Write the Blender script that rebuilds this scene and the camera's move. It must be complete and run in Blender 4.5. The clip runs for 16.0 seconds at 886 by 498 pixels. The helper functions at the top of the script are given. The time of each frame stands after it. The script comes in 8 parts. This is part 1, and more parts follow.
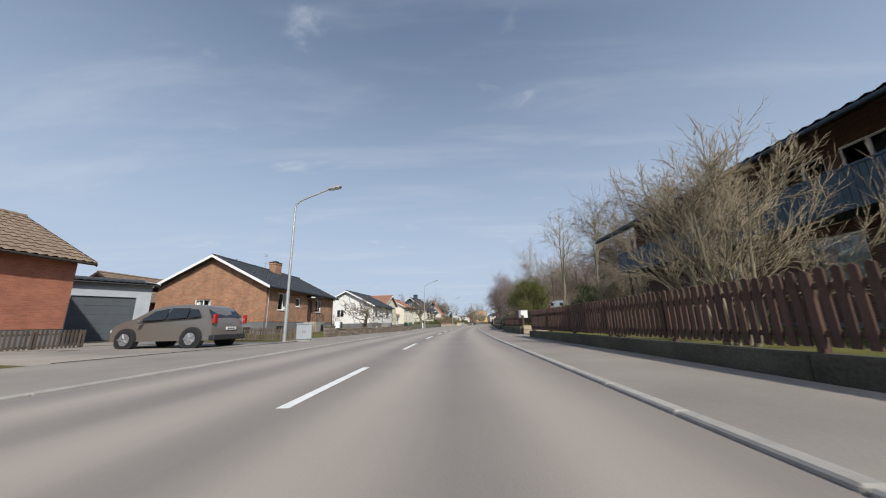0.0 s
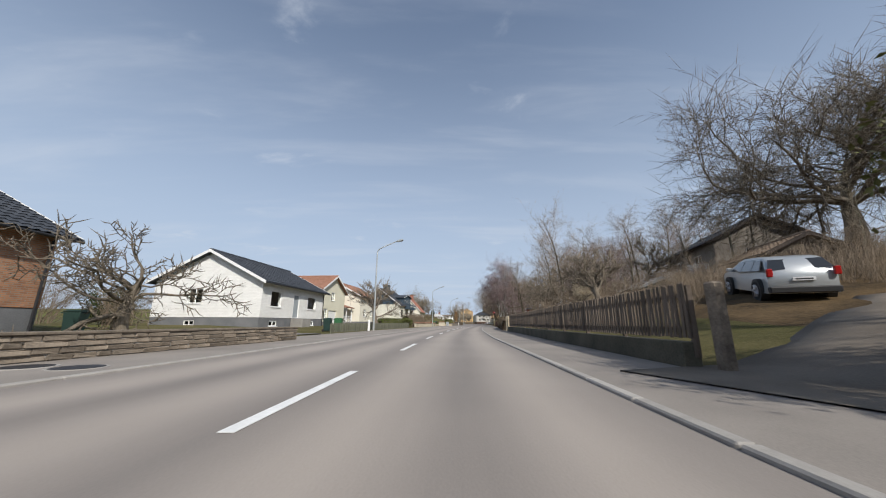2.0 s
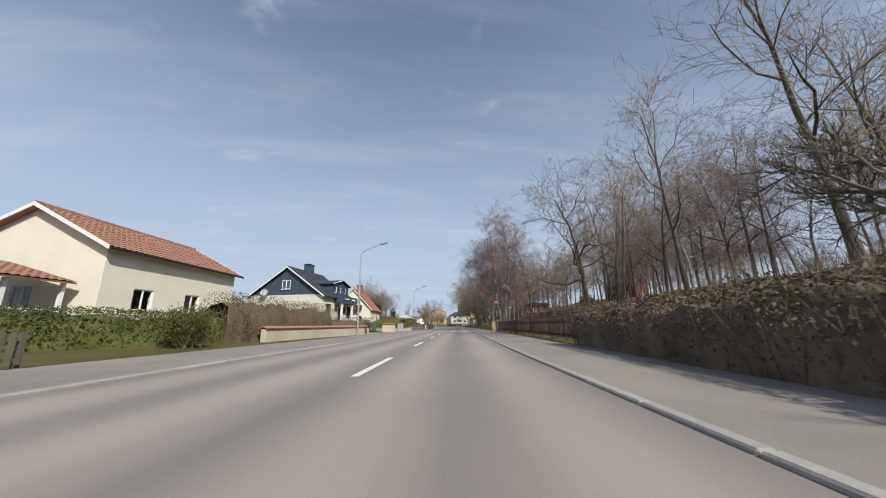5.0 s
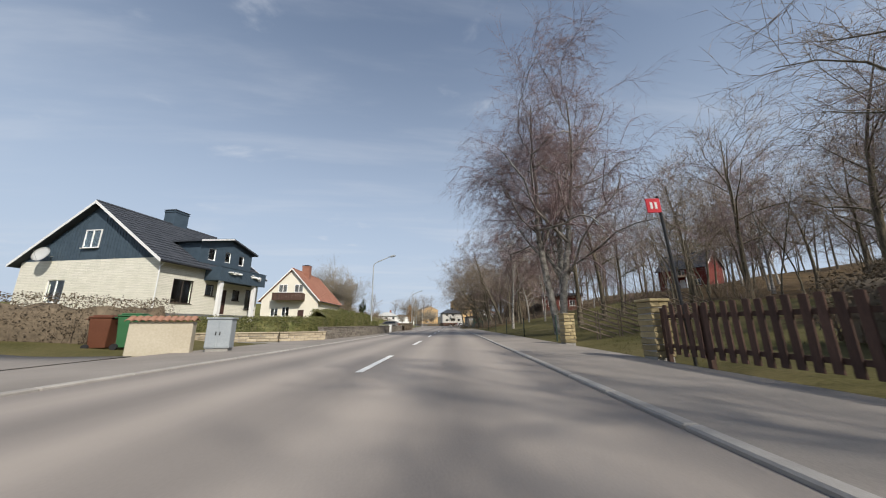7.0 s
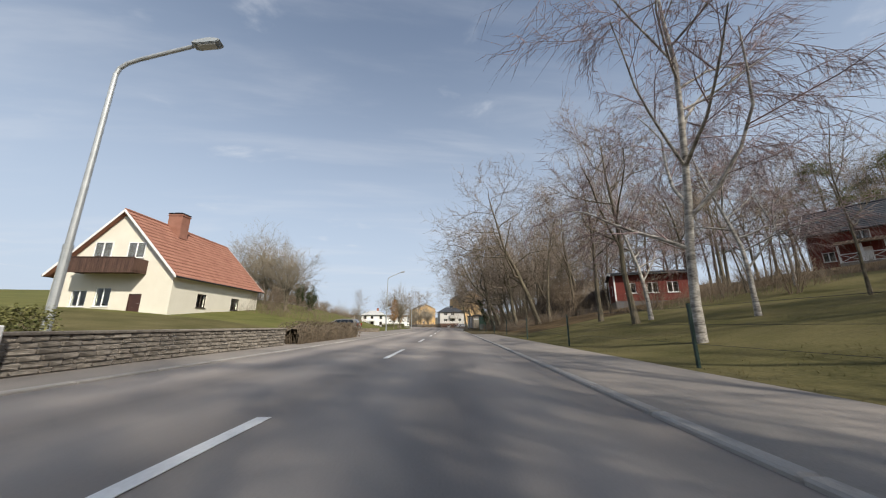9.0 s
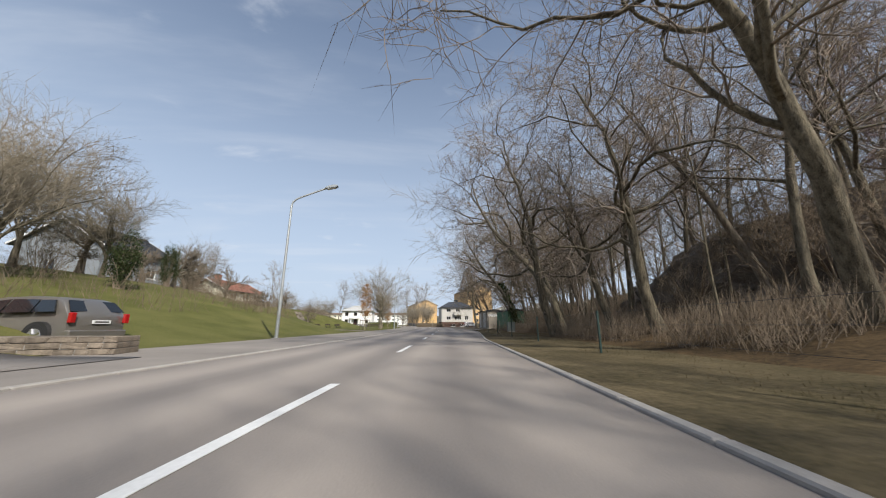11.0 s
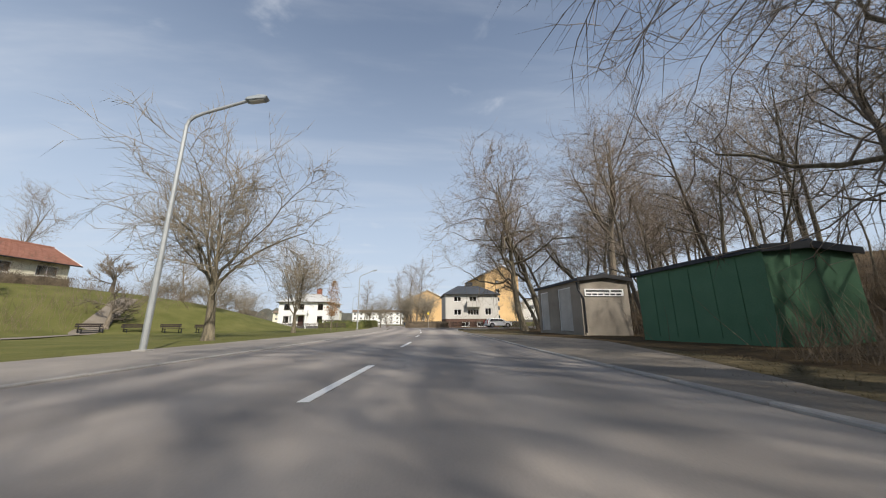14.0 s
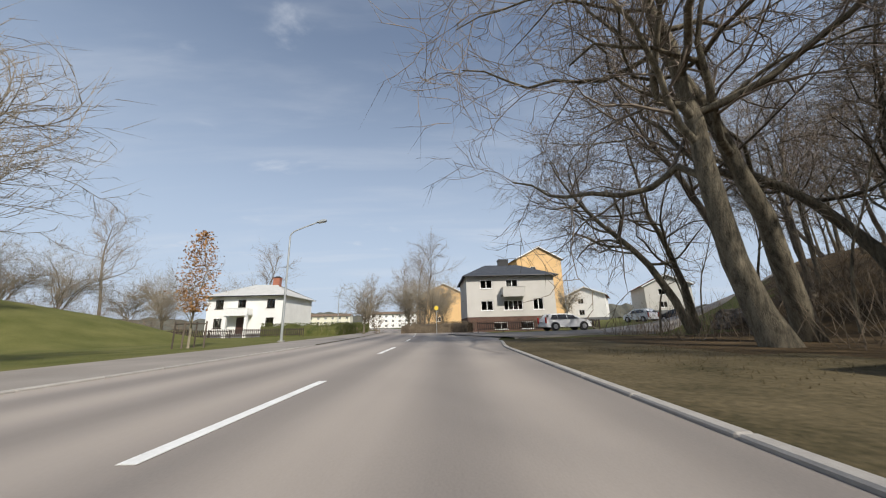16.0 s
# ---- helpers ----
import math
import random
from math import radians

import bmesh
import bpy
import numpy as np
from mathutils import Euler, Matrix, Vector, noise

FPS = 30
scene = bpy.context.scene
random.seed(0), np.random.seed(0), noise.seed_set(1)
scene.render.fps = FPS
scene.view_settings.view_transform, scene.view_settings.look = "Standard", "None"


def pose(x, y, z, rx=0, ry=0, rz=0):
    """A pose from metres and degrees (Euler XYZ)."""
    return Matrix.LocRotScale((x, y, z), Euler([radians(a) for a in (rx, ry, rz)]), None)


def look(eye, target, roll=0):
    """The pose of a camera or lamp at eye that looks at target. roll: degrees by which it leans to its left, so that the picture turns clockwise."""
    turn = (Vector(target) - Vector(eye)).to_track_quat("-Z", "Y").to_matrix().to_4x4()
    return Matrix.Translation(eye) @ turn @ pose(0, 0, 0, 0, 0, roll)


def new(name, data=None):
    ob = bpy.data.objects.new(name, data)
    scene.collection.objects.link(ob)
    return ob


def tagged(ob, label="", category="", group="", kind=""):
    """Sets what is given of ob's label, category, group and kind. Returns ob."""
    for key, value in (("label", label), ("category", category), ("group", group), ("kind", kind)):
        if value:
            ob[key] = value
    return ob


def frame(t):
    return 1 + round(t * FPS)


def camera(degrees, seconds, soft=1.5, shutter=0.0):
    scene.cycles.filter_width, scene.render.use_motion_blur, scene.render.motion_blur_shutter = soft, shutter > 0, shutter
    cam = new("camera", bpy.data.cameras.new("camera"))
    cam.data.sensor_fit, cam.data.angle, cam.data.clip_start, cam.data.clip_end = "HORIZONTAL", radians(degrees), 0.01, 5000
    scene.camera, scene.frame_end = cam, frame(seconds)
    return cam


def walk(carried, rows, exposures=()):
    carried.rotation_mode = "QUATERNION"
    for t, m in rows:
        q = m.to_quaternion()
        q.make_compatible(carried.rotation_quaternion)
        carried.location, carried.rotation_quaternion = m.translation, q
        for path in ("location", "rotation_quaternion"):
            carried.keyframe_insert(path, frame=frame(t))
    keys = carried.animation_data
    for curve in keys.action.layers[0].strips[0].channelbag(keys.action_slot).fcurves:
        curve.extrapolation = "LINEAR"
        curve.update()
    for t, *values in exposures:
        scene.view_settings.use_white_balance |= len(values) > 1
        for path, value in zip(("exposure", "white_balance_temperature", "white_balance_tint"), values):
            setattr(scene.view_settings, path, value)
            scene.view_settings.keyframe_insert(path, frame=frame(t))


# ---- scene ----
cam = camera(107.98, 16.0, soft=1.1, shutter=0.05)
PATH = [  # seconds, x, y, z, yaw, pitch, lean to the left
    (0.0, 0.000, 0.000, 0.739, 1.647, 13.053, -1.305),
    (0.5, 0.024, 7.401, 0.740, 1.267, 13.005, -0.882),
    (1.0, 0.104, 14.647, 0.734, 0.767, 12.833, -0.319),
    (1.5, 0.256, 21.608, 0.739, -0.006, 12.993, -0.052),
    (2.0, 0.504, 28.281, 0.733, -0.964, 12.925, 0.252),
    (2.5, 0.847, 34.730, 0.730, -1.852, 12.784, 0.121),
    (3.0, 1.274, 41.015, 0.734, -2.621, 12.855, -0.135),
    (3.5, 1.787, 47.236, 0.750, -3.519, 13.195, -0.228),
    (4.0, 2.402, 53.536, 0.743, -4.331, 13.285, -0.162),
    (4.5, 3.133, 60.040, 0.742, -5.168, 13.300, -0.323),
    (5.0, 3.979, 66.764, 0.739, -5.872, 13.314, -0.506),
    (5.5, 4.921, 73.657, 0.738, -6.390, 13.328, -0.719),
    (6.0, 5.936, 80.678, 0.735, -6.774, 13.300, -0.883),
    (6.5, 7.006, 87.758, 0.744, -7.117, 13.441, -0.787),
    (7.0, 8.088, 94.787, 0.745, -7.087, 13.201, -0.272),
    (7.5, 9.145, 101.728, 0.737, -6.942, 13.035, 0.062),
    (8.0, 10.193, 108.681, 0.740, -6.907, 13.283, -0.118),
    (8.5, 11.260, 115.729, 0.741, -7.006, 13.315, -0.126),
    (9.0, 12.352, 122.860, 0.739, -7.123, 13.370, -0.068),
    (9.5, 13.457, 130.048, 0.733, -7.060, 13.310, -0.012),
    (10.0, 14.554, 137.293, 0.737, -6.869, 13.250, 0.044),
    (10.5, 15.632, 144.608, 0.739, -6.596, 13.190, 0.102),
    (11.0, 16.683, 152.002, 0.739, -6.291, 13.227, 0.184),
    (11.5, 17.710, 159.463, 0.732, -6.091, 13.416, 0.289),
    (12.0, 18.720, 166.973, 0.738, -5.931, 13.578, 0.155),
    (12.5, 19.710, 174.500, 0.739, -5.762, 13.559, 0.061),
    (13.0, 20.666, 181.971, 0.738, -5.518, 13.441, -0.007),
    (13.5, 21.559, 189.253, 0.740, -5.162, 13.266, -0.128),
    (14.0, 22.368, 196.205, 0.735, -4.809, 13.046, -0.302),
    (14.5, 23.079, 202.768, 0.740, -4.251, 13.059, -0.818),
    (15.0, 23.682, 209.007, 0.735, -3.485, 13.043, -1.101),
    (15.5, 24.166, 215.018, 0.736, -2.399, 13.166, -1.297),
    (16.0, 24.530, 220.897, 0.730, -1.382, 13.438, -1.463),
]
walk(cam, [(t, pose(x, y, z, 0, 0, yaw) @ pose(0, 0, 0, 90 + pitch) @ pose(0, 0, 0, 0, 0, lean))
           for t, x, y, z, yaw, pitch, lean in PATH],
     exposures=((0.0, -0.05, 6200, 10), (3.5, -0.03, 6200, 10), (6.5, 0.0, 6350, 10), (7.5, 0.06, 6400, 10), (8.5, 0.15, 6550, 10), (11.0, 0.16, 6300, 10), (12.0, 0.2, 6550, 10), (13.5, 0.16, 6450, 10), (15.0, 0.12, 6500, 10), (16.0, 0.06, 6350, 10)))

# ---- light ----
SUN_AZ, SUN_EL = radians(152), radians(40)   # azimuth clockwise from +y
world = bpy.data.worlds.new("sky")
scene.world = world
world.use_nodes = True


def build_sky():
    nt = world.node_tree
    nt.nodes.clear()
    N, L = nt.nodes.new, nt.links.new
    out, bg = N("ShaderNodeOutputWorld"), N("ShaderNodeBackground")
    sky = N("ShaderNodeTexSky")
    sky.sky_type, sky.sun_disc = "NISHITA", False
    sky.sun_elevation, sky.sun_rotation = SUN_EL, SUN_AZ
    sky.air_density, sky.dust_density, sky.ozone_density = 1.0, 1.6, 2.0
    tc, sep = N("ShaderNodeTexCoord"), N("ShaderNodeSeparateXYZ")
    L(tc.outputs["Generated"], sep.inputs[0])
    # project the view direction on a cloud layer
    zc = N("ShaderNodeMath"); zc.operation = "MAXIMUM"; zc.inputs[1].default_value = 0.03
    L(sep.outputs["Z"], zc.inputs[0])
    za = N("ShaderNodeMath"); za.operation = "ADD"; za.inputs[1].default_value = 0.12
    L(zc.outputs[0], za.inputs[0])
    dx, dy = N("ShaderNodeMath"), N("ShaderNodeMath")
    for d, k in ((dx, "X"), (dy, "Y")):
        d.operation = "DIVIDE"
        L(sep.outputs[k], d.inputs[0])
        L(za.outputs[0], d.inputs[1])
    com = N("ShaderNodeCombineXYZ")
    L(dx.outputs[0], com.inputs[0]); L(dy.outputs[0], com.inputs[1])
    def layer(scale, sx, sy, lo, hi, detail, dist, rot):
        mp = N("ShaderNodeMapping")
        mp.inputs["Scale"].default_value = (sx, sy, 1)
        mp.inputs["Rotation"].default_value = (0, 0, rot)
        L(com.outputs[0], mp.inputs[0])
        no = N("ShaderNodeTexNoise")
        no.inputs["Scale"].default_value, no.inputs["Detail"].default_value = scale, detail
        no.inputs["Roughness"].default_value, no.inputs["Distortion"].default_value = 0.55, dist
        L(mp.outputs[0], no.inputs["Vector"])
        mr = N("ShaderNodeMapRange"); mr.interpolation_type = "SMOOTHSTEP"
        mr.inputs[1].default_value, mr.inputs[2].default_value = lo, hi
        L(no.outputs["Fac"], mr.inputs[0])
        return mr.outputs[0]
    wisp = layer(1.3, 0.5, 2.2, 0.46, 0.78, 7, 0.3, 0.12)
    puff = layer(2.4, 1.0, 1.5, 0.6, 0.8, 6, 0.3, 0.6)
    haze = N("ShaderNodeMapRange"); haze.interpolation_type = "SMOOTHSTEP"
    haze.inputs[1].default_value, haze.inputs[2].default_value = 0.95, -0.1
    haze.inputs[3].default_value, haze.inputs[4].default_value = 0.1, 1.0
    L(sep.outputs["Z"], haze.inputs[0])
    hz = N("ShaderNodeMix"); hz.data_type = "RGBA"
    hz.inputs["B"].default_value = HAZE
    L(haze.outputs[0], hz.inputs["Factor"]); L(sky.outputs[0], hz.inputs["A"])
    mx = N("ShaderNodeMath"); mx.operation = "MULTIPLY_ADD"
    mx.inputs[1].default_value = 0.36
    L(wisp, mx.inputs[0])
    pm = N("ShaderNodeMath"); pm.operation = "MULTIPLY"; pm.inputs[1].default_value = 0.5
    L(puff, pm.inputs[0]); L(pm.outputs[0], mx.inputs[2])
    mix = N("ShaderNodeMix"); mix.data_type = "RGBA"
    mix.inputs["B"].default_value = CLOUD
    L(mx.outputs[0], mix.inputs["Factor"]); L(hz.outputs["Result"], mix.inputs["A"])
    L(mix.outputs["Result"], bg.inputs["Color"])
    bg.inputs["Strength"].default_value = SKY
    L(bg.outputs[0], out.inputs[0])


SKY, CLOUD, HAZE = 0.108, (6.3, 6.6, 7.1, 1), (4.9, 5.7, 6.8, 1)
build_sky()
sun = new("sun", bpy.data.lights.new("sun", "SUN"))
sun.data.energy, sun.data.angle, sun.data.color = 4.7, radians(1.0), (1.0, 0.93, 0.82)
sun.matrix_world = look((0, 0, 60), (-math.sin(SUN_AZ) * math.cos(SUN_EL), -math.cos(SUN_AZ) * math.cos(SUN_EL), 60 - math.sin(SUN_EL)))
scene.view_settings.exposure = 0.0


# ---- materials ----
def nodes_of(m):
    m.use_nodes = True
    nt = m.node_tree
    return nt, nt.nodes["Principled BSDF"], nt.nodes.new, nt.links.new


def surface(name, c1, c2, scale=3.0, rough=0.85, bump=0.3, fine=40.0, metal=0.0, vary=0.0, stretch=(1, 1, 1), spec=0.4, dist=0.02):
    """Two colours mixed by coarse and fine noise, with relief; vary: brightness from piece to piece."""
    m = bpy.data.materials.new(name)
    nt, b, N, L = nodes_of(m)
    tc, mp = N("ShaderNodeTexCoord"), N("ShaderNodeMapping")
    mp.inputs["Scale"].default_value = stretch
    L(tc.outputs["Object"], mp.inputs[0])
    n1, n2 = N("ShaderNodeTexNoise"), N("ShaderNodeTexNoise")
    n1.inputs["Scale"].default_value, n1.inputs["Detail"].default_value = scale, 6
    n2.inputs["Scale"].default_value, n2.inputs["Detail"].default_value = fine, 4
    L(mp.outputs[0], n1.inputs["Vector"]); L(mp.outputs[0], n2.inputs["Vector"])
    ad = N("ShaderNodeMath"); ad.operation = "MULTIPLY_ADD"; ad.inputs[1].default_value = 0.6
    hf = N("ShaderNodeMath"); hf.operation = "MULTIPLY"; hf.inputs[1].default_value = 0.4
    L(n2.outputs["Fac"], hf.inputs[0]); L(n1.outputs["Fac"], ad.inputs[0]); L(hf.outputs[0], ad.inputs[2])
    mr = N("ShaderNodeMapRange"); mr.inputs[1].default_value, mr.inputs[2].default_value = 0.34, 0.66
    L(ad.outputs[0], mr.inputs[0])
    mix = N("ShaderNodeMix"); mix.data_type = "RGBA"
    mix.inputs["A"].default_value, mix.inputs["B"].default_value = (*c1, 1), (*c2, 1)
    L(mr.outputs[0], mix.inputs["Factor"])
    col = mix.outputs["Result"]
    if vary:
        oi, vr, hs = N("ShaderNodeObjectInfo"), N("ShaderNodeMapRange"), N("ShaderNodeHueSaturation")
        vr.inputs[3].default_value, vr.inputs[4].default_value = 1 - vary, 1 + vary
        L(oi.outputs["Random"], vr.inputs[0]); L(vr.outputs[0], hs.inputs["Value"]); L(col, hs.inputs["Color"])
        col = hs.outputs["Color"]
    L(col, b.inputs["Base Color"])
    b.inputs["Roughness"].default_value, b.inputs["Metallic"].default_value = rough, metal
    b.inputs["Specular IOR Level"].default_value = spec
    if bump:
        bp = N("ShaderNodeBump")
        bp.inputs["Strength"].default_value, bp.inputs["Distance"].default_value = bump, dist
        L(ad.outputs[0], bp.inputs["Height"]); L(bp.outputs[0], b.inputs["Normal"])
    return m


def brickwork(name, c1, c2, mortar, w=0.25, h=0.077, joint=0.012, bump=0.6, stain=0.18):
    m = bpy.data.materials.new(name)
    nt, b, N, L = nodes_of(m)
    tc, sp, ad, co = N("ShaderNodeTexCoord"), N("ShaderNodeSeparateXYZ"), N("ShaderNodeMath"), N("ShaderNodeCombineXYZ")
    L(tc.outputs["Object"], sp.inputs[0])
    L(sp.outputs["X"], ad.inputs[0]); L(sp.outputs["Y"], ad.inputs[1])
    L(ad.outputs[0], co.inputs[0]); L(sp.outputs["Z"], co.inputs[1])
    br = N("ShaderNodeTexBrick")
    br.inputs["Scale"].default_value, br.inputs["Mortar Size"].default_value = 1.0, joint
    br.inputs["Brick Width"].default_value, br.inputs["Row Height"].default_value = w, h
    br.inputs["Color1"].default_value, br.inputs["Color2"].default_value = (*c1, 1), (*c2, 1)
    br.inputs["Mortar"].default_value, br.inputs["Mortar Smooth"].default_value = (*mortar, 1), 0.2
    L(co.outputs[0], br.inputs["Vector"])
    no = N("ShaderNodeTexNoise"); no.inputs["Scale"].default_value, no.inputs["Detail"].default_value = 1.3, 6
    L(tc.outputs["Object"], no.inputs["Vector"])
    hs, mr = N("ShaderNodeHueSaturation"), N("ShaderNodeMapRange")
    mr.inputs[1].default_value, mr.inputs[2].default_value, mr.inputs[3].default_value, mr.inputs[4].default_value = 0.3, 0.7, 1 - stain, 1 + stain * 0.8
    L(no.outputs["Fac"], mr.inputs[0]); L(mr.outputs[0], hs.inputs["Value"]); L(br.outputs["Color"], hs.inputs["Color"])
    L(hs.outputs["Color"], b.inputs["Base Color"])
    bp = N("ShaderNodeBump"); bp.invert = True
    bp.inputs["Strength"].default_value, bp.inputs["Distance"].default_value = bump, 0.01
    L(br.outputs["Fac"], bp.inputs["Height"]); L(bp.outputs[0], b.inputs["Normal"])
    b.inputs["Roughness"].default_value = 0.9
    return m


def plain(name, c, rough=0.4, metal=0.0, coat=0.0):
    m = bpy.data.materials.new(name)
    b = nodes_of(m)[1]
    b.inputs["Base Color"].default_value = (*c, 1)
    b.inputs["Roughness"].default_value, b.inputs["Metallic"].default_value, b.inputs["Coat Weight"].default_value = rough, metal, coat
    return m


def clear_glass(name, tint=(0.75, 0.8, 0.8)):
    m = bpy.data.materials.new(name)
    b = nodes_of(m)[1]
    b.inputs["Base Color"].default_value = (*tint, 1)
    b.inputs["Roughness"].default_value, b.inputs["Transmission Weight"].default_value, b.inputs["IOR"].default_value = 0.02, 1.0, 1.45
    return m


def asphalt_road(name, light, dark):
    """Worn asphalt; u of the road's own coordinates runs across it, v along it."""
    m = bpy.data.materials.new(name)
    nt, b, N, L = nodes_of(m)
    uv, sp = N("ShaderNodeUVMap"), N("ShaderNodeSeparateXYZ")
    L(uv.outputs[0], sp.inputs[0])
    w = N("ShaderNodeTexWave"); w.wave_type, w.bands_direction = "BANDS", "X"
    w.inputs["Scale"].default_value, w.inputs["Distortion"].default_value = 0.19, 1.2
    w.inputs["Detail"].default_value, w.inputs["Detail Scale"].default_value = 2.0, 0.6
    mp = N("ShaderNodeMapping"); mp.inputs["Scale"].default_value = (1, 0.06, 1)
    L(uv.outputs[0], mp.inputs[0]); L(mp.outputs[0], w.inputs["Vector"])
    n1, n2, n3 = (N("ShaderNodeTexNoise") for _ in range(3))
    tc = N("ShaderNodeTexCoord")
    for n, s, d in ((n1, 0.35, 5), (n2, 60, 3), (n3, 2.2, 6)):
        n.inputs["Scale"].default_value, n.inputs["Detail"].default_value = s, d
    L(tc.outputs["Object"], n1.inputs["Vector"]); L(tc.outputs["Object"], n2.inputs["Vector"])
    L(mp.outputs[0], n3.inputs["Vector"])
    a = N("ShaderNodeMath"); a.operation = "MULTIPLY_ADD"; a.inputs[1].default_value = 0.42
    c = N("ShaderNodeMath"); c.operation = "MULTIPLY_ADD"; c.inputs[1].default_value = 0.35
    d = N("ShaderNodeMath"); d.operation = "MULTIPLY_ADD"; d.inputs[1].default_value = 0.25
    e = N("ShaderNodeMath"); e.operation = "MULTIPLY"; e.inputs[1].default_value = 0.3
    L(n3.outputs["Fac"], e.inputs[0]); L(n2.outputs["Fac"], d.inputs[0]); L(e.outputs[0], d.inputs[2])
    L(n1.outputs["Fac"], c.inputs[0]); L(d.outputs[0], c.inputs[2])
    L(w.outputs["Fac"], a.inputs[0]); L(c.outputs[0], a.inputs[2])
    mr = N("ShaderNodeMapRange"); mr.inputs[1].default_value, mr.inputs[2].default_value = 0.35, 0.95
    L(a.outputs[0], mr.inputs[0])
    mix = N("ShaderNodeMix"); mix.data_type = "RGBA"
    mix.inputs["A"].default_value, mix.inputs["B"].default_value = (*dark, 1), (*light, 1)
    L(mr.outputs[0], mix.inputs["Factor"]); L(mix.outputs["Result"], b.inputs["Base Color"])
    bp = N("ShaderNodeBump"); bp.inputs["Strength"].default_value, bp.inputs["Distance"].default_value = 0.35, 0.006
    L(n2.outputs["Fac"], bp.inputs["Height"]); L(bp.outputs[0], b.inputs["Normal"])
    b.inputs["Roughness"].default_value = 0.8
    return m


ROAD = asphalt_road("worn_asphalt", (0.34, 0.298, 0.258), (0.19, 0.168, 0.15))
PAVING = surface("pavement_asphalt", (0.19, 0.17, 0.15), (0.3, 0.268, 0.235), 0.5, 0.9, 0.3, 70)
PAINT = surface("road_paint", (0.62, 0.62, 0.6), (0.8, 0.8, 0.78), 3, 0.6, 0.1, 30)
WALL_DARK = surface("mossy_dark_concrete", (0.045, 0.042, 0.03), (0.12, 0.11, 0.08), 1.2, 0.95, 0.5, 25)
GRANITE = surface("granite", (0.27, 0.252, 0.23), (0.4, 0.378, 0.345), 4, 0.85, 0.3, 90, vary=0.12)
GRASS = surface("lawn", (0.075, 0.084, 0.022), (0.15, 0.142, 0.05), 0.5, 0.95, 0.9, 18, dist=0.05, spec=0.1)
DRYGRASS = surface("dry_grass", (0.06, 0.06, 0.02), (0.14, 0.118, 0.055), 0.45, 0.95, 0.9, 14, dist=0.06, spec=0.1)
LITTER = surface("leaf_litter", (0.035, 0.026, 0.016), (0.13, 0.088, 0.045), 0.7, 0.95, 1.0, 9, dist=0.08, spec=0.1)
GRAVEL = surface("pale_gravel", (0.14, 0.12, 0.095), (0.26, 0.222, 0.178), 0.9, 0.95, 0.6, 45)
VERGE = surface("trodden_verge", (0.05, 0.043, 0.022), (0.15, 0.118, 0.068), 0.55, 0.95, 0.9, 12, dist=0.06, spec=0.1)
CONCRETE = surface("concrete", (0.2, 0.19, 0.175), (0.33, 0.315, 0.29), 1.2, 0.92, 0.4, 30)
STATION_RENDER = surface("brown_grey_render", (0.2, 0.172, 0.14), (0.34, 0.3, 0.245), 0.8, 0.92, 0.5, 20)
DOOR_GREY = surface("worn_grey_door_paint", (0.36, 0.34, 0.31), (0.5, 0.48, 0.44), 1.2, 0.7, 0.2, 12)
DIRT = surface("gravelly_dirt", (0.11, 0.09, 0.068), (0.22, 0.185, 0.145), 0.8, 0.95, 0.6, 40)
PLASTER_GREY = surface("grey_plaster", (0.33, 0.32, 0.3), (0.47, 0.45, 0.42), 0.9, 0.92, 0.4, 20)
PLINTH = surface("plinth_render", (0.12, 0.125, 0.13), (0.19, 0.19, 0.195), 1.0, 0.92, 0.4, 25)
BRICK = brickwork("orange_brick", (0.3, 0.128, 0.062), (0.46, 0.215, 0.108), (0.3, 0.235, 0.175), 0.25, 0.077, 0.014, 0.9, 0.22)
BRICK_RED = brickwork("red_brick", (0.33, 0.1, 0.055), (0.42, 0.14, 0.075), (0.3, 0.17, 0.12))
BRICK_DARK = brickwork("dark_brick", (0.09, 0.045, 0.032), (0.14, 0.068, 0.045), (0.12, 0.09, 0.075))
BRICK_WHITE = brickwork("white_brick", (0.78, 0.77, 0.74), (0.84, 0.83, 0.8), (0.7, 0.69, 0.66), 0.3, 0.12, 0.008, 0.9, 0.05)
BRICK_CREAM = brickwork("cream_brick", (0.68, 0.66, 0.55), (0.75, 0.72, 0.62), (0.55, 0.53, 0.45), 0.9, 0.13, 0.012, 0.9, 0.05)
PLASTER_YELLOW = surface("yellow_render", (0.62, 0.59, 0.46), (0.7, 0.67, 0.54), 0.8, 0.9, 0.3, 30)
PLASTER_CREAM = surface("cream_render", (0.68, 0.64, 0.53), (0.76, 0.72, 0.61), 0.8, 0.9, 0.3, 30)
PLASTER_BEIGE = surface("beige_render", (0.42, 0.37, 0.28), (0.53, 0.48, 0.38), 0.9, 0.92, 0.5, 20)
PLASTER_WHITE = surface("white_render", (0.72, 0.71, 0.68), (0.82, 0.81, 0.78), 0.8, 0.9, 0.3, 30)
PLASTER_ORANGE = surface("orange_render", (0.6, 0.39, 0.18), (0.69, 0.47, 0.24), 0.6, 0.9, 0.2, 20)
PLASTER_PINK = surface("grey_render", (0.48, 0.46, 0.42), (0.56, 0.54, 0.5), 0.6, 0.9, 0.2, 20)
TILE_DARK = surface("dark_roof_tile", (0.028, 0.033, 0.042), (0.06, 0.066, 0.078), 1.6, 0.75, 0.4, 25)
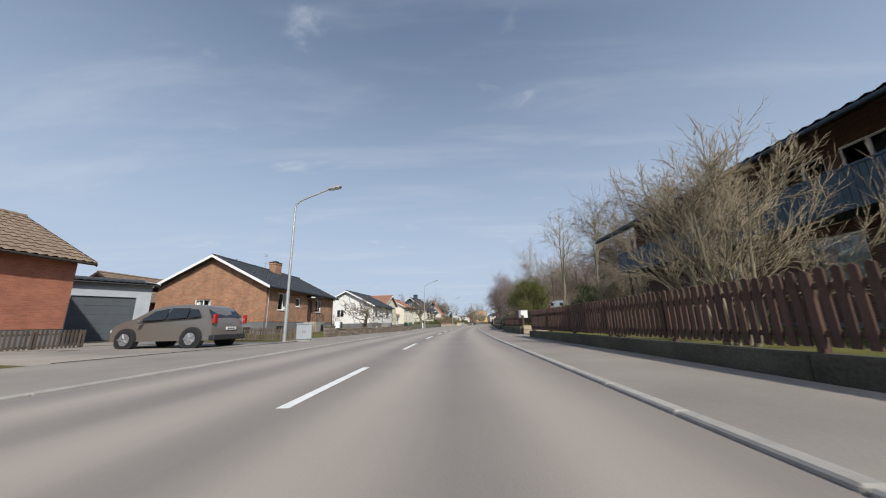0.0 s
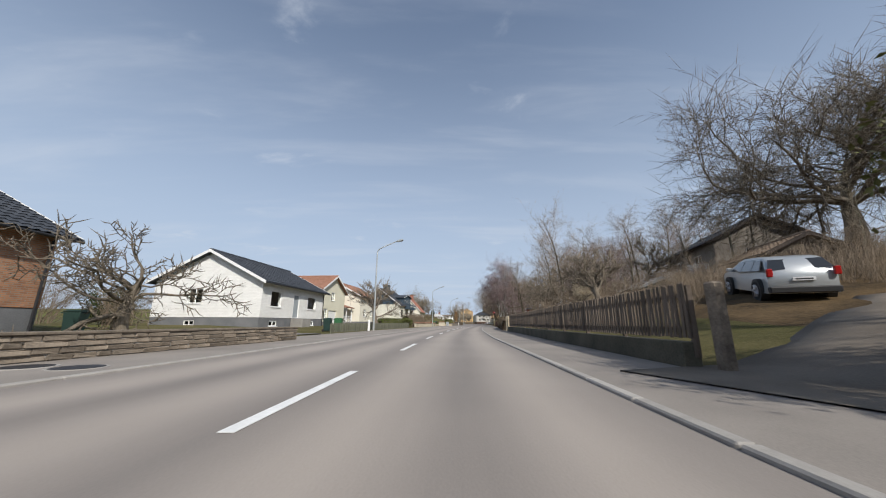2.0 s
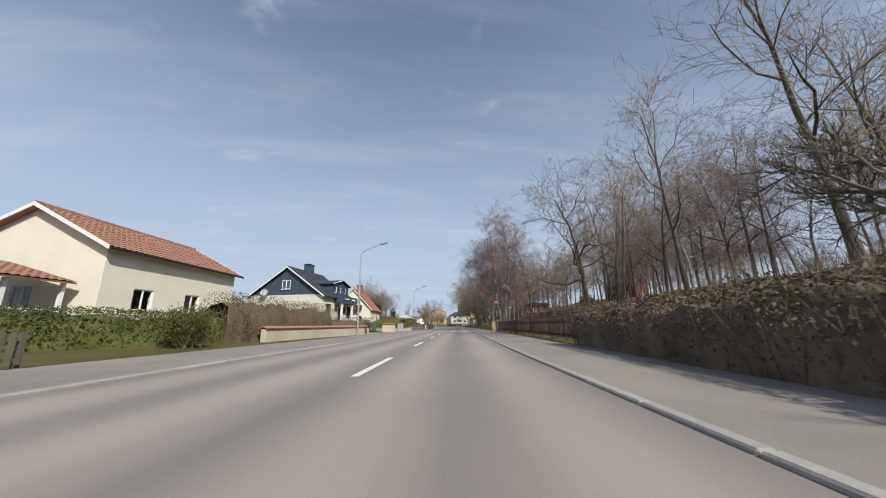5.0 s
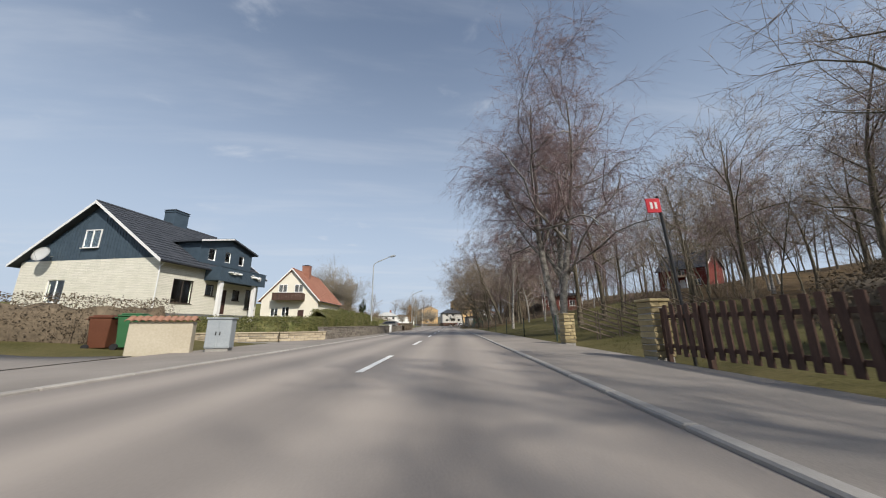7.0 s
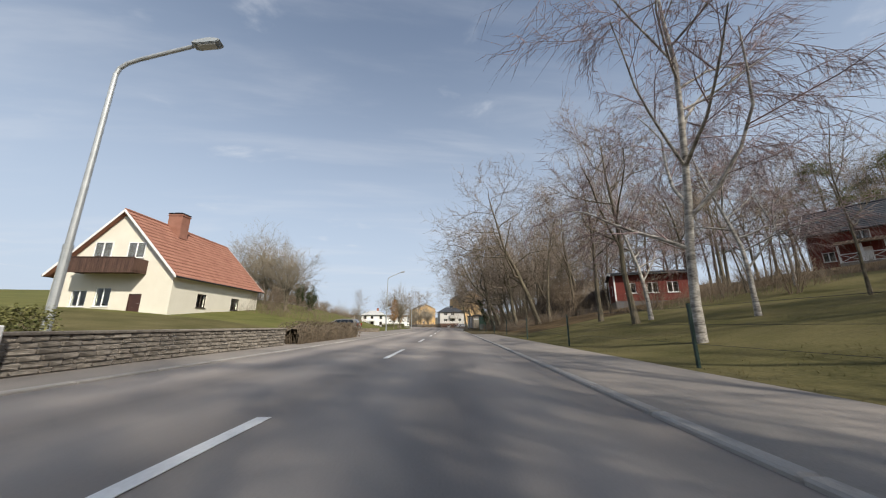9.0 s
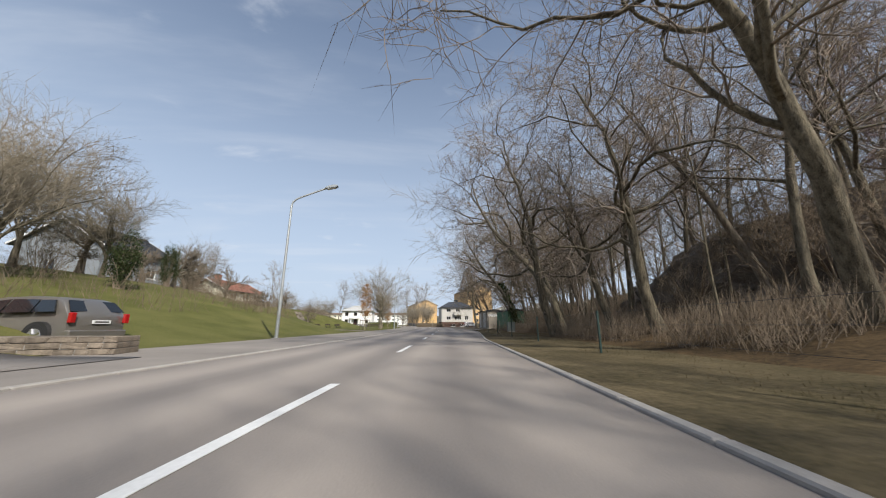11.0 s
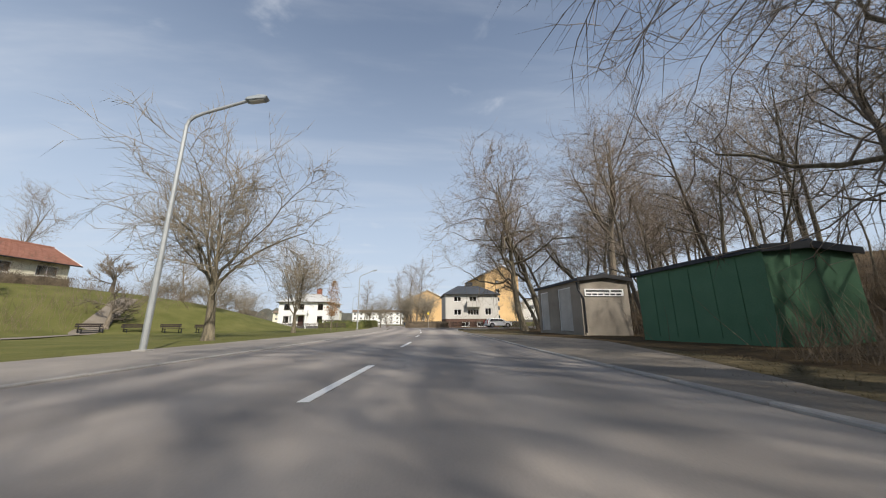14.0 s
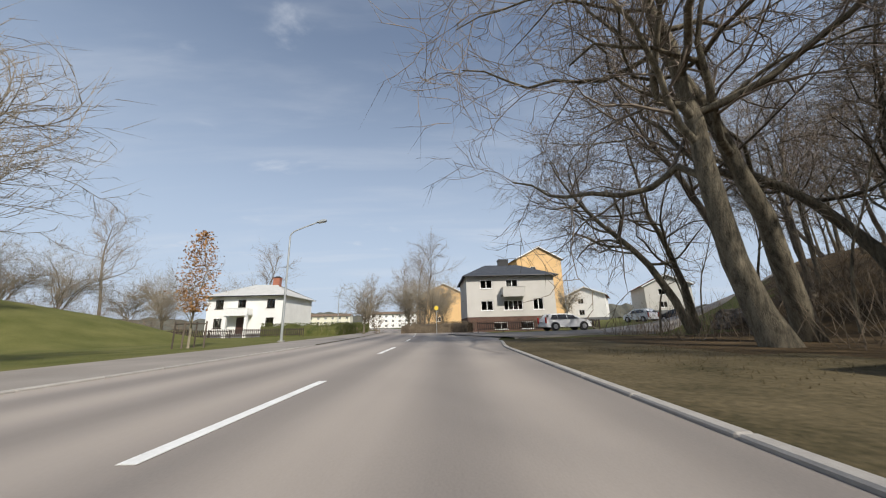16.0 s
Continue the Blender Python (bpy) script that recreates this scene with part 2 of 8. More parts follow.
TILE_BROWN = surface("brown_roof_tile", (0.16, 0.11, 0.075), (0.26, 0.2, 0.145), 1.6, 0.85, 0.4, 25)
TILE_RED = surface("red_roof_tile", (0.23, 0.1, 0.066), (0.33, 0.16, 0.112), 1.4, 0.85, 0.4, 25)
TILE_ORANGE = surface("terracotta", (0.24, 0.12, 0.078), (0.36, 0.195, 0.13), 2.0, 0.85, 0.4, 25)
WOOD_WHITE = surface("white_paint", (0.74, 0.74, 0.72), (0.82, 0.82, 0.8), 2.0, 0.55, 0.1, 40)
WOOD_BLUE = surface("slate_blue_paint", (0.04, 0.062, 0.085), (0.06, 0.088, 0.115), 2.0, 0.6, 0.2, 40)
WOOD_BROWN = surface("brown_stained_wood", (0.055, 0.03, 0.022), (0.11, 0.062, 0.045), 3.0, 0.8, 0.4, 30, vary=0.25, stretch=(4, 4, 0.6))
WOOD_WEATHERED = surface("weathered_wood", (0.075, 0.058, 0.044), (0.16, 0.128, 0.1), 3.0, 0.9, 0.5, 30, vary=0.3, stretch=(4, 4, 0.6))
WOOD_DARK = surface("dark_wood", (0.03, 0.022, 0.018), (0.06, 0.045, 0.036), 3.0, 0.85, 0.4, 30, stretch=(4, 4, 0.6))
WOOD_GREEN = surface("green_grey_wood", (0.085, 0.088, 0.062), (0.17, 0.168, 0.125), 3.0, 0.9, 0.4, 30, vary=0.2, stretch=(4, 4, 0.6))
BOARD_GREY = surface("grey_brown_boarding", (0.17, 0.148, 0.125), (0.27, 0.24, 0.205), 2.0, 0.85, 0.4, 30, stretch=(4, 4, 0.6))
WOOD_RED = surface("falu_red_paint", (0.12, 0.024, 0.018), (0.17, 0.036, 0.026), 2.0, 0.85, 0.3, 30)
DOOR_BROWN = surface("dark_brown_door", (0.05, 0.024, 0.02), (0.075, 0.038, 0.03), 2.0, 0.5, 0.2, 30)
GARAGE_GREY = surface("garage_door_paint", (0.065, 0.075, 0.085), (0.085, 0.097, 0.11), 1.5, 0.5, 0.1, 30)
SHED_GREEN = surface("green_panel_paint", (0.055, 0.14, 0.075), (0.085, 0.185, 0.105), 0.9, 0.7, 0.2, 20)
METAL_GALV = surface("galvanised_steel", (0.36, 0.38, 0.38), (0.48, 0.5, 0.5), 3.0, 0.55, 0.05, 40, metal=0.6)
METAL_BOX = surface("grey_cabinet_paint", (0.27, 0.3, 0.32), (0.35, 0.38, 0.4), 1.5, 0.6, 0.1, 30)
CABINET_GREEN = surface("grey_green_cabinet_paint", (0.13, 0.15, 0.14), (0.19, 0.21, 0.195), 1.5, 0.65, 0.1, 30)
METAL_BLACK = plain("black_metal", (0.02, 0.02, 0.022), 0.5)
PLASTIC_GREEN = surface("green_plastic", (0.03, 0.11, 0.045), (0.045, 0.15, 0.065), 2, 0.5, 0.05, 30)
PLASTIC_BROWN = surface("brown_plastic", (0.1, 0.035, 0.018), (0.14, 0.055, 0.03), 2, 0.5, 0.05, 30)
PLASTIC_DARK = surface("dark_green_plastic", (0.015, 0.035, 0.03), (0.025, 0.05, 0.042), 2, 0.5, 0.05, 30)
GLASS = clear_glass("window_glass")
CURTAIN = surface("curtain", (0.62, 0.6, 0.56), (0.75, 0.73, 0.7), 3, 0.95, 0.2, 20, stretch=(6, 6, 0.3))
# near-black colour stands in for the shade of unlit rooms
INSIDE = plain("room_shade", (0.08, 0.075, 0.07), 0.9)
STONE_GREY = surface("grey_wall_stone", (0.12, 0.105, 0.09), (0.27, 0.24, 0.2), 3.5, 0.92, 0.7, 25, vary=0.28)
STONE = surface("wall_stone", (0.11, 0.09, 0.07), (0.26, 0.215, 0.165), 3.5, 0.92, 0.7, 25, vary=0.28)
STONE_TAN = surface("tan_stone", (0.3, 0.25, 0.17), (0.48, 0.41, 0.3), 3.0, 0.92, 0.7, 25, vary=0.2)
ROCK = surface("rock", (0.07, 0.06, 0.05), (0.2, 0.17, 0.14), 1.2, 0.95, 1.0, 10, dist=0.1)
BARK = surface("bark", (0.07, 0.058, 0.045), (0.26, 0.215, 0.16), 2.2, 0.95, 1.0, 16, vary=0.15, stretch=(5, 5, 0.7), dist=0.07)
BARK_MOSSY = surface("mossy_bark", (0.042, 0.036, 0.025), (0.23, 0.195, 0.135), 2.4, 0.95, 1.0, 14, vary=0.2, stretch=(4, 4, 0.8), dist=0.06)
TWIG_MOSSY = surface("mossy_twig", (0.15, 0.13, 0.095), (0.31, 0.265, 0.2), 0.8, 0.95, 0, 12, vary=0.15)
BARK_PALE = surface("pale_bark", (0.17, 0.15, 0.1), (0.33, 0.29, 0.21), 2.5, 0.95, 0.8, 14, vary=0.15, stretch=(3, 3, 0.7))
BARK_OLD_BIRCH = surface("old_birch_bark", (0.04, 0.034, 0.028), (0.46, 0.43, 0.38), 2.2, 0.95, 1.0, 13, stretch=(1, 1, 1.3), dist=0.14)
BARK_BIRCH = surface("birch_bark", (0.07, 0.06, 0.05), (0.52, 0.49, 0.44), 2.2, 0.8, 0.6, 12, stretch=(1, 1, 2.2))
TWIG = surface("twig_bark", (0.16, 0.128, 0.098), (0.32, 0.26, 0.2), 1.0, 0.95, 0, 12, vary=0.15)
TWIG_PALE = surface("pale_twig", (0.2, 0.165, 0.11), (0.34, 0.285, 0.2), 1.0, 0.95, 0, 12, vary=0.15)
TWIG_BIRCH = surface("birch_twig", (0.2, 0.14, 0.135), (0.36, 0.265, 0.26), 0.6, 0.95, 0, 12, vary=0.1)
BRUSH = surface("dry_stems", (0.115, 0.088, 0.06), (0.26, 0.2, 0.14), 0.5, 0.95, 0, 8)
LEAF = surface("evergreen_leaf", (0.06, 0.075, 0.024), (0.21, 0.2, 0.075), 2.5, 0.6, 0, 9, spec=0.2)
LEAF_HEDGE = surface("hedge_leaf", (0.05, 0.07, 0.02), (0.14, 0.14, 0.045), 1.5, 0.75, 0, 9, spec=0.15)
LEAF_IVY = surface("ivy_leaf", (0.02, 0.035, 0.012), (0.06, 0.075, 0.025), 2.5, 0.6, 0, 9, spec=0.2)
LEAF_ORANGE = surface("dry_orange_leaf", (0.25, 0.125, 0.045), (0.4, 0.23, 0.1), 2.5, 0.8, 0, 9)
LEAF_BROWN = surface("dry_hedge_leaf", (0.075, 0.058, 0.038), (0.18, 0.14, 0.095), 1.2, 0.9, 0, 9)
CAR_TAUPE = plain("taupe_metallic_paint", (0.2, 0.185, 0.17), 0.35, 0.5, 0.6)
CAR_SILVER = plain("silver_metallic_paint", (0.42, 0.44, 0.45), 0.35, 0.5, 0.6)
CAR_WHITE = plain("white_car_paint", (0.75, 0.75, 0.75), 0.3, 0.0, 0.6)
CAR_TAUPE = plain("taupe_metallic_paint", (0.2, 0.185, 0.165), 0.35, 0.5, 0.6)
TYRE = plain("tyre_rubber", (0.015, 0.015, 0.016), 0.85)
RIM = plain("alloy_rim", (0.5, 0.5, 0.52), 0.35, 0.8)
CAR_GLASS = plain("car_window", (0.012, 0.015, 0.018), 0.06, 0.0, 0.5)
TAIL = plain("tail_light", (0.35, 0.012, 0.012), 0.15, 0.0, 0.6)
TRIM_BLACK = plain("black_trim", (0.02, 0.02, 0.021), 0.6)
PLATE = plain("plate_white", (0.7, 0.7, 0.7), 0.5)
INK = plain("dark_ink", (0.03, 0.03, 0.03), 0.7)
SIGN_RED = plain("sign_red", (0.62, 0.02, 0.035), 0.5)
SIGN_WHITE = plain("sign_white", (0.78, 0.78, 0.76), 0.5)
SIGN_YELLOW = plain("sign_yellow", (0.75, 0.55, 0.05), 0.5)
FAR_GREEN = surface("far_woods", (0.06, 0.06, 0.045), (0.12, 0.115, 0.09), 0.05, 0.95, 0, 0.4)


# ---- geometry helpers ----
def link_mesh(name, me, mats, parent=None, label=""):
    ob = new(name, me)
    for m in (mats if isinstance(mats, (list, tuple)) else [mats]):
        me.materials.append(m)
    if parent is not None:
        ob.parent = parent
    if label:
        ob["label"] = label
    return ob


def part(name, bm, mats, parent=None, label="", smooth=False):
    """Link a bmesh as one mesh object under a thing or a part."""
    bmesh.ops.recalc_face_normals(bm, faces=bm.faces[:])
    me = bpy.data.meshes.new(name)
    bm.to_mesh(me)
    bm.free()
    if smooth:
        me.shade_smooth()
    return link_mesh(name, me, mats, parent, label)


def raw(name, verts, faces, mats, parent=None, label="", smooth=False):
    me = bpy.data.meshes.new(name)
    me.from_pydata(verts, [], faces)
    if smooth:
        me.shade_smooth()
    return link_mesh(name, me, mats, parent, label)


def empty(name, m, label, category, group="", kind=""):
    ob = new(name)
    ob.matrix_world = m
    ob.empty_display_size = 0.3
    return tagged(ob, label, category, group, kind)


def box(bm, x0, x1, y0, y1, z0, z1, bevel=0.0, m=None):
    vs = bmesh.ops.create_cube(bm, size=1.0)["verts"]
    bmesh.ops.scale(bm, vec=(abs(x1 - x0), abs(y1 - y0), abs(z1 - z0)), verts=vs)
    bmesh.ops.translate(bm, vec=((x0 + x1) / 2, (y0 + y1) / 2, (z0 + z1) / 2), verts=vs)
    if m is not None:
        bmesh.ops.transform(bm, matrix=m, verts=vs)
    if bevel:
        es = list({e for v in vs for e in v.link_edges})
        bmesh.ops.bevel(bm, geom=es, offset=bevel, segments=1, affect="EDGES", profile=0.5)
    return bm


def boxed(*a, **k):
    return box(bmesh.new(), *a, **k)


def cyl(bm, r, p, q, sides=12, r2=None):
    p, q = Vector(p), Vector(q)
    vs = bmesh.ops.create_cone(bm, cap_ends=True, segments=sides, radius1=r, radius2=r if r2 is None else r2, depth=(q - p).length)["verts"]
    bmesh.ops.transform(bm, matrix=Matrix.Translation((p + q) / 2) @ (q - p).to_track_quat("Z", "Y").to_matrix().to_4x4(), verts=vs)
    return bm


def prism(bm, outline, depth, m=None):
    """An outline in the x-z plane, extruded from y = 0 to y = depth."""
    a = [bm.verts.new((x, 0, z)) for x, z in outline]
    b = [bm.verts.new((x, depth, z)) for x, z in outline]
    n = len(a)
    bm.faces.new(a)
    bm.faces.new(b[::-1])
    for i in range(n):
        bm.faces.new((a[i], b[i], b[(i + 1) % n], a[(i + 1) % n]))
    if m is not None:
        bmesh.ops.transform(bm, matrix=m, verts=a + b)
    return bm


# ---- plan ----
LINE_Y = [-600, -60, 0, 15, 30, 45, 60, 75, 90, 105, 120, 135, 150, 165, 180, 195, 210, 222, 235, 250, 265, 280, 300, 330, 380, 460, 700, 3000]
LINE_X = [-12, -0.6, 0.0, 0.11, 0.6, 1.6, 3.13, 5.11, 7.35, 9.64, 11.91, 14.21, 16.4, 18.45, 20.41, 22.23, 23.76, 24.6, 25.1, 24.9, 23.9, 22.0, 18.5, 11.5, -4, -34, -130, -900]


def xp(y):
    """The driving line's x at y."""
    return float(np.interp(y, LINE_Y, LINE_X))


def heading(y):
    """Degrees by which the road there runs to the right of +y."""
    return math.degrees(math.atan2(xp(y + 6) - xp(y - 6), 12))


def step(a, b, v):
    t = min(1.0, max(0.0, (v - a) / (b - a)))
    return t * t * (3 - 2 * t)


R_SLOPE = ([-60, 10, 17, 23, 32, 50, 72, 86, 105, 125, 140, 160, 185, 200, 236, 250, 400], [.03, .05, .08, .3, .3, .34, .34, .2, .12, .15, .2, .22, .26, .36, .34, .06, .02])
R_START = ([-60, 17, 24, 60, 105, 150, 175, 190, 236, 400], [3.6, 3.6, 4.3, 5.0, 4.6, 5.5, 8, 12.5, 15, 15])
R_CAP = ([0, 18, 26, 60, 84, 105, 150, 180, 235, 255, 400], [.6, 1.2, 8, 14, 14, 22, 26, 16, 14, 3, 2])
L_SLOPE = ([-60, 20, 45, 60, 75, 95, 110, 140, 155, 175, 215, 245, 262, 400], [.0, .02, .07, .08, .05, .08, .14, .13, .22, .36, .55, .5, .1, .01])
L_CAP = ([-60, 30, 60, 100, 120, 150, 180, 230, 262, 400], [.1, .4, .6, .9, 1.7, 2.4, 6.3, 6.8, 2.4, 1.0])


L_START = ([-60, 180, 191, 197, 205, 214, 223, 232, 240, 250, 262, 400], [8.8, 8.8, 12.2, 17, 21.5, 26.5, 30.5, 26, 21, 20, 28, 30])


def ground_z(x, y):
    d = x - xp(y)
    z = -0.03
    if d > 3.3:
        ye = y - 0.8 * max(0.0, d - 15) * step(222, 236, y)
        s, st, cap = (float(np.interp(ye, *t)) for t in (R_SLOPE, R_START, R_CAP))
        rise = max(0.0, d - st) * s
        z += cap * (1 - math.exp(-rise / cap)) * (1 + 0.12 * noise.noise((x * 0.11, y * 0.11, 3.0))) if rise > 0 else 0
    elif d < -8.8:
        s, cap = float(np.interp(y, *L_SLOPE)), float(np.interp(y, *L_CAP))
        rise = (-float(np.interp(y, *L_START)) - d) * s
        z += cap * (1 - math.exp(-(rise / cap) ** 1.3)) if rise > 0 else 0
    if 4 < d < 22 and 24 < y < 46:
        # the drive is cut into the bank
        off = abs((y - 31.2) - (x - 3.6) * 0.56)
        z = z * (0.78 + 0.22 * step(1.6, 4.2, off))
    if d > 6 or d < -11:
        z += 0.1 * noise.noise((x * 0.2, y * 0.2, 7.0)) * step(0, 3, max(d - 6, -11 - d))
    return z


def build_ground():
    ds = [-2500, -1200, -600, -320, -200, -150, -110, -85, -68, -56, -48, -42, -37, -33, -29.5, -26, -23, -20.5, -18, -16, -14.2, -12.6, -11.2, -10, -8.8,
          -7, -5, -1.5, 1.7, 3.3, 3.9, 4.6, 5.4, 6.4, 7.6, 9, 10.5, 12, 13.8, 15.6, 17.6, 20, 22.5, 25, 28, 31, 35, 40, 46, 54, 64, 78, 96, 120, 160, 220, 340, 640, 1200, 2500]
    ys = [-600, -300, -150, -90, -60, -45] + list(np.arange(-34, 272, 2.0)) + [278, 286, 296, 310, 330, 360, 400, 460, 540, 700, 1000, 1600, 3000]
    verts = [(xp(y) + d, y, ground_z(xp(y) + d, y)) for y in ys for d in ds]
    n = len(ds)
    faces, idx = [], []
    for j in range(len(ys) - 1):
        for i in range(n - 1):
            faces.append((j * n + i, j * n + i + 1, (j + 1) * n + i + 1, (j + 1) * n + i))
            d, y = (ds[i] + ds[i + 1]) / 2, (ys[j] + ys[j + 1]) / 2
            wob = 5 * noise.noise((d * 0.15, y * 0.1, 1.0))
            if d > 1.6:
                if y < 18:
                    k = 0
                elif y < 106:
                    k = 1 if d + wob < 9 else 2
                elif y < 148:
                    k = 1 if d + wob < 24 else 2
                elif y - 0.8 * max(0.0, d - 15) * (y > 230) < 238:
                    k = 3 if d + 0.4 * wob < 6.5 else 2
                else:
                    k = 0
            else:
                k = 0 if y > 150 or wob > 1.6 else 1
            idx.append(k)
    g = raw("ground", verts, faces, [GRASS, DRYGRASS, LITTER, VERGE], smooth=True)
    g.data.polygons.foreach_set("material_index", idx)
    tagged(g, "grass and leaf-strewn ground rising on both sides of the road", "ground", kind="structure")


def strip(name, mats, y0, y1, d0, d1, z, dy=2.0, edge=None, dz=0.0, follow=False):
    """A sheet along the road between two distances from the driving line."""
    ys = np.arange(y0, y1 + 0.01, dy)
    cols = 9
    verts, uvs = [], []
    for y in ys:
        a, b = (d0(y) if callable(d0) else d0), (d1(y) if callable(d1) else d1)
        for i in range(cols):
            d = a + (b - a) * i / (cols - 1)
            verts.append((xp(y) + d, y, z + (ground_z(xp(y) + d, y) + 0.03 if follow else 0)))
            uvs.append((d, y))
    faces = [(j * cols + i, j * cols + i + 1, (j + 1) * cols + i + 1, (j + 1) * cols + i) for j in range(len(ys) - 1) for i in range(cols - 1)]
    ob = raw(name, verts, faces, mats)
    uv = ob.data.uv_layers.new(name="UVMap")
    for loop in ob.data.loops:
        uv.data[loop.index].uv = uvs[loop.vertex_index]
    return ob


build_ground()
KERB_R = lambda y: float(np.interp(y, [-60, 168, 180, 187, 196, 206, 222, 232, 238, 246, 700], [1.75, 1.75, 2.6, 3.1, 3.2, 2.4, 1.8, 1.8, 2.6, 5, 5]))
KERB_L = lambda y: float(np.interp(y, [-60, 0, 110, 170, 200, 240, 260, 700], [-5.3, -5.2, -5.0, -5.1, -5.4, -6.3, -7, -7]))
tagged(strip("road", ROAD, -60, 560, KERB_L, KERB_R, 0.0), "worn grey asphalt two-lane road with tyre-darkened tracks", "road", kind="structure")
tagged(strip("pavement_left", PAVING, -60, 300, lambda y: float(np.interp(y, [0, 22, 42, 60, 110, 150, 200, 300], [-9.6, -9.2, -8.4, -8.3, -7.6, -9.2, -8.9, -11])), lambda y: KERB_L(y) - 0.05, 0.03),
       "pale grey asphalt pavement beside the road", "pavement", kind="structure")
tagged(strip("pavement_right", PAVING, -60, 150, lambda y: KERB_R(y) + 0.05, lambda y: float(np.interp(y, [0, 20, 60, 106, 150], [3.9, 3.8, 4.2, 4.2, 3.6])), 0.032),
       "asphalt pavement along the fences", "pavement", kind="structure")


tagged(strip("gravel_apron", GRAVEL, 197, 221, lambda y: KERB_R(y) + 0.07, lambda y: float(np.interp(y, [197, 203, 210, 216, 221], [3.4, 5.2, 6.6, 5.0, 2.2])), 0.012),
       "pale gravel apron in front of the sheds", "gravel", kind="structure")


def lane_marks():
    ends = np.interp(np.arange(-1, 46), [-1, 0, 2, 4, 7, 12, 15, 17, 22, 23, 26, 28, 30, 32, 45], [-0.8, 6.1, 20.0, 33.6, 53.6, 89.1, 110.4, 126.0, 164.2, 172.0, 195.0, 210.1, 225.9, 241, 339])
    for y in ends - 2.9:
        th = -radians(heading(y + 1))
        ob = new("lane_mark", LANE_ME)
        ob.matrix_world = Matrix.Translation((xp(y) + float(np.interp(y, [0, 20, 50, 90, 110, 125, 162, 195, 210, 232, 260], [-1.65, -1.6, -1.5, -1.58, -1.47, -1.58, -1.45, -1.32, -1.6, -2.1, -2.3])), y, 0.004)) @ Matrix.Rotation(th, 4, "Z")
        tagged(ob, "white painted dash of the worn centre line", "road marking", "centre line dashes")


def lane_mesh():
    me = bpy.data.meshes.new("lane_mark")
    me.from_pydata([(-0.06, 0, 0), (0.06, 0, 0), (0.06, 2.85, 0), (-0.06, 2.85, 0), (-0.06, 0, .004), (0.06, 0, .004), (0.06, 2.85, .004), (-0.06, 2.85, .004)], [],
                   [(4, 5, 6, 7), (0, 1, 5, 4), (1, 2, 6, 5), (2, 3, 7, 6), (3, 0, 4, 7)])
    me.materials.append(PAINT)
    return me


LANE_ME = lane_mesh()
lane_marks()


# ---- houses ----
def wall_mesh(bm, length, z0, z1, holes, th, m, skew=None):
    """A wall from x = 0 to length in the x-z plane, th thick towards +y, with openings (x0, x1, z0, z1)."""
    xs = sorted({0.0, length, *[h[0] for h in holes], *[h[1] for h in holes]})
    zs = sorted({z0, z1, *[h[2] for h in holes], *[h[3] for h in holes]})
    for i in range(len(xs) - 1):
        for j in range(len(zs) - 1):
            cx, cz = (xs[i] + xs[i + 1]) / 2, (zs[j] + zs[j + 1]) / 2
            if any(h[0] < cx < h[1] and h[2] < cz < h[3] for h in holes):
                continue
            vs = bmesh.ops.create_cube(bm, size=1.0)["verts"]
            bmesh.ops.scale(bm, vec=(xs[i + 1] - xs[i], th, zs[j + 1] - zs[j]), verts=vs)
            bmesh.ops.translate(bm, vec=(cx, th / 2, cz), verts=vs)
            bmesh.ops.transform(bm, matrix=m, verts=vs)
    bmesh.ops.remove_doubles(bm, verts=bm.verts[:], dist=0.0005)


def roof_sheet(bm, length, run, m, pitch=0.36, course=0.46, amp=0.035):
    """A tiled slope: x along the eave, y up the slope; z is its normal."""
    nx, ny = max(3, int(length / pitch) * 3), max(2, int(run / course))
    rows = []
    for j in range(ny):
        for lift, yy in ((0.045, j), (0.0, j + 1)):
            rows.append([bm.verts.new(m @ Vector((length * i / nx, run * min(yy, ny) / ny, lift + amp * math.sin(2 * math.pi * i / 3)))) for i in range(nx + 1)])
    for j in range(len(rows) - 1):
        for i in range(nx):
            bm.faces.new((rows[j][i], rows[j][i + 1], rows[j + 1][i + 1], rows[j + 1][i]))


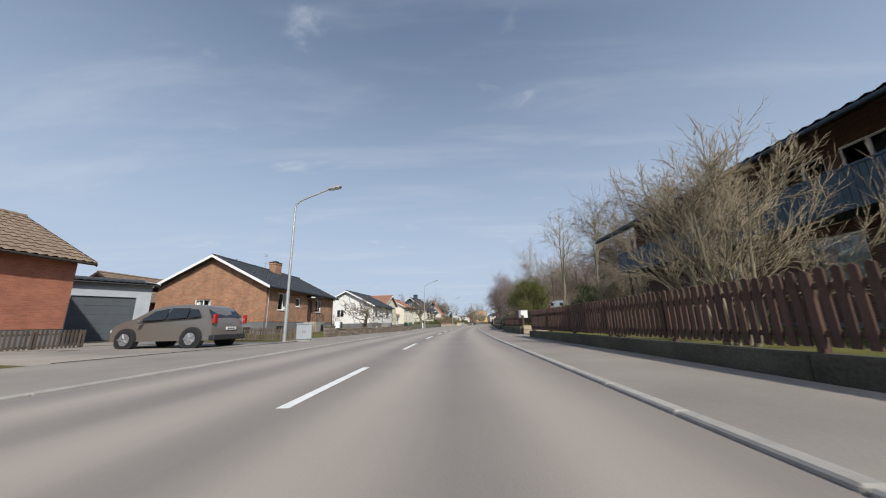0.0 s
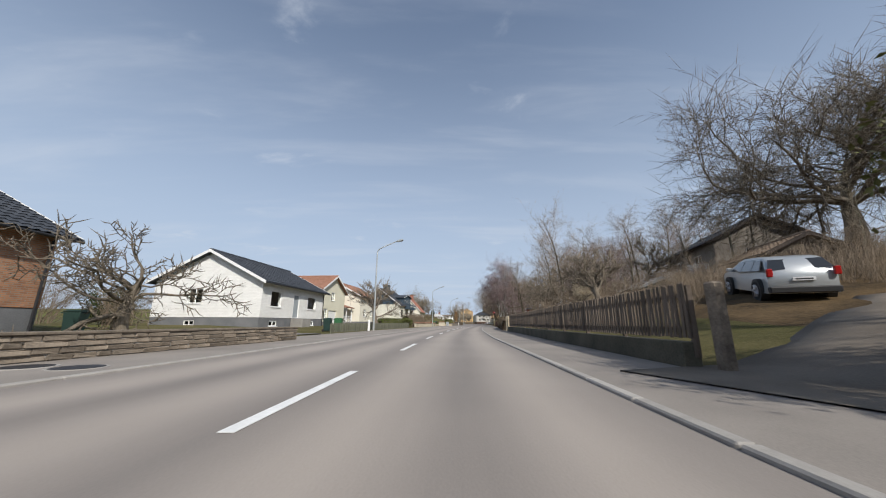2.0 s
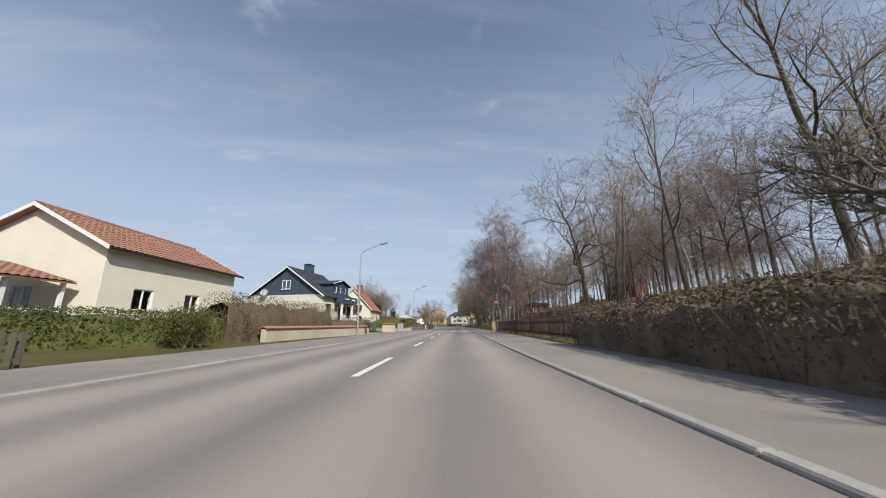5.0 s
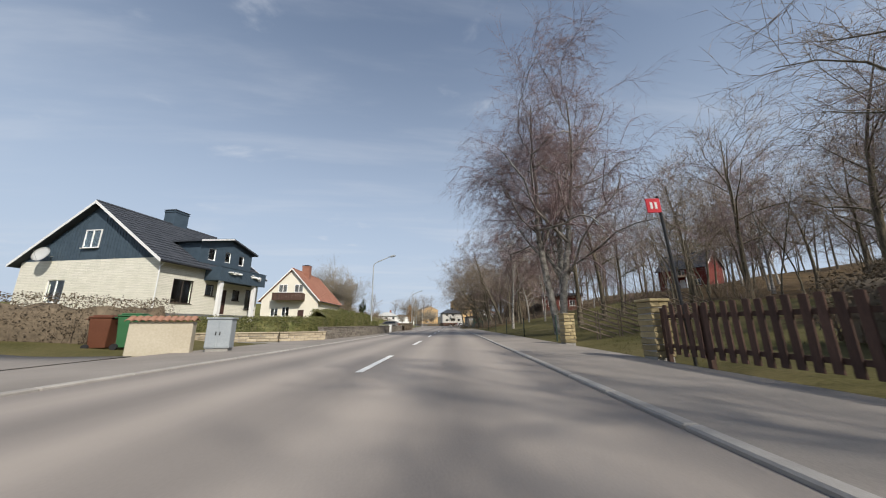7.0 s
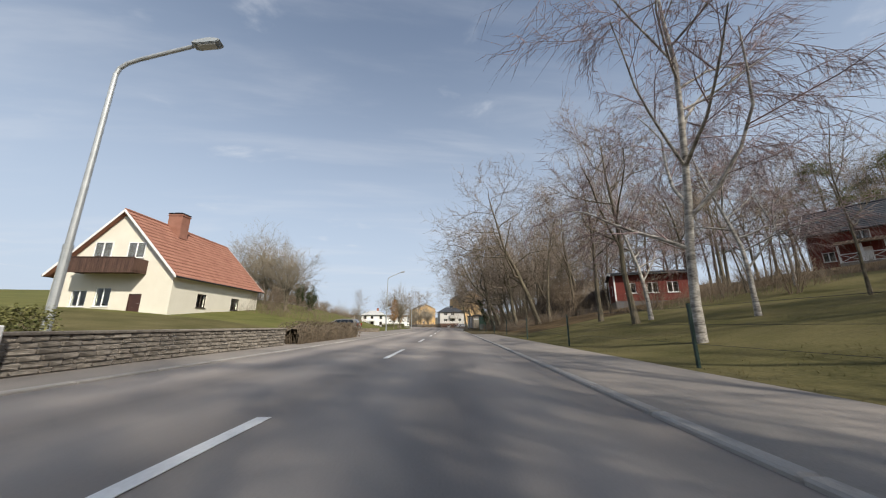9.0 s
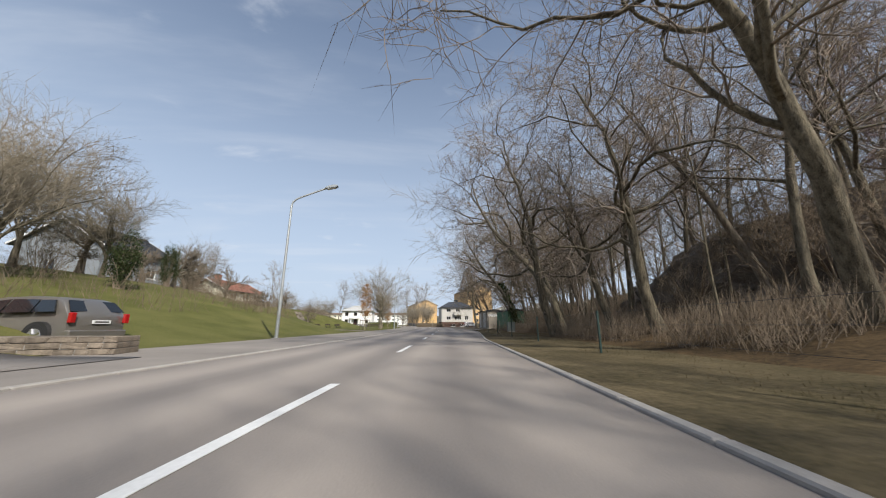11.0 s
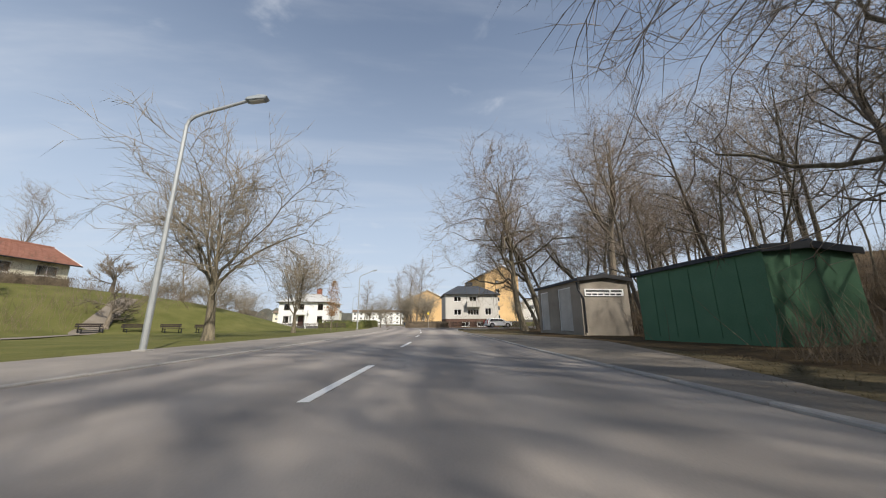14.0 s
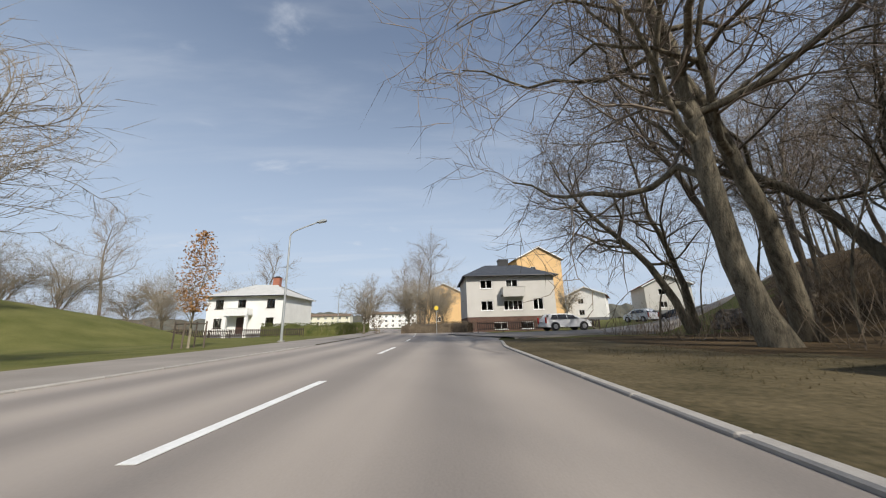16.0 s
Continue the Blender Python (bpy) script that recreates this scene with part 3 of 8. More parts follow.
def window_part(parent, m, w, h, frame_mat=None, bars=1, curtain=0, sill=True):
    """A window in an opening: m puts x along the wall, y into the house and z up, from the opening's lower corner."""
    fm = frame_mat or WOOD_WHITE
    b = bmesh.new()
    f = 0.07
    box(b, 0, w, 0.06, 0.13, 0, f); box(b, 0, w, 0.06, 0.13, h - f, h)
    box(b, 0, f, 0.06, 0.13, f, h - f); box(b, w - f, w, 0.06, 0.13, f, h - f)
    for k in range(bars):
        c = w * (k + 1) / (bars + 1)
        box(b, c - 0.04, c + 0.04, 0.062, 0.128, f, h - f)
    bmesh.ops.transform(b, matrix=m, verts=b.verts[:])
    win = part("window", b, fm, parent)
    b = boxed(f, w - f, 0.09, 0.098, f, h - f)
    bmesh.ops.transform(b, matrix=m, verts=b.verts[:])
    g = part("pane", b, GLASS, win)
    g.visible_shadow = False
    if sill:
        b = boxed(-0.06, w + 0.06, -0.06, 0.06, -0.05, 0.0)
        bmesh.ops.transform(b, matrix=m, verts=b.verts[:])
        part("sill", b, fm, win)
    if curtain:
        b = bmesh.new()
        for x0, x1 in ((0.02, w * 0.3), (w * 0.72, w - 0.02)) if curtain == 1 else ((0.02, w - 0.02),):
            n = 14
            top = [b.verts.new((x0 + (x1 - x0) * i / n, 0.24 + 0.03 * math.sin(i * 2.2), h)) for i in range(n + 1)]
            k = 0.7 if curtain == 1 else 1.0
            bot = [b.verts.new((x0 + (x1 - x0) * (i / n) * k, 0.24 + 0.04 * math.sin(i * 2.2 + 0.4), 0.02)) for i in range(n + 1)]
            for i in range(n):
                b.faces.new((top[i], top[i + 1], bot[i + 1], bot[i]))
        bmesh.ops.transform(b, matrix=m, verts=b.verts[:])
        part("curtain", b, CURTAIN, win, "pale drawn curtain")
    return win


def door_part(parent, m, w, h, mat, label=""):
    b = boxed(0.06, w - 0.06, 0.08, 0.14, 0.02, h - 0.06, 0.01)
    for k in range(3):
        box(b, 0.2, w - 0.2, 0.066, 0.082, 0.2 + k * h * 0.3, 0.2 + k * h * 0.3 + h * 0.22)
    bmesh.ops.transform(b, matrix=m, verts=b.verts[:])
    d = part("door", b, mat, parent, label)
    b = bmesh.new()
    box(b, 0, 0.06, 0.04, 0.16, 0, h); box(b, w - 0.06, w, 0.04, 0.16, 0, h); box(b, 0.06, w - 0.06, 0.04, 0.16, h - 0.06, h)
    bmesh.ops.transform(b, matrix=m, verts=b.verts[:])
    part("door_frame", b, WOOD_WHITE if mat is not DOOR_BROWN else DOOR_BROWN, d)
    b = cyl(cyl(bmesh.new(), 0.012, (w - 0.18, 0.03, 1.0), (w - 0.18, 0.08, 1.0), 8), 0.01, (w - 0.28, 0.035, 1.0), (w - 0.17, 0.035, 1.0), 8)
    bmesh.ops.transform(b, matrix=m, verts=b.verts[:])
    part("handle", b, METAL_GALV, d)


SIDES = {"street": lambda L, W: (Matrix.Identity(4), L), "near": lambda L, W: (Matrix.Translation((0, W, 0)) @ Matrix.Rotation(-math.pi / 2, 4, "Z"), W),
         "back": lambda L, W: (Matrix.Translation((L, W, 0)) @ Matrix.Rotation(math.pi, 4, "Z"), L), "far": lambda L, W: (Matrix.Translation((L, 0, 0)) @ Matrix.Rotation(math.pi / 2, 4, "Z"), W)}


def house(name, label, at, turn, L, W, plinth, eave, ridge, wall, roof, openings, over=0.45, gable=None, base=PLINTH, barge=None, across=False, hip=0.0, gutter=True, category="house"):
    """A house whose near street corner stands at `at`; x runs along the street, y away from it. turn: degrees of x from world x.
    openings: (side, x0, x1, z0, z1, kind, extra). The ridge runs along x, or along y where across."""
    h = empty(name, Matrix.Translation(at) @ Matrix.Rotation(radians(turn), 4, "Z"), label, category)
    th = 0.3
    for side, f in SIDES.items():
        m, length = f(L, W)
        holes = [(o[1], o[2], o[3], o[4]) for o in openings if o[0] == side]
        inner = length if side in ("street", "back") else length - 2 * th
        off = Matrix.Identity(4) if side in ("street", "back") else Matrix.Translation((th, 0, 0))
        sh = 0 if side in ("street", "back") else th
        bm = bmesh.new()
        wall_mesh(bm, inner, plinth, eave, [(a - sh, b - sh, max(c, plinth), d) for a, b, c, d in holes if d > plinth], th, m @ off)
        is_gable = (side in ("near", "far")) != across
        part("wall", bm, wall, h)
        if is_gable and not hip:
            bm = prism(bmesh.new(), [(0.0, eave), (length, eave), (length / 2, ridge - 0.06)], th - 0.02, m @ Matrix.Translation((0, 0.01, 0)))
            part("gable", bm, gable or wall, h)
        if plinth > -0.8:
            bm = bmesh.new()
            wall_mesh(bm, inner, -0.9, plinth, [(a - sh, b - sh, c, min(d, plinth)) for a, b, c, d in holes if c < plinth], th - 0.03, m @ off @ Matrix.Translation((0, 0.03, 0)))
            part("plinth", bm, base, h)
        for o in openings:
            if o[0] != side:
                continue
            om = m @ Matrix.Translation((o[1], 0, o[3]))
            w, hh = o[2] - o[1], o[4] - o[3]
            if o[5] == "win":
                window_part(h, om, w, hh, *(o[6] if len(o) > 6 else ()))
            elif o[5] == "door":
                door_part(h, om, w, hh, *(o[6] if len(o) > 6 else (DOOR_BROWN,)))
            else:
                part("garage_door", box_rows(w, hh, om), o[6][0], h)
    # invented room surfaces, coloured dark in place of indoor shade
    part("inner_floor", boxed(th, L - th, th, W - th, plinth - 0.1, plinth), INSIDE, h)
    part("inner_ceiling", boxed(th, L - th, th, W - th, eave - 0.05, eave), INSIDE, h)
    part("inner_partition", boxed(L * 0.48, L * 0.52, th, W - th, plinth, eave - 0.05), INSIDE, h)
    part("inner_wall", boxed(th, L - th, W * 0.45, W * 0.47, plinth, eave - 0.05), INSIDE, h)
    # roof
    RL, RW = (W, L) if across else (L, W)
    rm = Matrix.Translation((L, 0, 0)) @ Matrix.Rotation(math.pi / 2, 4, "Z") if across else Matrix.Identity(4)
    rise = ridge - eave
    ang = math.atan2(rise, RW / 2)
    run = (RW / 2 + over) / math.cos(ang)
    for k in range(2):
        bm = bmesh.new()
        turnm = rm @ (Matrix.Identity(4) if k == 0 else Matrix.Translation((RL, RW, 0)) @ Matrix.Rotation(math.pi, 4, "Z"))
        sl = turnm @ Matrix.Translation((-over, -over, eave - over * math.tan(ang))) @ Matrix.Rotation(ang, 4, "X")
        if hip:
            hipped(bm, RL + 2 * over, run, hip, sl)
        else:
            box(bm, 0, RL + 2 * over, 0, run, -0.06, 0.05, 0, sl)
            if abs(at[0] - xp(at[1])) < 32 and at[1] < 165:
                roof_sheet(bm, RL + 2 * over, run, sl @ Matrix.Translation((0, -0.04, 0.08)))
            else:
                rows_n = int(run / 0.35)
                out = [(0, 0.02)]
                for i in range(rows_n):
                    out += [(i * run / rows_n, 0.1), ((i + 1) * run / rows_n, 0.06)]
                prism(bm, out + [(run, 0.02)], RL + 2 * over, sl @ Matrix(((0, 1, 0, 0), (1, 0, 0, 0), (0, 0, 1, 0), (0, 0, 0, 1))))
        part("roof", bm, roof, h)
        if gutter:
            g = turnm @ Matrix.Translation((-over, -over - 0.07, eave - over * math.tan(ang) - 0.02))
            b = cyl(bmesh.new(), 0.065, (0, 0, 0), (RL + 2 * over, 0, 0), 8)
            bmesh.ops.transform(b, matrix=g, verts=b.verts[:])
            part("gutter", b, barge or METAL_BLACK, h)
    if hip:
        for k in range(2):
            bm = bmesh.new()
            em = rm @ (Matrix.Identity(4) if k == 0 else Matrix.Translation((RL, RW, 0)) @ Matrix.Rotation(math.pi, 4, "Z"))
            z0 = eave - over * math.tan(ang)
            pts = [em @ Vector(p) for p in ((-over, -over, z0), (-over, RW + over, z0), (hip, RW / 2, ridge), (hip + 0.01, RW / 2, ridge - 0.15), (-over + .02, RW + over, z0 - 0.12), (-over + .02, -over, z0 - 0.12))]
            v = [bm.verts.new(p) for p in pts]
            for f in ((0, 1, 2), (5, 4, 3), (0, 1, 4, 5), (1, 2, 3, 4), (2, 0, 5, 3)):
                bm.faces.new([v[i] for i in f])
            part("roof_hip", bm, roof, h)
    else:
        b = bmesh.new()
        top = rm @ Matrix.Translation((-over, RW / 2, ridge + 0.1))
        ring = []
        nn = int((RL + 2 * over) / 0.4)
        for i in range(nn):
            for u, q in ((0.0, 0.115), (0.97, 0.135)):
                ring.append([b.verts.new(top @ Vector(((i + u) * (RL + 2 * over) / nn, q * math.cos(math.pi * j / 4), q * math.sin(math.pi * j / 4)))) for j in range(8)])
        for p, q in zip(ring, ring[1:]):
            for j in range(8):
                b.faces.new((p[j], p[(j + 1) % 8], q[(j + 1) % 8], q[j]))
        b.faces.new(ring[0][::-1]); b.faces.new(ring[-1])
        part("ridge_cap", b, roof, h)
        bg = barge or WOOD_WHITE
        for k in range(2):
            em = rm @ (Matrix.Translation((-over - 0.03, 0, 0)) if k == 0 else Matrix.Translation((RL + over, 0, 0)))
            for s in range(2):
                z0 = eave - over * math.tan(ang)
                y0, y1 = (-over - 0.05, RW / 2) if s == 0 else (RW + over + 0.05, RW / 2)
                b = bmesh.new()
                p = [(0, y0, z0 - 0.12), (0, y1, ridge - 0.1), (0, y1, ridge + 0.14), (0, y0, z0 + 0.12)]
                a = [b.verts.new(em @ Vector(q)) for q in p]
                c = [b.verts.new(em @ (Vector(q) + Vector((0.03, 0, 0)))) for q in p]
                b.faces.new(a); b.faces.new(c[::-1])
                for i in range(4):
                    b.faces.new((a[i], c[i], c[(i + 1) % 4], a[(i + 1) % 4]))
                part("bargeboard", b, bg, h)
    return h


def hipped(bm, length, run, hip, m):
    """A trapezoid slope, cut back by hip at both ends of the ridge."""
    nx, ny = max(6, int(length / 0.3) * 2), max(2, int(run / 0.4))
    rows = []
    for j in range(ny + 1):
        t = j / ny
        a, b = hip * t * 1.06, length - hip * t * 1.06
        for lift in ((0.05, 0.02) if 0 < j < ny else (0.05,)):
            rows.append([bm.verts.new(m @ Vector((a + (b - a) * i / nx, run * t, lift + 0.02 * math.sin(math.pi * i)))) for i in range(nx + 1)])
    for j in range(len(rows) - 1):
        for i in range(nx):
            bm.faces.new((rows[j][i], rows[j][i + 1], rows[j + 1][i + 1], rows[j + 1][i]))
    lo = [bm.verts.new(m @ Vector(p)) for p in ((0, 0, -0.1), (length, 0, -0.1))]
    bm.faces.new((rows[0][0], lo[0], lo[1], *rows[0][::-1][:1]))


def box_rows(w, h, m):
    """A sectional garage door."""
    b = bmesh.new()
    for k in range(5):
        box(b, 0.02, w - 0.02, 0.1, 0.15, h * k / 5 + 0.005, h * (k + 1) / 5 - 0.005, 0.008)
    bmesh.ops.transform(b, matrix=m, verts=b.verts[:])
    return b


def chimney(parent, x, y, z0, z1, sx, sy, mat, cap=True):
    b = boxed(x - sx / 2, x + sx / 2, y - sy / 2, y + sy / 2, z0, z1)
    box(b, x - sx / 2 - 0.05, x + sx / 2 + 0.05, y - sy / 2 - 0.05, y + sy / 2 + 0.05, z1 - 0.22, z1 - 0.08)
    c = part("chimney", b, mat, parent)
    if cap:
        b = boxed(x - sx / 2 - 0.08, x + sx / 2 + 0.08, y - sy / 2 - 0.08, y + sy / 2 + 0.08, z1, z1 + 0.06, 0.015)
        box(b, x - sx / 4, x + sx / 4, y - sy / 4, y + sy / 4, z1 + 0.06, z1 + 0.2)
        part("chimney_cap", b, METAL_BLACK, c)


def downpipe(parent, x, y, z0, z1, mat):
    b = cyl(bmesh.new(), 0.045, (x, y, z0), (x, y, z1 - 0.35), 8)
    cyl(b, 0.045, (x, y, z1 - 0.37), (x - 0.02, y - 0.4, z1 - 0.05), 8)
    part("downpipe", b, mat, parent)


def H(y):
    return 90 - heading(y)


# ---- trees and plants ----
def rings(p, sides):
    """Unit rings round the points of many equally long polylines: p is (lines, points, 3)."""
    ring = np.arange(sides) * 2 * math.pi / sides
    d = np.gradient(p, axis=1)
    d /= np.linalg.norm(d, axis=2, keepdims=True) + 1e-9
    ref = np.where(np.abs(d[:, :1, 2:3]) > 0.8, np.array((0.3, 0.9, 0.2)), np.array((0.0, 0.1, 1.0)))
    u = np.cross(d, np.broadcast_to(ref, d.shape))
    u /= np.linalg.norm(u, axis=2, keepdims=True) + 1e-9
    w = np.cross(d, u)
    return np.cos(ring)[None, None, :, None] * u[:, :, None, :] + np.sin(ring)[None, None, :, None] * w[:, :, None, :]


def grouped(lines):
    sizes = {}
    for p, q in lines:
        sizes.setdefault(len(p), []).append((p, q))
    for n, ls in sizes.items():
        yield n, np.array([p for p, _ in ls]), np.array([q for _, q in ls])


def tubes(lines, sides):
    """Tapered tubes along polylines [(points, radii)], as arrays of vertices and quads."""
    V, F, base = [], [], 0
    for n, p, q in grouped(lines):
        v = p[:, :, None, :] + q[:, :, None, None] * rings(p, sides)
        m = len(p)
        V.append(v.reshape(-1, 3))
        a = base + (np.arange(m)[:, None, None] * n + np.arange(n - 1)[None, :, None]) * sides
        k = np.arange(sides)[None, None, :]
        F.append(np.stack(np.broadcast_arrays(a + k, a + (k + 1) % sides, a + (k + 1) % sides + sides, a + k + sides), -1).reshape(-1, 4))
        base += m * n * sides
    return np.concatenate(V), np.concatenate(F)


def spikes(lines):
    """Three-sided twigs that run out to a point, as arrays of vertices and triangles."""
    V, F, base = [], [], 0
    for n, p, q in grouped(lines):
        m, s = len(p), n - 1
        v = p[:, :s, None, :] + q[:, :s, None, None] * rings(p, 3)[:, :s]
        V.append(np.concatenate([v.reshape(m, s * 3, 3), p[:, s:]], 1).reshape(-1, 3))
        a = base + np.arange(m)[:, None] * (3 * s + 1)
        k = np.arange(3)[None, :]
        k2 = (k + 1) % 3
        for t in range(s - 1):
            F += [np.stack([a + 3 * t + k, a + 3 * t + k2, a + 3 * t + 3 + k2], -1).reshape(-1, 3), np.stack([a + 3 * t + k, a + 3 * t + 3 + k2, a + 3 * t + 3 + k], -1).reshape(-1, 3)]
        F.append(np.stack(np.broadcast_arrays(a + 3 * (s - 1) + k, a + 3 * (s - 1) + k2, a + 3 * s), -1).reshape(-1, 3))
        base += m * (3 * s + 1)
    return np.concatenate(V), np.concatenate(F)


def finest(rng, lines, kids, ratio, spread, lift, thin):
    """The last twigs, straight, springing from the limbs given."""
    out_v, out_f, base, made = [], [], 0, []
    for n, p, q in (lines if isinstance(lines[0][0], int) else grouped(lines)):
        m = len(p)
        t = (np.arange(kids)[None, :] + rng.uniform(0, 1, (m, kids))) / kids * 0.92 + 0.08
        f = t * (n - 1)
        i = np.minimum(n - 2, f.astype(int))
        row = np.arange(m)[:, None]
        a, b = p[row, i], p[row, i + 1]
        o = a + (b - a) * (f - i)[..., None]
        d = (b - a) / (np.linalg.norm(b - a, axis=2, keepdims=True) + 1e-9)
        side = rng.normal(size=d.shape)
        side -= (side * d).sum(2, keepdims=True) * d
        side /= np.linalg.norm(side, axis=2, keepdims=True) + 1e-9
        ang = np.radians(spread * rng.uniform(0.5, 1.3, (m, kids, 1)))
        w = d * np.cos(ang) + side * np.sin(ang) + np.array((0, 0, lift))
        w /= np.linalg.norm(w, axis=2, keepdims=True)
        ln = np.linalg.norm(p[:, -1] - p[:, 0], axis=1)[:, None, None] * ratio * rng.uniform(0.6, 1.4, (m, kids, 1))
        line = np.stack([o, o + w * ln], 2).reshape(-1, 2, 3)
        v = line[:, :1, None, :] + thin * rings(line, 3)[:, :1]
        out_v.append(np.concatenate([v.reshape(-1, 3, 3), line[:, 1:]], 1).reshape(-1, 3))
        c = base + np.arange(len(line))[:, None] * 4
        k = np.arange(3)[None, :]
        out_f.append(np.stack(np.broadcast_arrays(c + k, c + (k + 1) % 3, c + 3), -1).reshape(-1, 3))
        base += len(line) * 4
        made.append((2, line, None))
    return np.concatenate(out_v), np.concatenate(out_f), made


def array_mesh(name, V, F, mat, smooth=False):
    me = bpy.data.meshes.new(name)
    k = F.shape[1]
    me.vertices.add(len(V))
    me.vertices.foreach_set("co", np.ascontiguousarray(V, dtype=np.float32).ravel())
    me.loops.add(F.size)
    me.loops.foreach_set("vertex_index", np.ascontiguousarray(F, dtype=np.int32).ravel())
    me.polygons.add(len(F))
    me.polygons.foreach_set("loop_start", np.arange(0, F.size, k, dtype=np.int32))
    me.update(calc_edges=True)
    if smooth:
        me.shade_smooth()
    me.materials.append(mat)
    return me


def grow(rng, start, way, length, radius, level, spec, out, caps=(1, 0.2, 0.035, 0.012, 0.008)):
    """One limb and what springs from it; spec: per level (children, length ratio, spread degrees, lift, wander, points, first)."""
    kids, ratio, spread, lift, wander, n, first = spec[level]
    pts, rad = [np.array(start)], [radius]
    d = np.array(way) / np.linalg.norm(way)
    dirs = [d]
    for i in range(n):
        d = d + rng.normal(0, wander, 3) + np.array((0, 0, lift)) * (0.3 + i / n)
        d /= np.linalg.norm(d)
        pts.append(pts[-1] + d * length / n)
        rad.append(radius * (1 - (0.86 if level == 0 else 0.72 if level < len(spec) - 1 else 0.6) * (i + 1) / n))
        dirs.append(d)
    out[level].append((np.array(pts), np.array(rad)))
    if level + 1 >= len(spec):
        return
    for k in range(kids):
        t = first + (1 - first) * (k + rng.uniform(0, 1)) / kids
        f = t * n
        i = min(n - 1, int(f))
        p = pts[i] + (pts[i + 1] - pts[i]) * (f - i)
        a = rng.uniform(0, 2 * math.pi)
        dd = dirs[i]
        u = np.cross(dd, (0.3, 0.2, 0.93) if abs(dd[2]) < 0.9 else (1, 0, 0))
        u /= np.linalg.norm(u)
        w = np.cross(dd, u)
        s = radians(spread * rng.uniform(0.65, 1.3))
        nd = dd * math.cos(s) + (u * math.cos(a) + w * math.sin(a)) * math.sin(s)
        r = min((rad[i] + (rad[i + 1] - rad[i]) * (f - i)) * rng.uniform(0.4, 0.66), caps[level + 1])
        grow(rng, p, nd, length * ratio * rng.uniform(0.7, 1.25) * (1 - 0.45 * t if level == 0 else 1), r, level + 1, spec, out, caps)


def tree_meshes(seed, height, radius, spec, bark, twig, lean=(0, 0), trunks=1, thin=0.006, last=None, sway=0.5, caps=(1, 0.2, 0.035, 0.012, 0.008)):
    rng = np.random.default_rng(seed)
    out = [[] for _ in spec]
    for k in range(trunks):
        a = 2 * math.pi * k / trunks + rng.uniform(0, 1)
        sp = 0.0 if trunks == 1 else rng.uniform(0.3 * sway, sway)
        grow(rng, (0.15 * math.cos(a) * (trunks > 1), 0.15 * math.sin(a) * (trunks > 1), -0.4), (lean[0] + sp * math.cos(a), lean[1] + sp * math.sin(a), 1), height * rng.uniform(0.85, 1.0), radius, 0, spec, out, caps)
    # a flared foot
    for p, r in out[0]:
        r[0] *= 1.35
    for lv in out[2:]:
        for p, r in lv:
            np.maximum(r, thin, out=r)
    v1, f1 = tubes(out[0], 9 if radius > 0.1 else 5)
    v2, f2 = tubes(out[1], 6 if radius > 0.1 else 4)
    trunk = array_mesh("trunk", np.concatenate([v1, v2]), np.concatenate([f1, f2 + len(v1)]), bark, True)
    v3, f3 = spikes([b for lv in out[2:] for b in lv])
    lines = out[-1]
    for k, spray in enumerate(last or ()):
        v4, f4, lines = finest(rng, lines, *spray, thin * (0.85 - 0.15 * k))
        v3, f3 = np.concatenate([v3, v4]), np.concatenate([f3, f4 + len(v3)])
    return trunk, array_mesh("crown", v3, f3, twig, True)


FOREST = [(14, 0.38, 42, 0.0, 0.06, 10, 0.36), (7, 0.5, 40, 0.07, 0.18, 5, 0.2), (6, 0.55, 42, 0.05, 0.18, 2, 0.15)]
LEANING = [(14, 0.42, 46, 0.015, 0.09, 11, 0.34), (8, 0.52, 42, 0.07, 0.22, 5, 0.2), (6, 0.55, 44, 0.05, 0.2, 2, 0.15)]
PARK = [(12, 2.6, 25, 0.07, 0.05, 5, 0.55), (14, 0.4, 48, 0.05, 0.18, 8, 0.14), (9, 0.5, 44, 0.05, 0.22, 4, 0.12)]
BIRCH = [(18, 0.4, 50, 0.0, 0.05, 10, 0.2), (7, 0.5, 44, -0.02, 0.16, 5, 0.12), (6, 0.7, 44, -0.16, 0.14, 2, 0.1)]
PRUNED = [(11, 1.5, 72, 0.0, 0.08, 5, 0.5), (11, 0.34, 58, 0.03, 0.24, 7, 0.25), (8, 0.38, 55, 0.1, 0.24, 4, 0.22), (5, 0.45, 42, 0.16, 0.2, 2, 0.35)]
APPLE = [(9, 0.95, 60, 0.0, 0.1, 4, 0.5), (8, 0.45, 45, 0.08, 0.24, 5, 0.25), (7, 0.5, 45, 0.12, 0.22, 3, 0.15)]
SHRUB = [(8, 0.6, 30, 0.03, 0.07, 8, 0.15), (8, 0.5, 32, 0.06, 0.1, 6, 0.15), (7, 0.5, 30, 0.06, 0.12, 3, 0.15), (7, 0.5, 30, 0.05, 0.12, 1, 0.1)]
YOUNG = [(12, 0.45, 45, 0.0, 0.04, 8, 0.25), (6, 0.45, 40, 0.05, 0.15, 5, 0.2), (5, 0.5, 40, 0.03, 0.18, 2, 0.2)]


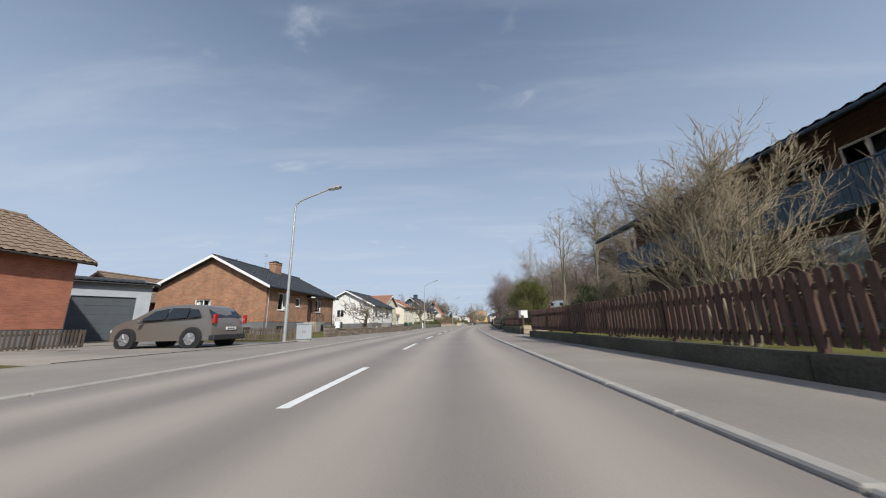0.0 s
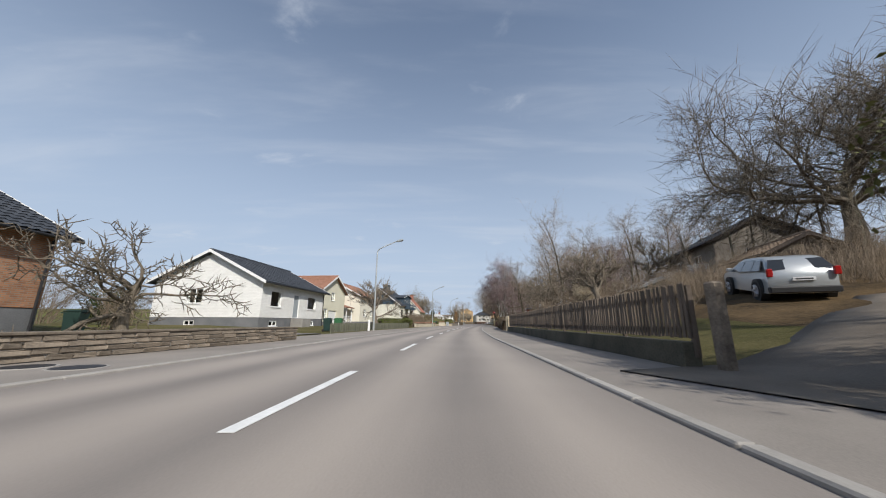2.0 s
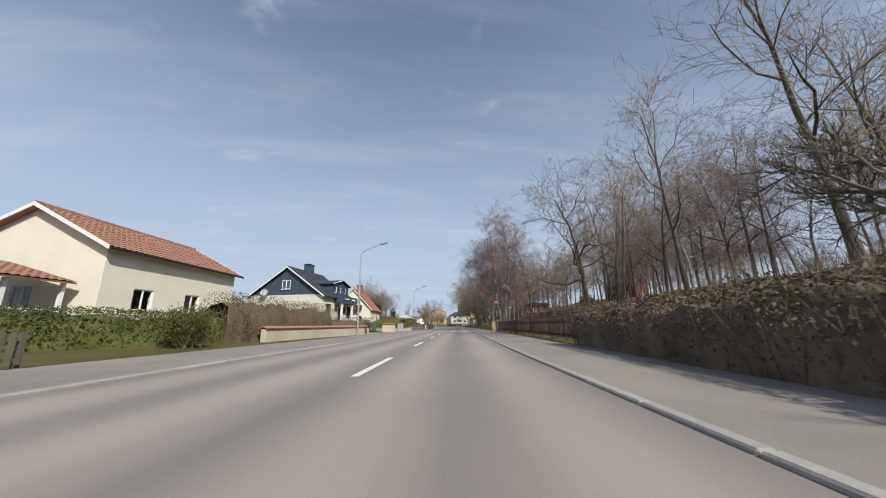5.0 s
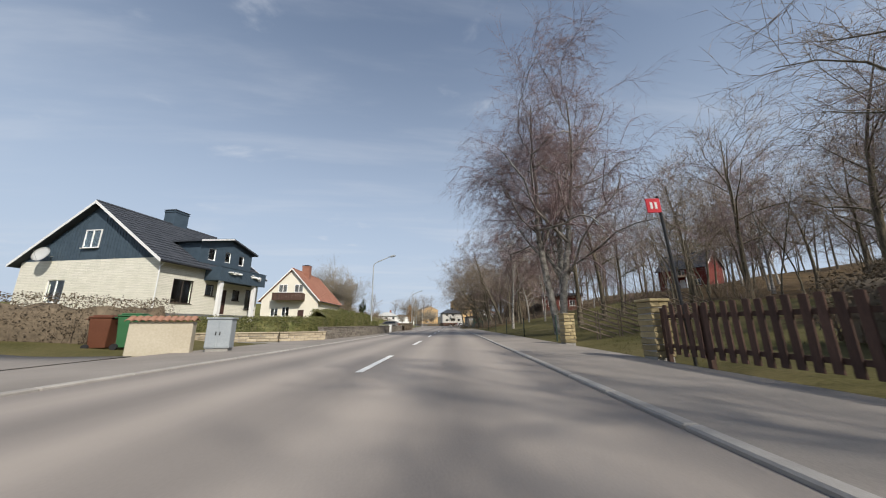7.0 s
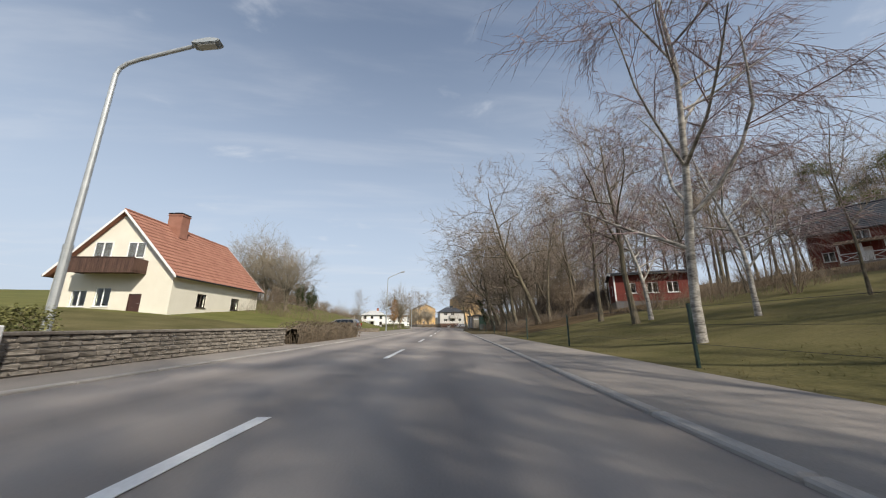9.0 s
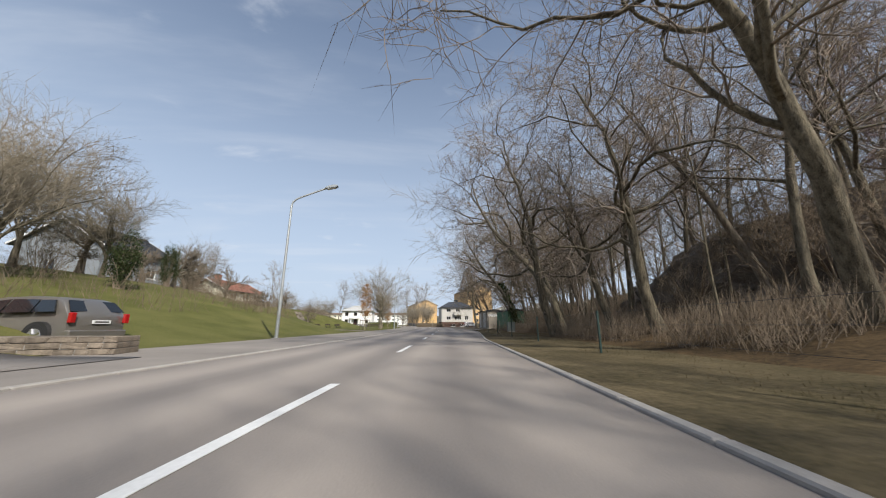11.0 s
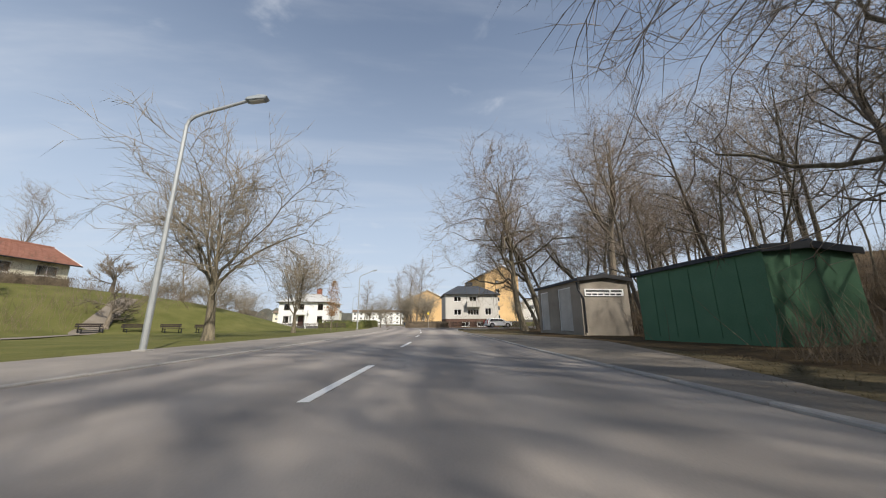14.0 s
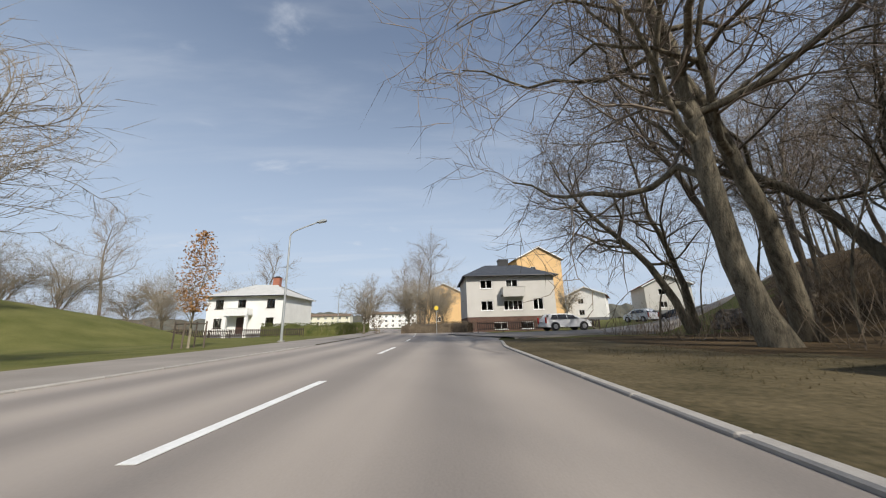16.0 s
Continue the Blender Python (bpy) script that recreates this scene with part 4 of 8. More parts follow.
WOOD = [(12, 0.44, 46, 0.02, 0.06, 8, 0.32), (7, 0.52, 42, 0.06, 0.2, 4, 0.15), (6, 0.55, 44, 0.04, 0.2, 2, 0.12)]
ELM = [(15, 0.56, 40, 0.04, 0.05, 9, 0.4), (10, 0.52, 44, 0.05, 0.2, 7, 0.15), (7, 0.5, 44, 0.03, 0.2, 4, 0.12)]
OLD_BIRCH = [(15, 0.52, 60, 0.0, 0.08, 12, 0.26), (10, 0.48, 48, -0.03, 0.24, 7, 0.12), (8, 0.55, 46, -0.12, 0.18, 4, 0.1)]
GREAT_OAK = [(20, 2.1, 66, 0.04, 0.08, 8, 0.5), (13, 0.42, 50, 0.03, 0.26, 8, 0.25), (9, 0.48, 46, 0.04, 0.26, 5, 0.12)]
GNARLED = [(16, 0.52, 52, 0.05, 0.1, 12, 0.3), (8, 0.5, 50, 0.06, 0.32, 8, 0.15), (7, 0.5, 48, 0.05, 0.3, 5, 0.12), (5, 0.52, 46, 0.04, 0.26, 3, 0.1)]
SAPLING = [(10, 0.3, 40, 0.03, 0.06, 8, 0.3), (5, 0.5, 42, 0.05, 0.2, 3, 0.15), (4, 0.5, 42, 0.04, 0.2, 2, 0.15)]
THICKET = [(6, 0.6, 32, 0.02, 0.12, 4, 0.1), (5, 0.5, 36, 0.03, 0.15, 2, 0.15), (5, 0.5, 34, 0.02, 0.15, 1, 0.1)]


def make_kind(n, seed, *a, **k):
    return [tree_meshes(seed + i, *a, **k) for i in range(n)]


KINDS = {
    "forest": make_kind(2, 31, 17, 0.2, FOREST, BARK, TWIG, thin=0.015, last=[(6, 0.5, 42, 0.1), (3, 0.6, 44, 0.0)]),
    "lean": make_kind(2, 41, 17, 0.24, LEANING, BARK, TWIG, lean=(-0.34, -0.05), thin=0.015, last=[(6, 0.5, 42, 0.1), (3, 0.6, 44, 0.0)]),
    "park": make_kind(2, 51, 3.4, 0.24, PARK, BARK_MOSSY, TWIG_MOSSY, thin=0.013, last=[(7, 0.5, 44, 0.12), (4, 0.55, 42, 0.1)], caps=(1, 0.2, 0.06, 0.02, 0.01)),
    "birch": make_kind(2, 61, 16, 0.15, BIRCH, BARK_BIRCH, TWIG_BIRCH, thin=0.012, last=[(8, 0.5, 40, -0.35), (6, 0.6, 36, -0.6)]),
    "pruned": make_kind(1, 78, 2.0, 0.25, PRUNED, BARK, BARK, thin=0.012, caps=(1, 0.15, 0.06, 0.022, 0.012)),
    "apple": make_kind(2, 81, 2.1, 0.19, APPLE, BARK, BARK, thin=0.013, last=[(8, 0.5, 40, 0.35), (4, 0.6, 34, 0.5)], caps=(1, 0.12, 0.05, 0.02, 0.01)),
    "shrub": make_kind(2, 91, 3.6, 0.06, SHRUB, BARK_PALE, TWIG_PALE, trunks=6, sway=0.3, thin=0.006, last=[(4, 0.5, 34, 0.15)]),
    "young": make_kind(1, 101, 4.6, 0.06, YOUNG, BARK_PALE, TWIG),
    "gnarled": make_kind(3, 141, 16.5, 0.3, GNARLED, BARK_MOSSY, TWIG, lean=(-0.3, 0.02), thin=0.011, last=[(3, 0.6, 44, 0.03)], caps=(1, 0.18, 0.065, 0.024, 0.012)),
    "wood": make_kind(4, 151, 16, 0.2, WOOD, BARK_MOSSY, TWIG, thin=0.017, last=[(5, 0.6, 44, 0.1), (3, 0.6, 44, 0.0)]),
    "elm": make_kind(1, 161, 20, 0.42, ELM, BARK, TWIG, thin=0.014, last=[(8, 0.5, 42, 0.05), (4, 0.55, 42, 0.05)], caps=(1, 0.2, 0.06, 0.02, 0.01)),
    "old_birch": make_kind(1, 171, 15.5, 0.26, OLD_BIRCH, BARK_OLD_BIRCH, TWIG_BIRCH, trunks=3, sway=0.2, thin=0.0085, last=[(11, 0.45, 44, -0.25), (6, 0.6, 36, -0.5)], caps=(1, 0.12, 0.05, 0.018, 0.01)),
    "great_oak": make_kind(1, 181, 5.2, 0.5, GREAT_OAK, BARK, BARK, thin=0.018, last=[(10, 0.5, 46, 0.05), (6, 0.55, 46, 0.0)], caps=(1, 0.3, 0.09, 0.03, 0.012)),
    "thicket": make_kind(3, 191, 2.6, 0.028, THICKET, BRUSH, BRUSH, trunks=7, thin=0.007, last=[(4, 0.6, 34, 0.05)]),
    "sapling": make_kind(2, 211, 12, 0.075, SAPLING, BARK_MOSSY, TWIG, thin=0.012, last=[(3, 0.6, 42, 0.05)]),
    "snag": make_kind(2, 111, 10, 0.13, FOREST, BARK_PALE, TWIG_PALE, thin=0.009, last=[(6, 0.5, 40, 0.1)]),
}
TREE_TEXT = {"forest": "tall bare woodland tree without leaves", "lean": "tall bare tree leaning out over the verge",
             "park": "bare round-crowned park tree on the lawn", "birch": "bare birch with white bark and drooping purple twigs", "pruned": "hard-pruned knobbly fruit tree behind the low wall",
             "apple": "bare old apple tree with dense upright twigs", "shrub": "bare many-stemmed shrub with pale bark", "young": "slender young tree on the lawn", "gnarled": "large gnarled bare tree leaning out over the road", "wood": "bare woodland tree in the crowd of trunks", "elm": "tall bare elm with a fan-shaped crown",
             "old_birch": "old many-trunked birch with drooping purple twigs", "great_oak": "great bare oak with a wide crooked crown", "thicket": "tangled dry brown shrub on the bank",
             "sapling": "thin bare sapling in the undergrowth of the wood",
             "snag": "thin pale bare tree on the bank"}


def tree(kind, x, y, scale=1.0, turn=0.0, which=0, z=None, tilt=(0, 0), label=""):
    trunk, crown = KINDS[kind][which % len(KINDS[kind])]
    zz = ground_z(x, y) if z is None else z
    e = empty("shrub" if kind in ("shrub", "thicket") else "tree", Matrix.Translation((x, y, zz)) @ Matrix.Rotation(radians(turn), 4, "Z") @ Matrix.Diagonal((scale, scale, scale, 1)),
              label or TREE_TEXT[kind], "shrub" if kind in ("shrub", "thicket") else "tree", "bare shrubs" if kind in ("shrub", "thicket") else "bare trees")
    if tilt != (0, 0):
        e.matrix_world = Matrix.Translation((x, y, zz)) @ Euler((radians(tilt[0]), radians(tilt[1]), 0)).to_matrix().to_4x4() @ Matrix.Rotation(radians(turn), 4, "Z") @ Matrix.Diagonal((scale, scale, scale, 1))
    for name, me in (("trunk", trunk), ("crown", crown)):
        o = new(name, me)
        o.parent = e
    return e


def leaf_cloud(rng, centers, size, mat, name, squash=1.0):
    """Small folded leaves at the given places."""
    c = np.asarray(centers)
    n = len(c)
    a, b = rng.normal(size=(n, 3)), rng.normal(size=(n, 3))
    a /= np.linalg.norm(a, axis=1)[:, None]
    b -= (a * b).sum(1)[:, None] * a
    b /= np.linalg.norm(b, axis=1)[:, None]
    s = size * rng.uniform(0.6, 1.3, (n, 1))
    fold = np.cross(a, b) * s * 0.18
    V = np.stack([c - a * s, c + b * s * 0.5 + fold, c + a * s, c - b * s * 0.5 + fold], 1).reshape(-1, 3)
    i = np.arange(n)[:, None] * 4
    F = np.concatenate([i + np.array([[0, 1, 2]]), i + np.array([[0, 2, 3]])])
    return array_mesh(name, V, F, mat)


def stems(rng, feet, height, lean, radius, mat, name, pts=3):
    lines = []
    for f in feet:
        h = height * rng.uniform(0.5, 1.2)
        d = np.array((rng.normal(0, lean), rng.normal(0, lean), 1.0))
        p = [np.array(f)]
        for k in range(pts - 1):
            d = d + rng.normal(0, 0.14, 3)
            p.append(p[-1] + d / np.linalg.norm(d) * h / (pts - 1))
        lines.append((np.array(p), np.linspace(radius, radius * 0.35, pts)))
    V, F = spikes(lines)
    return array_mesh(name, V, F, mat)


def line_points(pts, gap):
    """Points every gap metres along a polyline, with the direction there."""
    out, left = [], 0.0
    for (x0, y0), (x1, y1) in zip(pts, pts[1:]):
        d = math.hypot(x1 - x0, y1 - y0)
        s = left
        while s < d:
            out.append((x0 + (x1 - x0) * s / d, y0 + (y1 - y0) * s / d, math.atan2(y1 - y0, x1 - x0)))
            s += gap
        left = s - d
    return out


def hedge(name, label, pts, width, z0, height, mat, seed, density=900, leaf=0.035, twig=TWIG, twigs=60, group="hedges", follow=False):
    """A clipped hedge: leaves crowded towards its faces over a thicket of stems."""
    rng = np.random.default_rng(seed)
    e = empty(name, Matrix.Identity(4), label, "hedge", group)
    cs, feet, base = [], [], z0
    for x, y, a in line_points(pts, 0.5):
        z0 = base + (ground_z(x, y) if follow else 0)
        n = int(density * 0.75)
        t, v = rng.uniform(0, 0.55, n), rng.uniform(-1, 1, n)
        v = np.sign(v) * np.abs(v) ** 0.45 * width / 2
        bump = 1 + 0.12 * noise.noise((x * 0.9, y * 0.9, 2.0))
        zz = z0 + height * bump * rng.uniform(0, 1, n) ** 0.6 + rng.normal(0, 0.03, n)
        v *= 1 + 0.25 * noise.noise((x * 0.7, y * 0.7, 9.0)) - 0.25 * ((zz - z0) / height) ** 4
        cs.append(np.stack([x + t * math.cos(a) - v * math.sin(a), y + t * math.sin(a) + v * math.cos(a), zz], 1))
        for _ in range(int(twigs * 0.5)):
            u, w = rng.uniform(0, 0.5), rng.uniform(-0.35, 0.35) * width
            feet.append((x + u * math.cos(a) - w * math.sin(a), y + u * math.sin(a) + w * math.cos(a), z0 - 0.1))
    o = new("foliage", leaf_cloud(rng, np.concatenate(cs), leaf * 1.25, mat, "foliage"))
    o.parent = e
    V, F = [], []
    ps = line_points(pts, 0.35)
    for i, (x, y, a) in enumerate(ps):
        z0 = base + (ground_z(x, y) if follow else 0)
        for k, (u, w) in enumerate(((-0.4, -0.1), (-0.42, 0.45), (-0.33, 0.8), (-0.12, 0.9), (0.12, 0.9), (0.33, 0.8), (0.42, 0.45), (0.4, -0.1))):
            f = 0.86 + 0.3 * noise.noise((x * 1.7 + k, y * 1.7, k * 3.1))
            V.append((x - math.sin(a) * u * width * f, y + math.cos(a) * u * width * f, z0 + w * height * f))
    for i in range(len(ps) - 1):
        for k in range(7):
            F.append((i * 8 + k, i * 8 + 8 + k, i * 8 + 9 + k, i * 8 + k + 1))
    raw("core", V, F, mat, e, smooth=True)
    o = new("thicket", stems(rng, feet, height * 0.95, 0.18, 0.012, twig, "thicket"))
    o.parent = e
    return e


def bush(name, label, x, y, z, rx, ry, rz, mat, seed, n=9000, leaf=0.07, twig=TWIG, trunk=True):
    """An evergreen bush built of leafy clumps on stems."""
    rng = np.random.default_rng(seed)
    e = empty(name, Matrix.Translation((x, y, z)), label, "bush")
    clumps = rng.normal(size=(34, 3))
    clumps /= np.linalg.norm(clumps, axis=1)[:, None]
    clumps *= rng.uniform(0.45, 0.95, (34, 1))
    clumps = clumps * (rx, ry, rz) + (0, 0, rz)
    c = clumps[rng.integers(0, 34, n)] + rng.normal(size=(n, 3)) * np.array((rx, ry, rz)) * 0.17
    c = c[c[:, 2] > 0.03]
    o = new("foliage", leaf_cloud(rng, c, leaf, mat, "foliage"))
    o.parent = e
    lines = []
    for q in clumps:
        m = q * 0.5 + rng.normal(0, 0.1, 3)
        lines.append((np.array([(rng.normal(0, .1), rng.normal(0, .1), -0.2), m, q]), np.array([0.05, 0.03, 0.012])))
    V, F = tubes(lines, 4)
    o = new("branching", array_mesh("branching", V, F, twig))
    o.parent = e
    return e


def on_drive(x, y, wide=3.2):
    """True on the drive with the parked car."""
    return 28 < y < 44 and x < 16 and abs((y - 31.2) - (x - 3.6) * 0.56) < wide


def brush(name, label, region, n, height, seed, mat=BRUSH, lean=0.35, radius=0.01, category="brushwood"):
    """A thicket of dry stems over a stretch (y0, y1, d0, d1) beside the driving line."""
    rng = np.random.default_rng(seed)
    y0, y1, d0, d1 = region
    feet = []
    while len(feet) < n:
        y, d = rng.uniform(y0, y1), rng.uniform(d0, d1)
        if on_drive(xp(y) + d, y, 5.5):
            continue
        if noise.noise((d * 0.25, y * 0.25, seed * 1.7)) + rng.uniform(-0.4, 0.4) < -0.05:
            continue
        x = xp(y) + d
        feet.append((x, y, ground_z(x, y) - 0.05))
    o = new(name, stems(rng, feet, height, lean, radius, mat, name))
    return tagged(o, label, category, kind="stuff")


# ---- street things ----
def street_lamp(x, y, turn=0.0, s=1.0):
    e = empty("street_lamp", Matrix.Translation((x, y, 0.04)) @ Matrix.Rotation(radians(turn), 4, "Z") @ Matrix.Diagonal((s, s, s, 1)), "tall galvanised street lamp with an upswept arm over the road", "street lamp", "street lamps")
    b = cyl(bmesh.new(), 0.085, (0, 0, -0.1), (0, 0, 2.4), 12)
    part("lower_pole", b, METAL_GALV, e, smooth=False)
    b = cyl(cyl(bmesh.new(), 0.09, (0, 0, 2.4), (0, 0, 2.5), 12), 0.07, (0, 0, 2.5), (0, 0, 7.1), 12, 0.055)
    part("upper_pole", b, METAL_GALV, e)
    b = bmesh.new()
    pts = [(0, 0, 7.08), (0.05, 0, 7.28), (0.2, 0, 7.45), (0.45, 0, 7.6), (1.75, 0, 8.2)]
    for p, q in zip(pts, pts[1:]):
        cyl(b, 0.05, p, q, 10)
    part("arm", b, METAL_GALV, e)
    m = Matrix.Translation((1.7, 0, 8.18)) @ Matrix.Rotation(radians(-14), 4, "Y")
    b = prism(bmesh.new(), [(0, 0.0), (0.12, -0.05), (0.62, -0.06), (0.74, 0.0), (0.7, 0.07), (0.45, 0.12), (0.1, 0.08)], 0.28, m @ Matrix.Translation((0, -0.14, 0)))
    bmesh.ops.bevel(b, geom=b.edges[:], offset=0.02, segments=2, affect="EDGES")
    head = part("lamp_head", b, METAL_BOX, e)
    b = boxed(0.14, 0.6, -0.1, 0.1, -0.085, -0.058, 0.01, m)
    part("lamp_glass", b, plain("lamp_lens", (0.5, 0.5, 0.48), 0.2), head)
    b = boxed(-0.18, 0.18, -0.18, 0.18, -0.1, 0.03, 0.02)
    part("foot", b, CONCRETE, e)
    return e


def picket_mesh(w, h, t, top=0.5):
    """A fence slat with a slanted or pointed top."""
    b = prism(bmesh.new(), [(-w / 2, 0), (w / 2, 0), (w / 2, h - w * top), (0, h), (-w / 2, h - w * top)], t, Matrix.Translation((0, -t / 2, 0)))
    me = bpy.data.meshes.new("slat")
    bmesh.ops.recalc_face_normals(b, faces=b.faces[:])
    b.to_mesh(me)
    b.free()
    return me


def fence(label, pts, z, height, mat, slat=(0.095, 0.022), gap=0.16, lift=0.06, post_gap=2.4, top=0.3, seed=1, group="fences", follow=False, missing=0.0, wonky=0.0, rail_z=(0.22, 0.78), side=1):
    """A slatted fence along a polyline; z: height of its foot (a number, or the ground's where follow)."""
    rng = random.Random(seed)
    e = empty("picket_fence", Matrix.Identity(4), label, "fence", group)
    me = picket_mesh(slat[0], height - lift, slat[1], top)
    me.materials.append(mat)
    zz = (lambda x, y: ground_z(x, y)) if follow else (lambda x, y: z)
    for x, y, a in line_points(pts, gap):
        if rng.random() < missing:
            continue
        o = new("slat", me)
        o.parent = e
        o.matrix_world = Matrix.Translation((x, y, zz(x, y) + lift + rng.uniform(-1, 1) * 0.012)) @ Matrix.Rotation(a, 4, "Z") @ Matrix.Rotation(rng.gauss(0, 0.012 + wonky), 4, "Y") @ Matrix.Rotation(rng.gauss(0, 0.01), 4, "Z")
    ps = line_points(pts, post_gap) + [(*pts[-1], line_points(pts, 0.5)[-1][2])]
    for x, y, a in ps:
        b = boxed(-0.045, 0.045, 0.03 * side, 0.12 * side, -0.25, height - 0.05, 0.008, Matrix.Translation((x, y, zz(x, y))) @ Matrix.Rotation(a, 4, "Z"))
        part("post", b, mat, e)
    for (x0, y0, a0), (x1, y1, a1) in zip(ps, ps[1:]):
        for k in rail_z:
            p, q = Vector((x0, y0, zz(x0, y0) + height * k)), Vector((x1, y1, zz(x1, y1) + height * k))
            if (q - p).length < 0.05:
                continue
            b = boxed(0, (q - p).length, 0.012 * side, 0.04 * side, -0.035, 0.035, 0, Matrix.Translation(p) @ (q - p).to_track_quat("X", "Z").to_matrix().to_4x4())
            part("rail", b, mat, e)
    return e


def low_wall(name, label, pts, thick, z0, z1, mat, category="wall", cap=None, group=""):
    """A low wall along a polyline, with an optional coping."""
    e = empty(name, Matrix.Identity(4), label, category, group)
    for (x0, y0), (x1, y1) in zip(pts, pts[1:]):
        n = max(1, int(math.hypot(x1 - x0, y1 - y0) / 6))
        for k in range(n):
            p, q = Vector((x0 + (x1 - x0) * k / n, y0 + (y1 - y0) * k / n, 0)), Vector((x0 + (x1 - x0) * (k + 1) / n, y0 + (y1 - y0) * (k + 1) / n, 0))
            m = Matrix.Translation(p) @ (q - p).to_track_quat("X", "Z").to_matrix().to_4x4()
            part("wall_section", boxed(0, (q - p).length - 0.006, -thick / 2, thick / 2, z0, z1, 0.012, m), mat, e)
            if cap:
                part("coping", boxed(-0.01, (q - p).length - 0.002, -thick / 2 - 0.05, thick / 2 + 0.05, z1, z1 + 0.07, 0.015, m), cap, e)
    return e


def stone_mesh(rng, l, h, d):
    b = boxed(-l / 2, l / 2, -d / 2, d / 2, 0, h, 0.015)
    for v in b.verts:
        v.co += Vector((rng.uniform(-1, 1) * 0.012, rng.uniform(-1, 1) * 0.018, rng.uniform(-1, 1) * 0.007))
    bmesh.ops.recalc_face_normals(b, faces=b.faces[:])
    me = bpy.data.meshes.new("stone")
    b.to_mesh(me)
    b.free()
    return me


def stone_wall(label, pts, z0, courses, h, d, mat, seed, lmin=0.28, lmax=0.62, cap=False, limit=300, core=CONCRETE):
    """A coursed wall of single stones with recessed joints round a mortar core."""
    rng = random.Random(seed)
    e = empty("stone_wall", Matrix.Identity(4), label, "wall", "stone walls")
    kinds = {}
    for l in (lmin, (lmin * 2 + lmax) / 3, (lmin + lmax * 2) / 3, lmax):
        for k in range(2):
            kinds.setdefault(round(l, 3), []).append(stone_mesh(rng, l - 0.014, h - 0.012, d))
    for ms in kinds.values():
        for me in ms:
            me.materials.append(mat)
    made = 0
    for (x0, y0), (x1, y1) in zip(pts, pts[1:]):
        D, a = math.hypot(x1 - x0, y1 - y0), math.atan2(y1 - y0, x1 - x0)
        part("core", boxed(0.02, D - 0.02, -d / 2 + 0.03, d / 2 - 0.03, z0 - 0.3, z0 + courses * h - 0.02, 0, Matrix.Translation((x0, y0, 0)) @ Matrix.Rotation(a, 4, "Z")), core, e)
        for c in range(courses):
            s = 0.0
            while s < D - 0.05:
                l = rng.choice(list(kinds))
                l2 = min(l, D - s)
                o = new("stone", rng.choice(kinds[l]))
                o.parent = e
                o.matrix_world = Matrix.Translation((x0 + math.cos(a) * (s + l2 / 2), y0 + math.sin(a) * (s + l2 / 2), z0 + c * h)) @ Matrix.Rotation(a, 4, "Z") @ Matrix.Translation((0, rng.uniform(-1, 1) * 0.012, 0)) @ Matrix.Diagonal((l2 / l, 1, 1, 1))
                s += l2
                made += 1
        if cap:
            part("coping", boxed(-0.02, D + 0.02, -d / 2 - 0.03, d / 2 + 0.03, z0 + courses * h - 0.008, z0 + courses * h + 0.05, 0.012, Matrix.Translation((x0, y0, 0)) @ Matrix.Rotation(a, 4, "Z")), mat, e)
    return e


def wheel(parent, x, y, r=0.34, w=0.22):
    s = 1 if y > 0 else -1
    b = cyl(bmesh.new(), r, (x, y - s * w / 2, r), (x, y + s * w / 2, r), 28)
    bmesh.ops.bevel(b, geom=[e for e in b.edges if len(e.link_faces) == 2 and any(len(f.verts) > 6 for f in e.link_faces)], offset=0.035, segments=2, affect="EDGES")
    t = part("wheel", b, TYRE, parent, "black rubber tyre")
    b = cyl(bmesh.new(), r * 0.66, (x, y + s * (w / 2 - 0.03), r), (x, y + s * (w / 2 + 0.004), r), 24, r * 0.6)
    for k in range(5):
        a = 2 * math.pi * k / 5
        cyl(b, 0.035, (x + 0.05 * math.cos(a), y + s * (w / 2 + 0.012), r + 0.05 * math.sin(a)), (x + r * 0.6 * math.cos(a), y + s * (w / 2 + 0.012), r + r * 0.6 * math.sin(a)), 6)
    part("rim", b, RIM, t, "alloy rim")


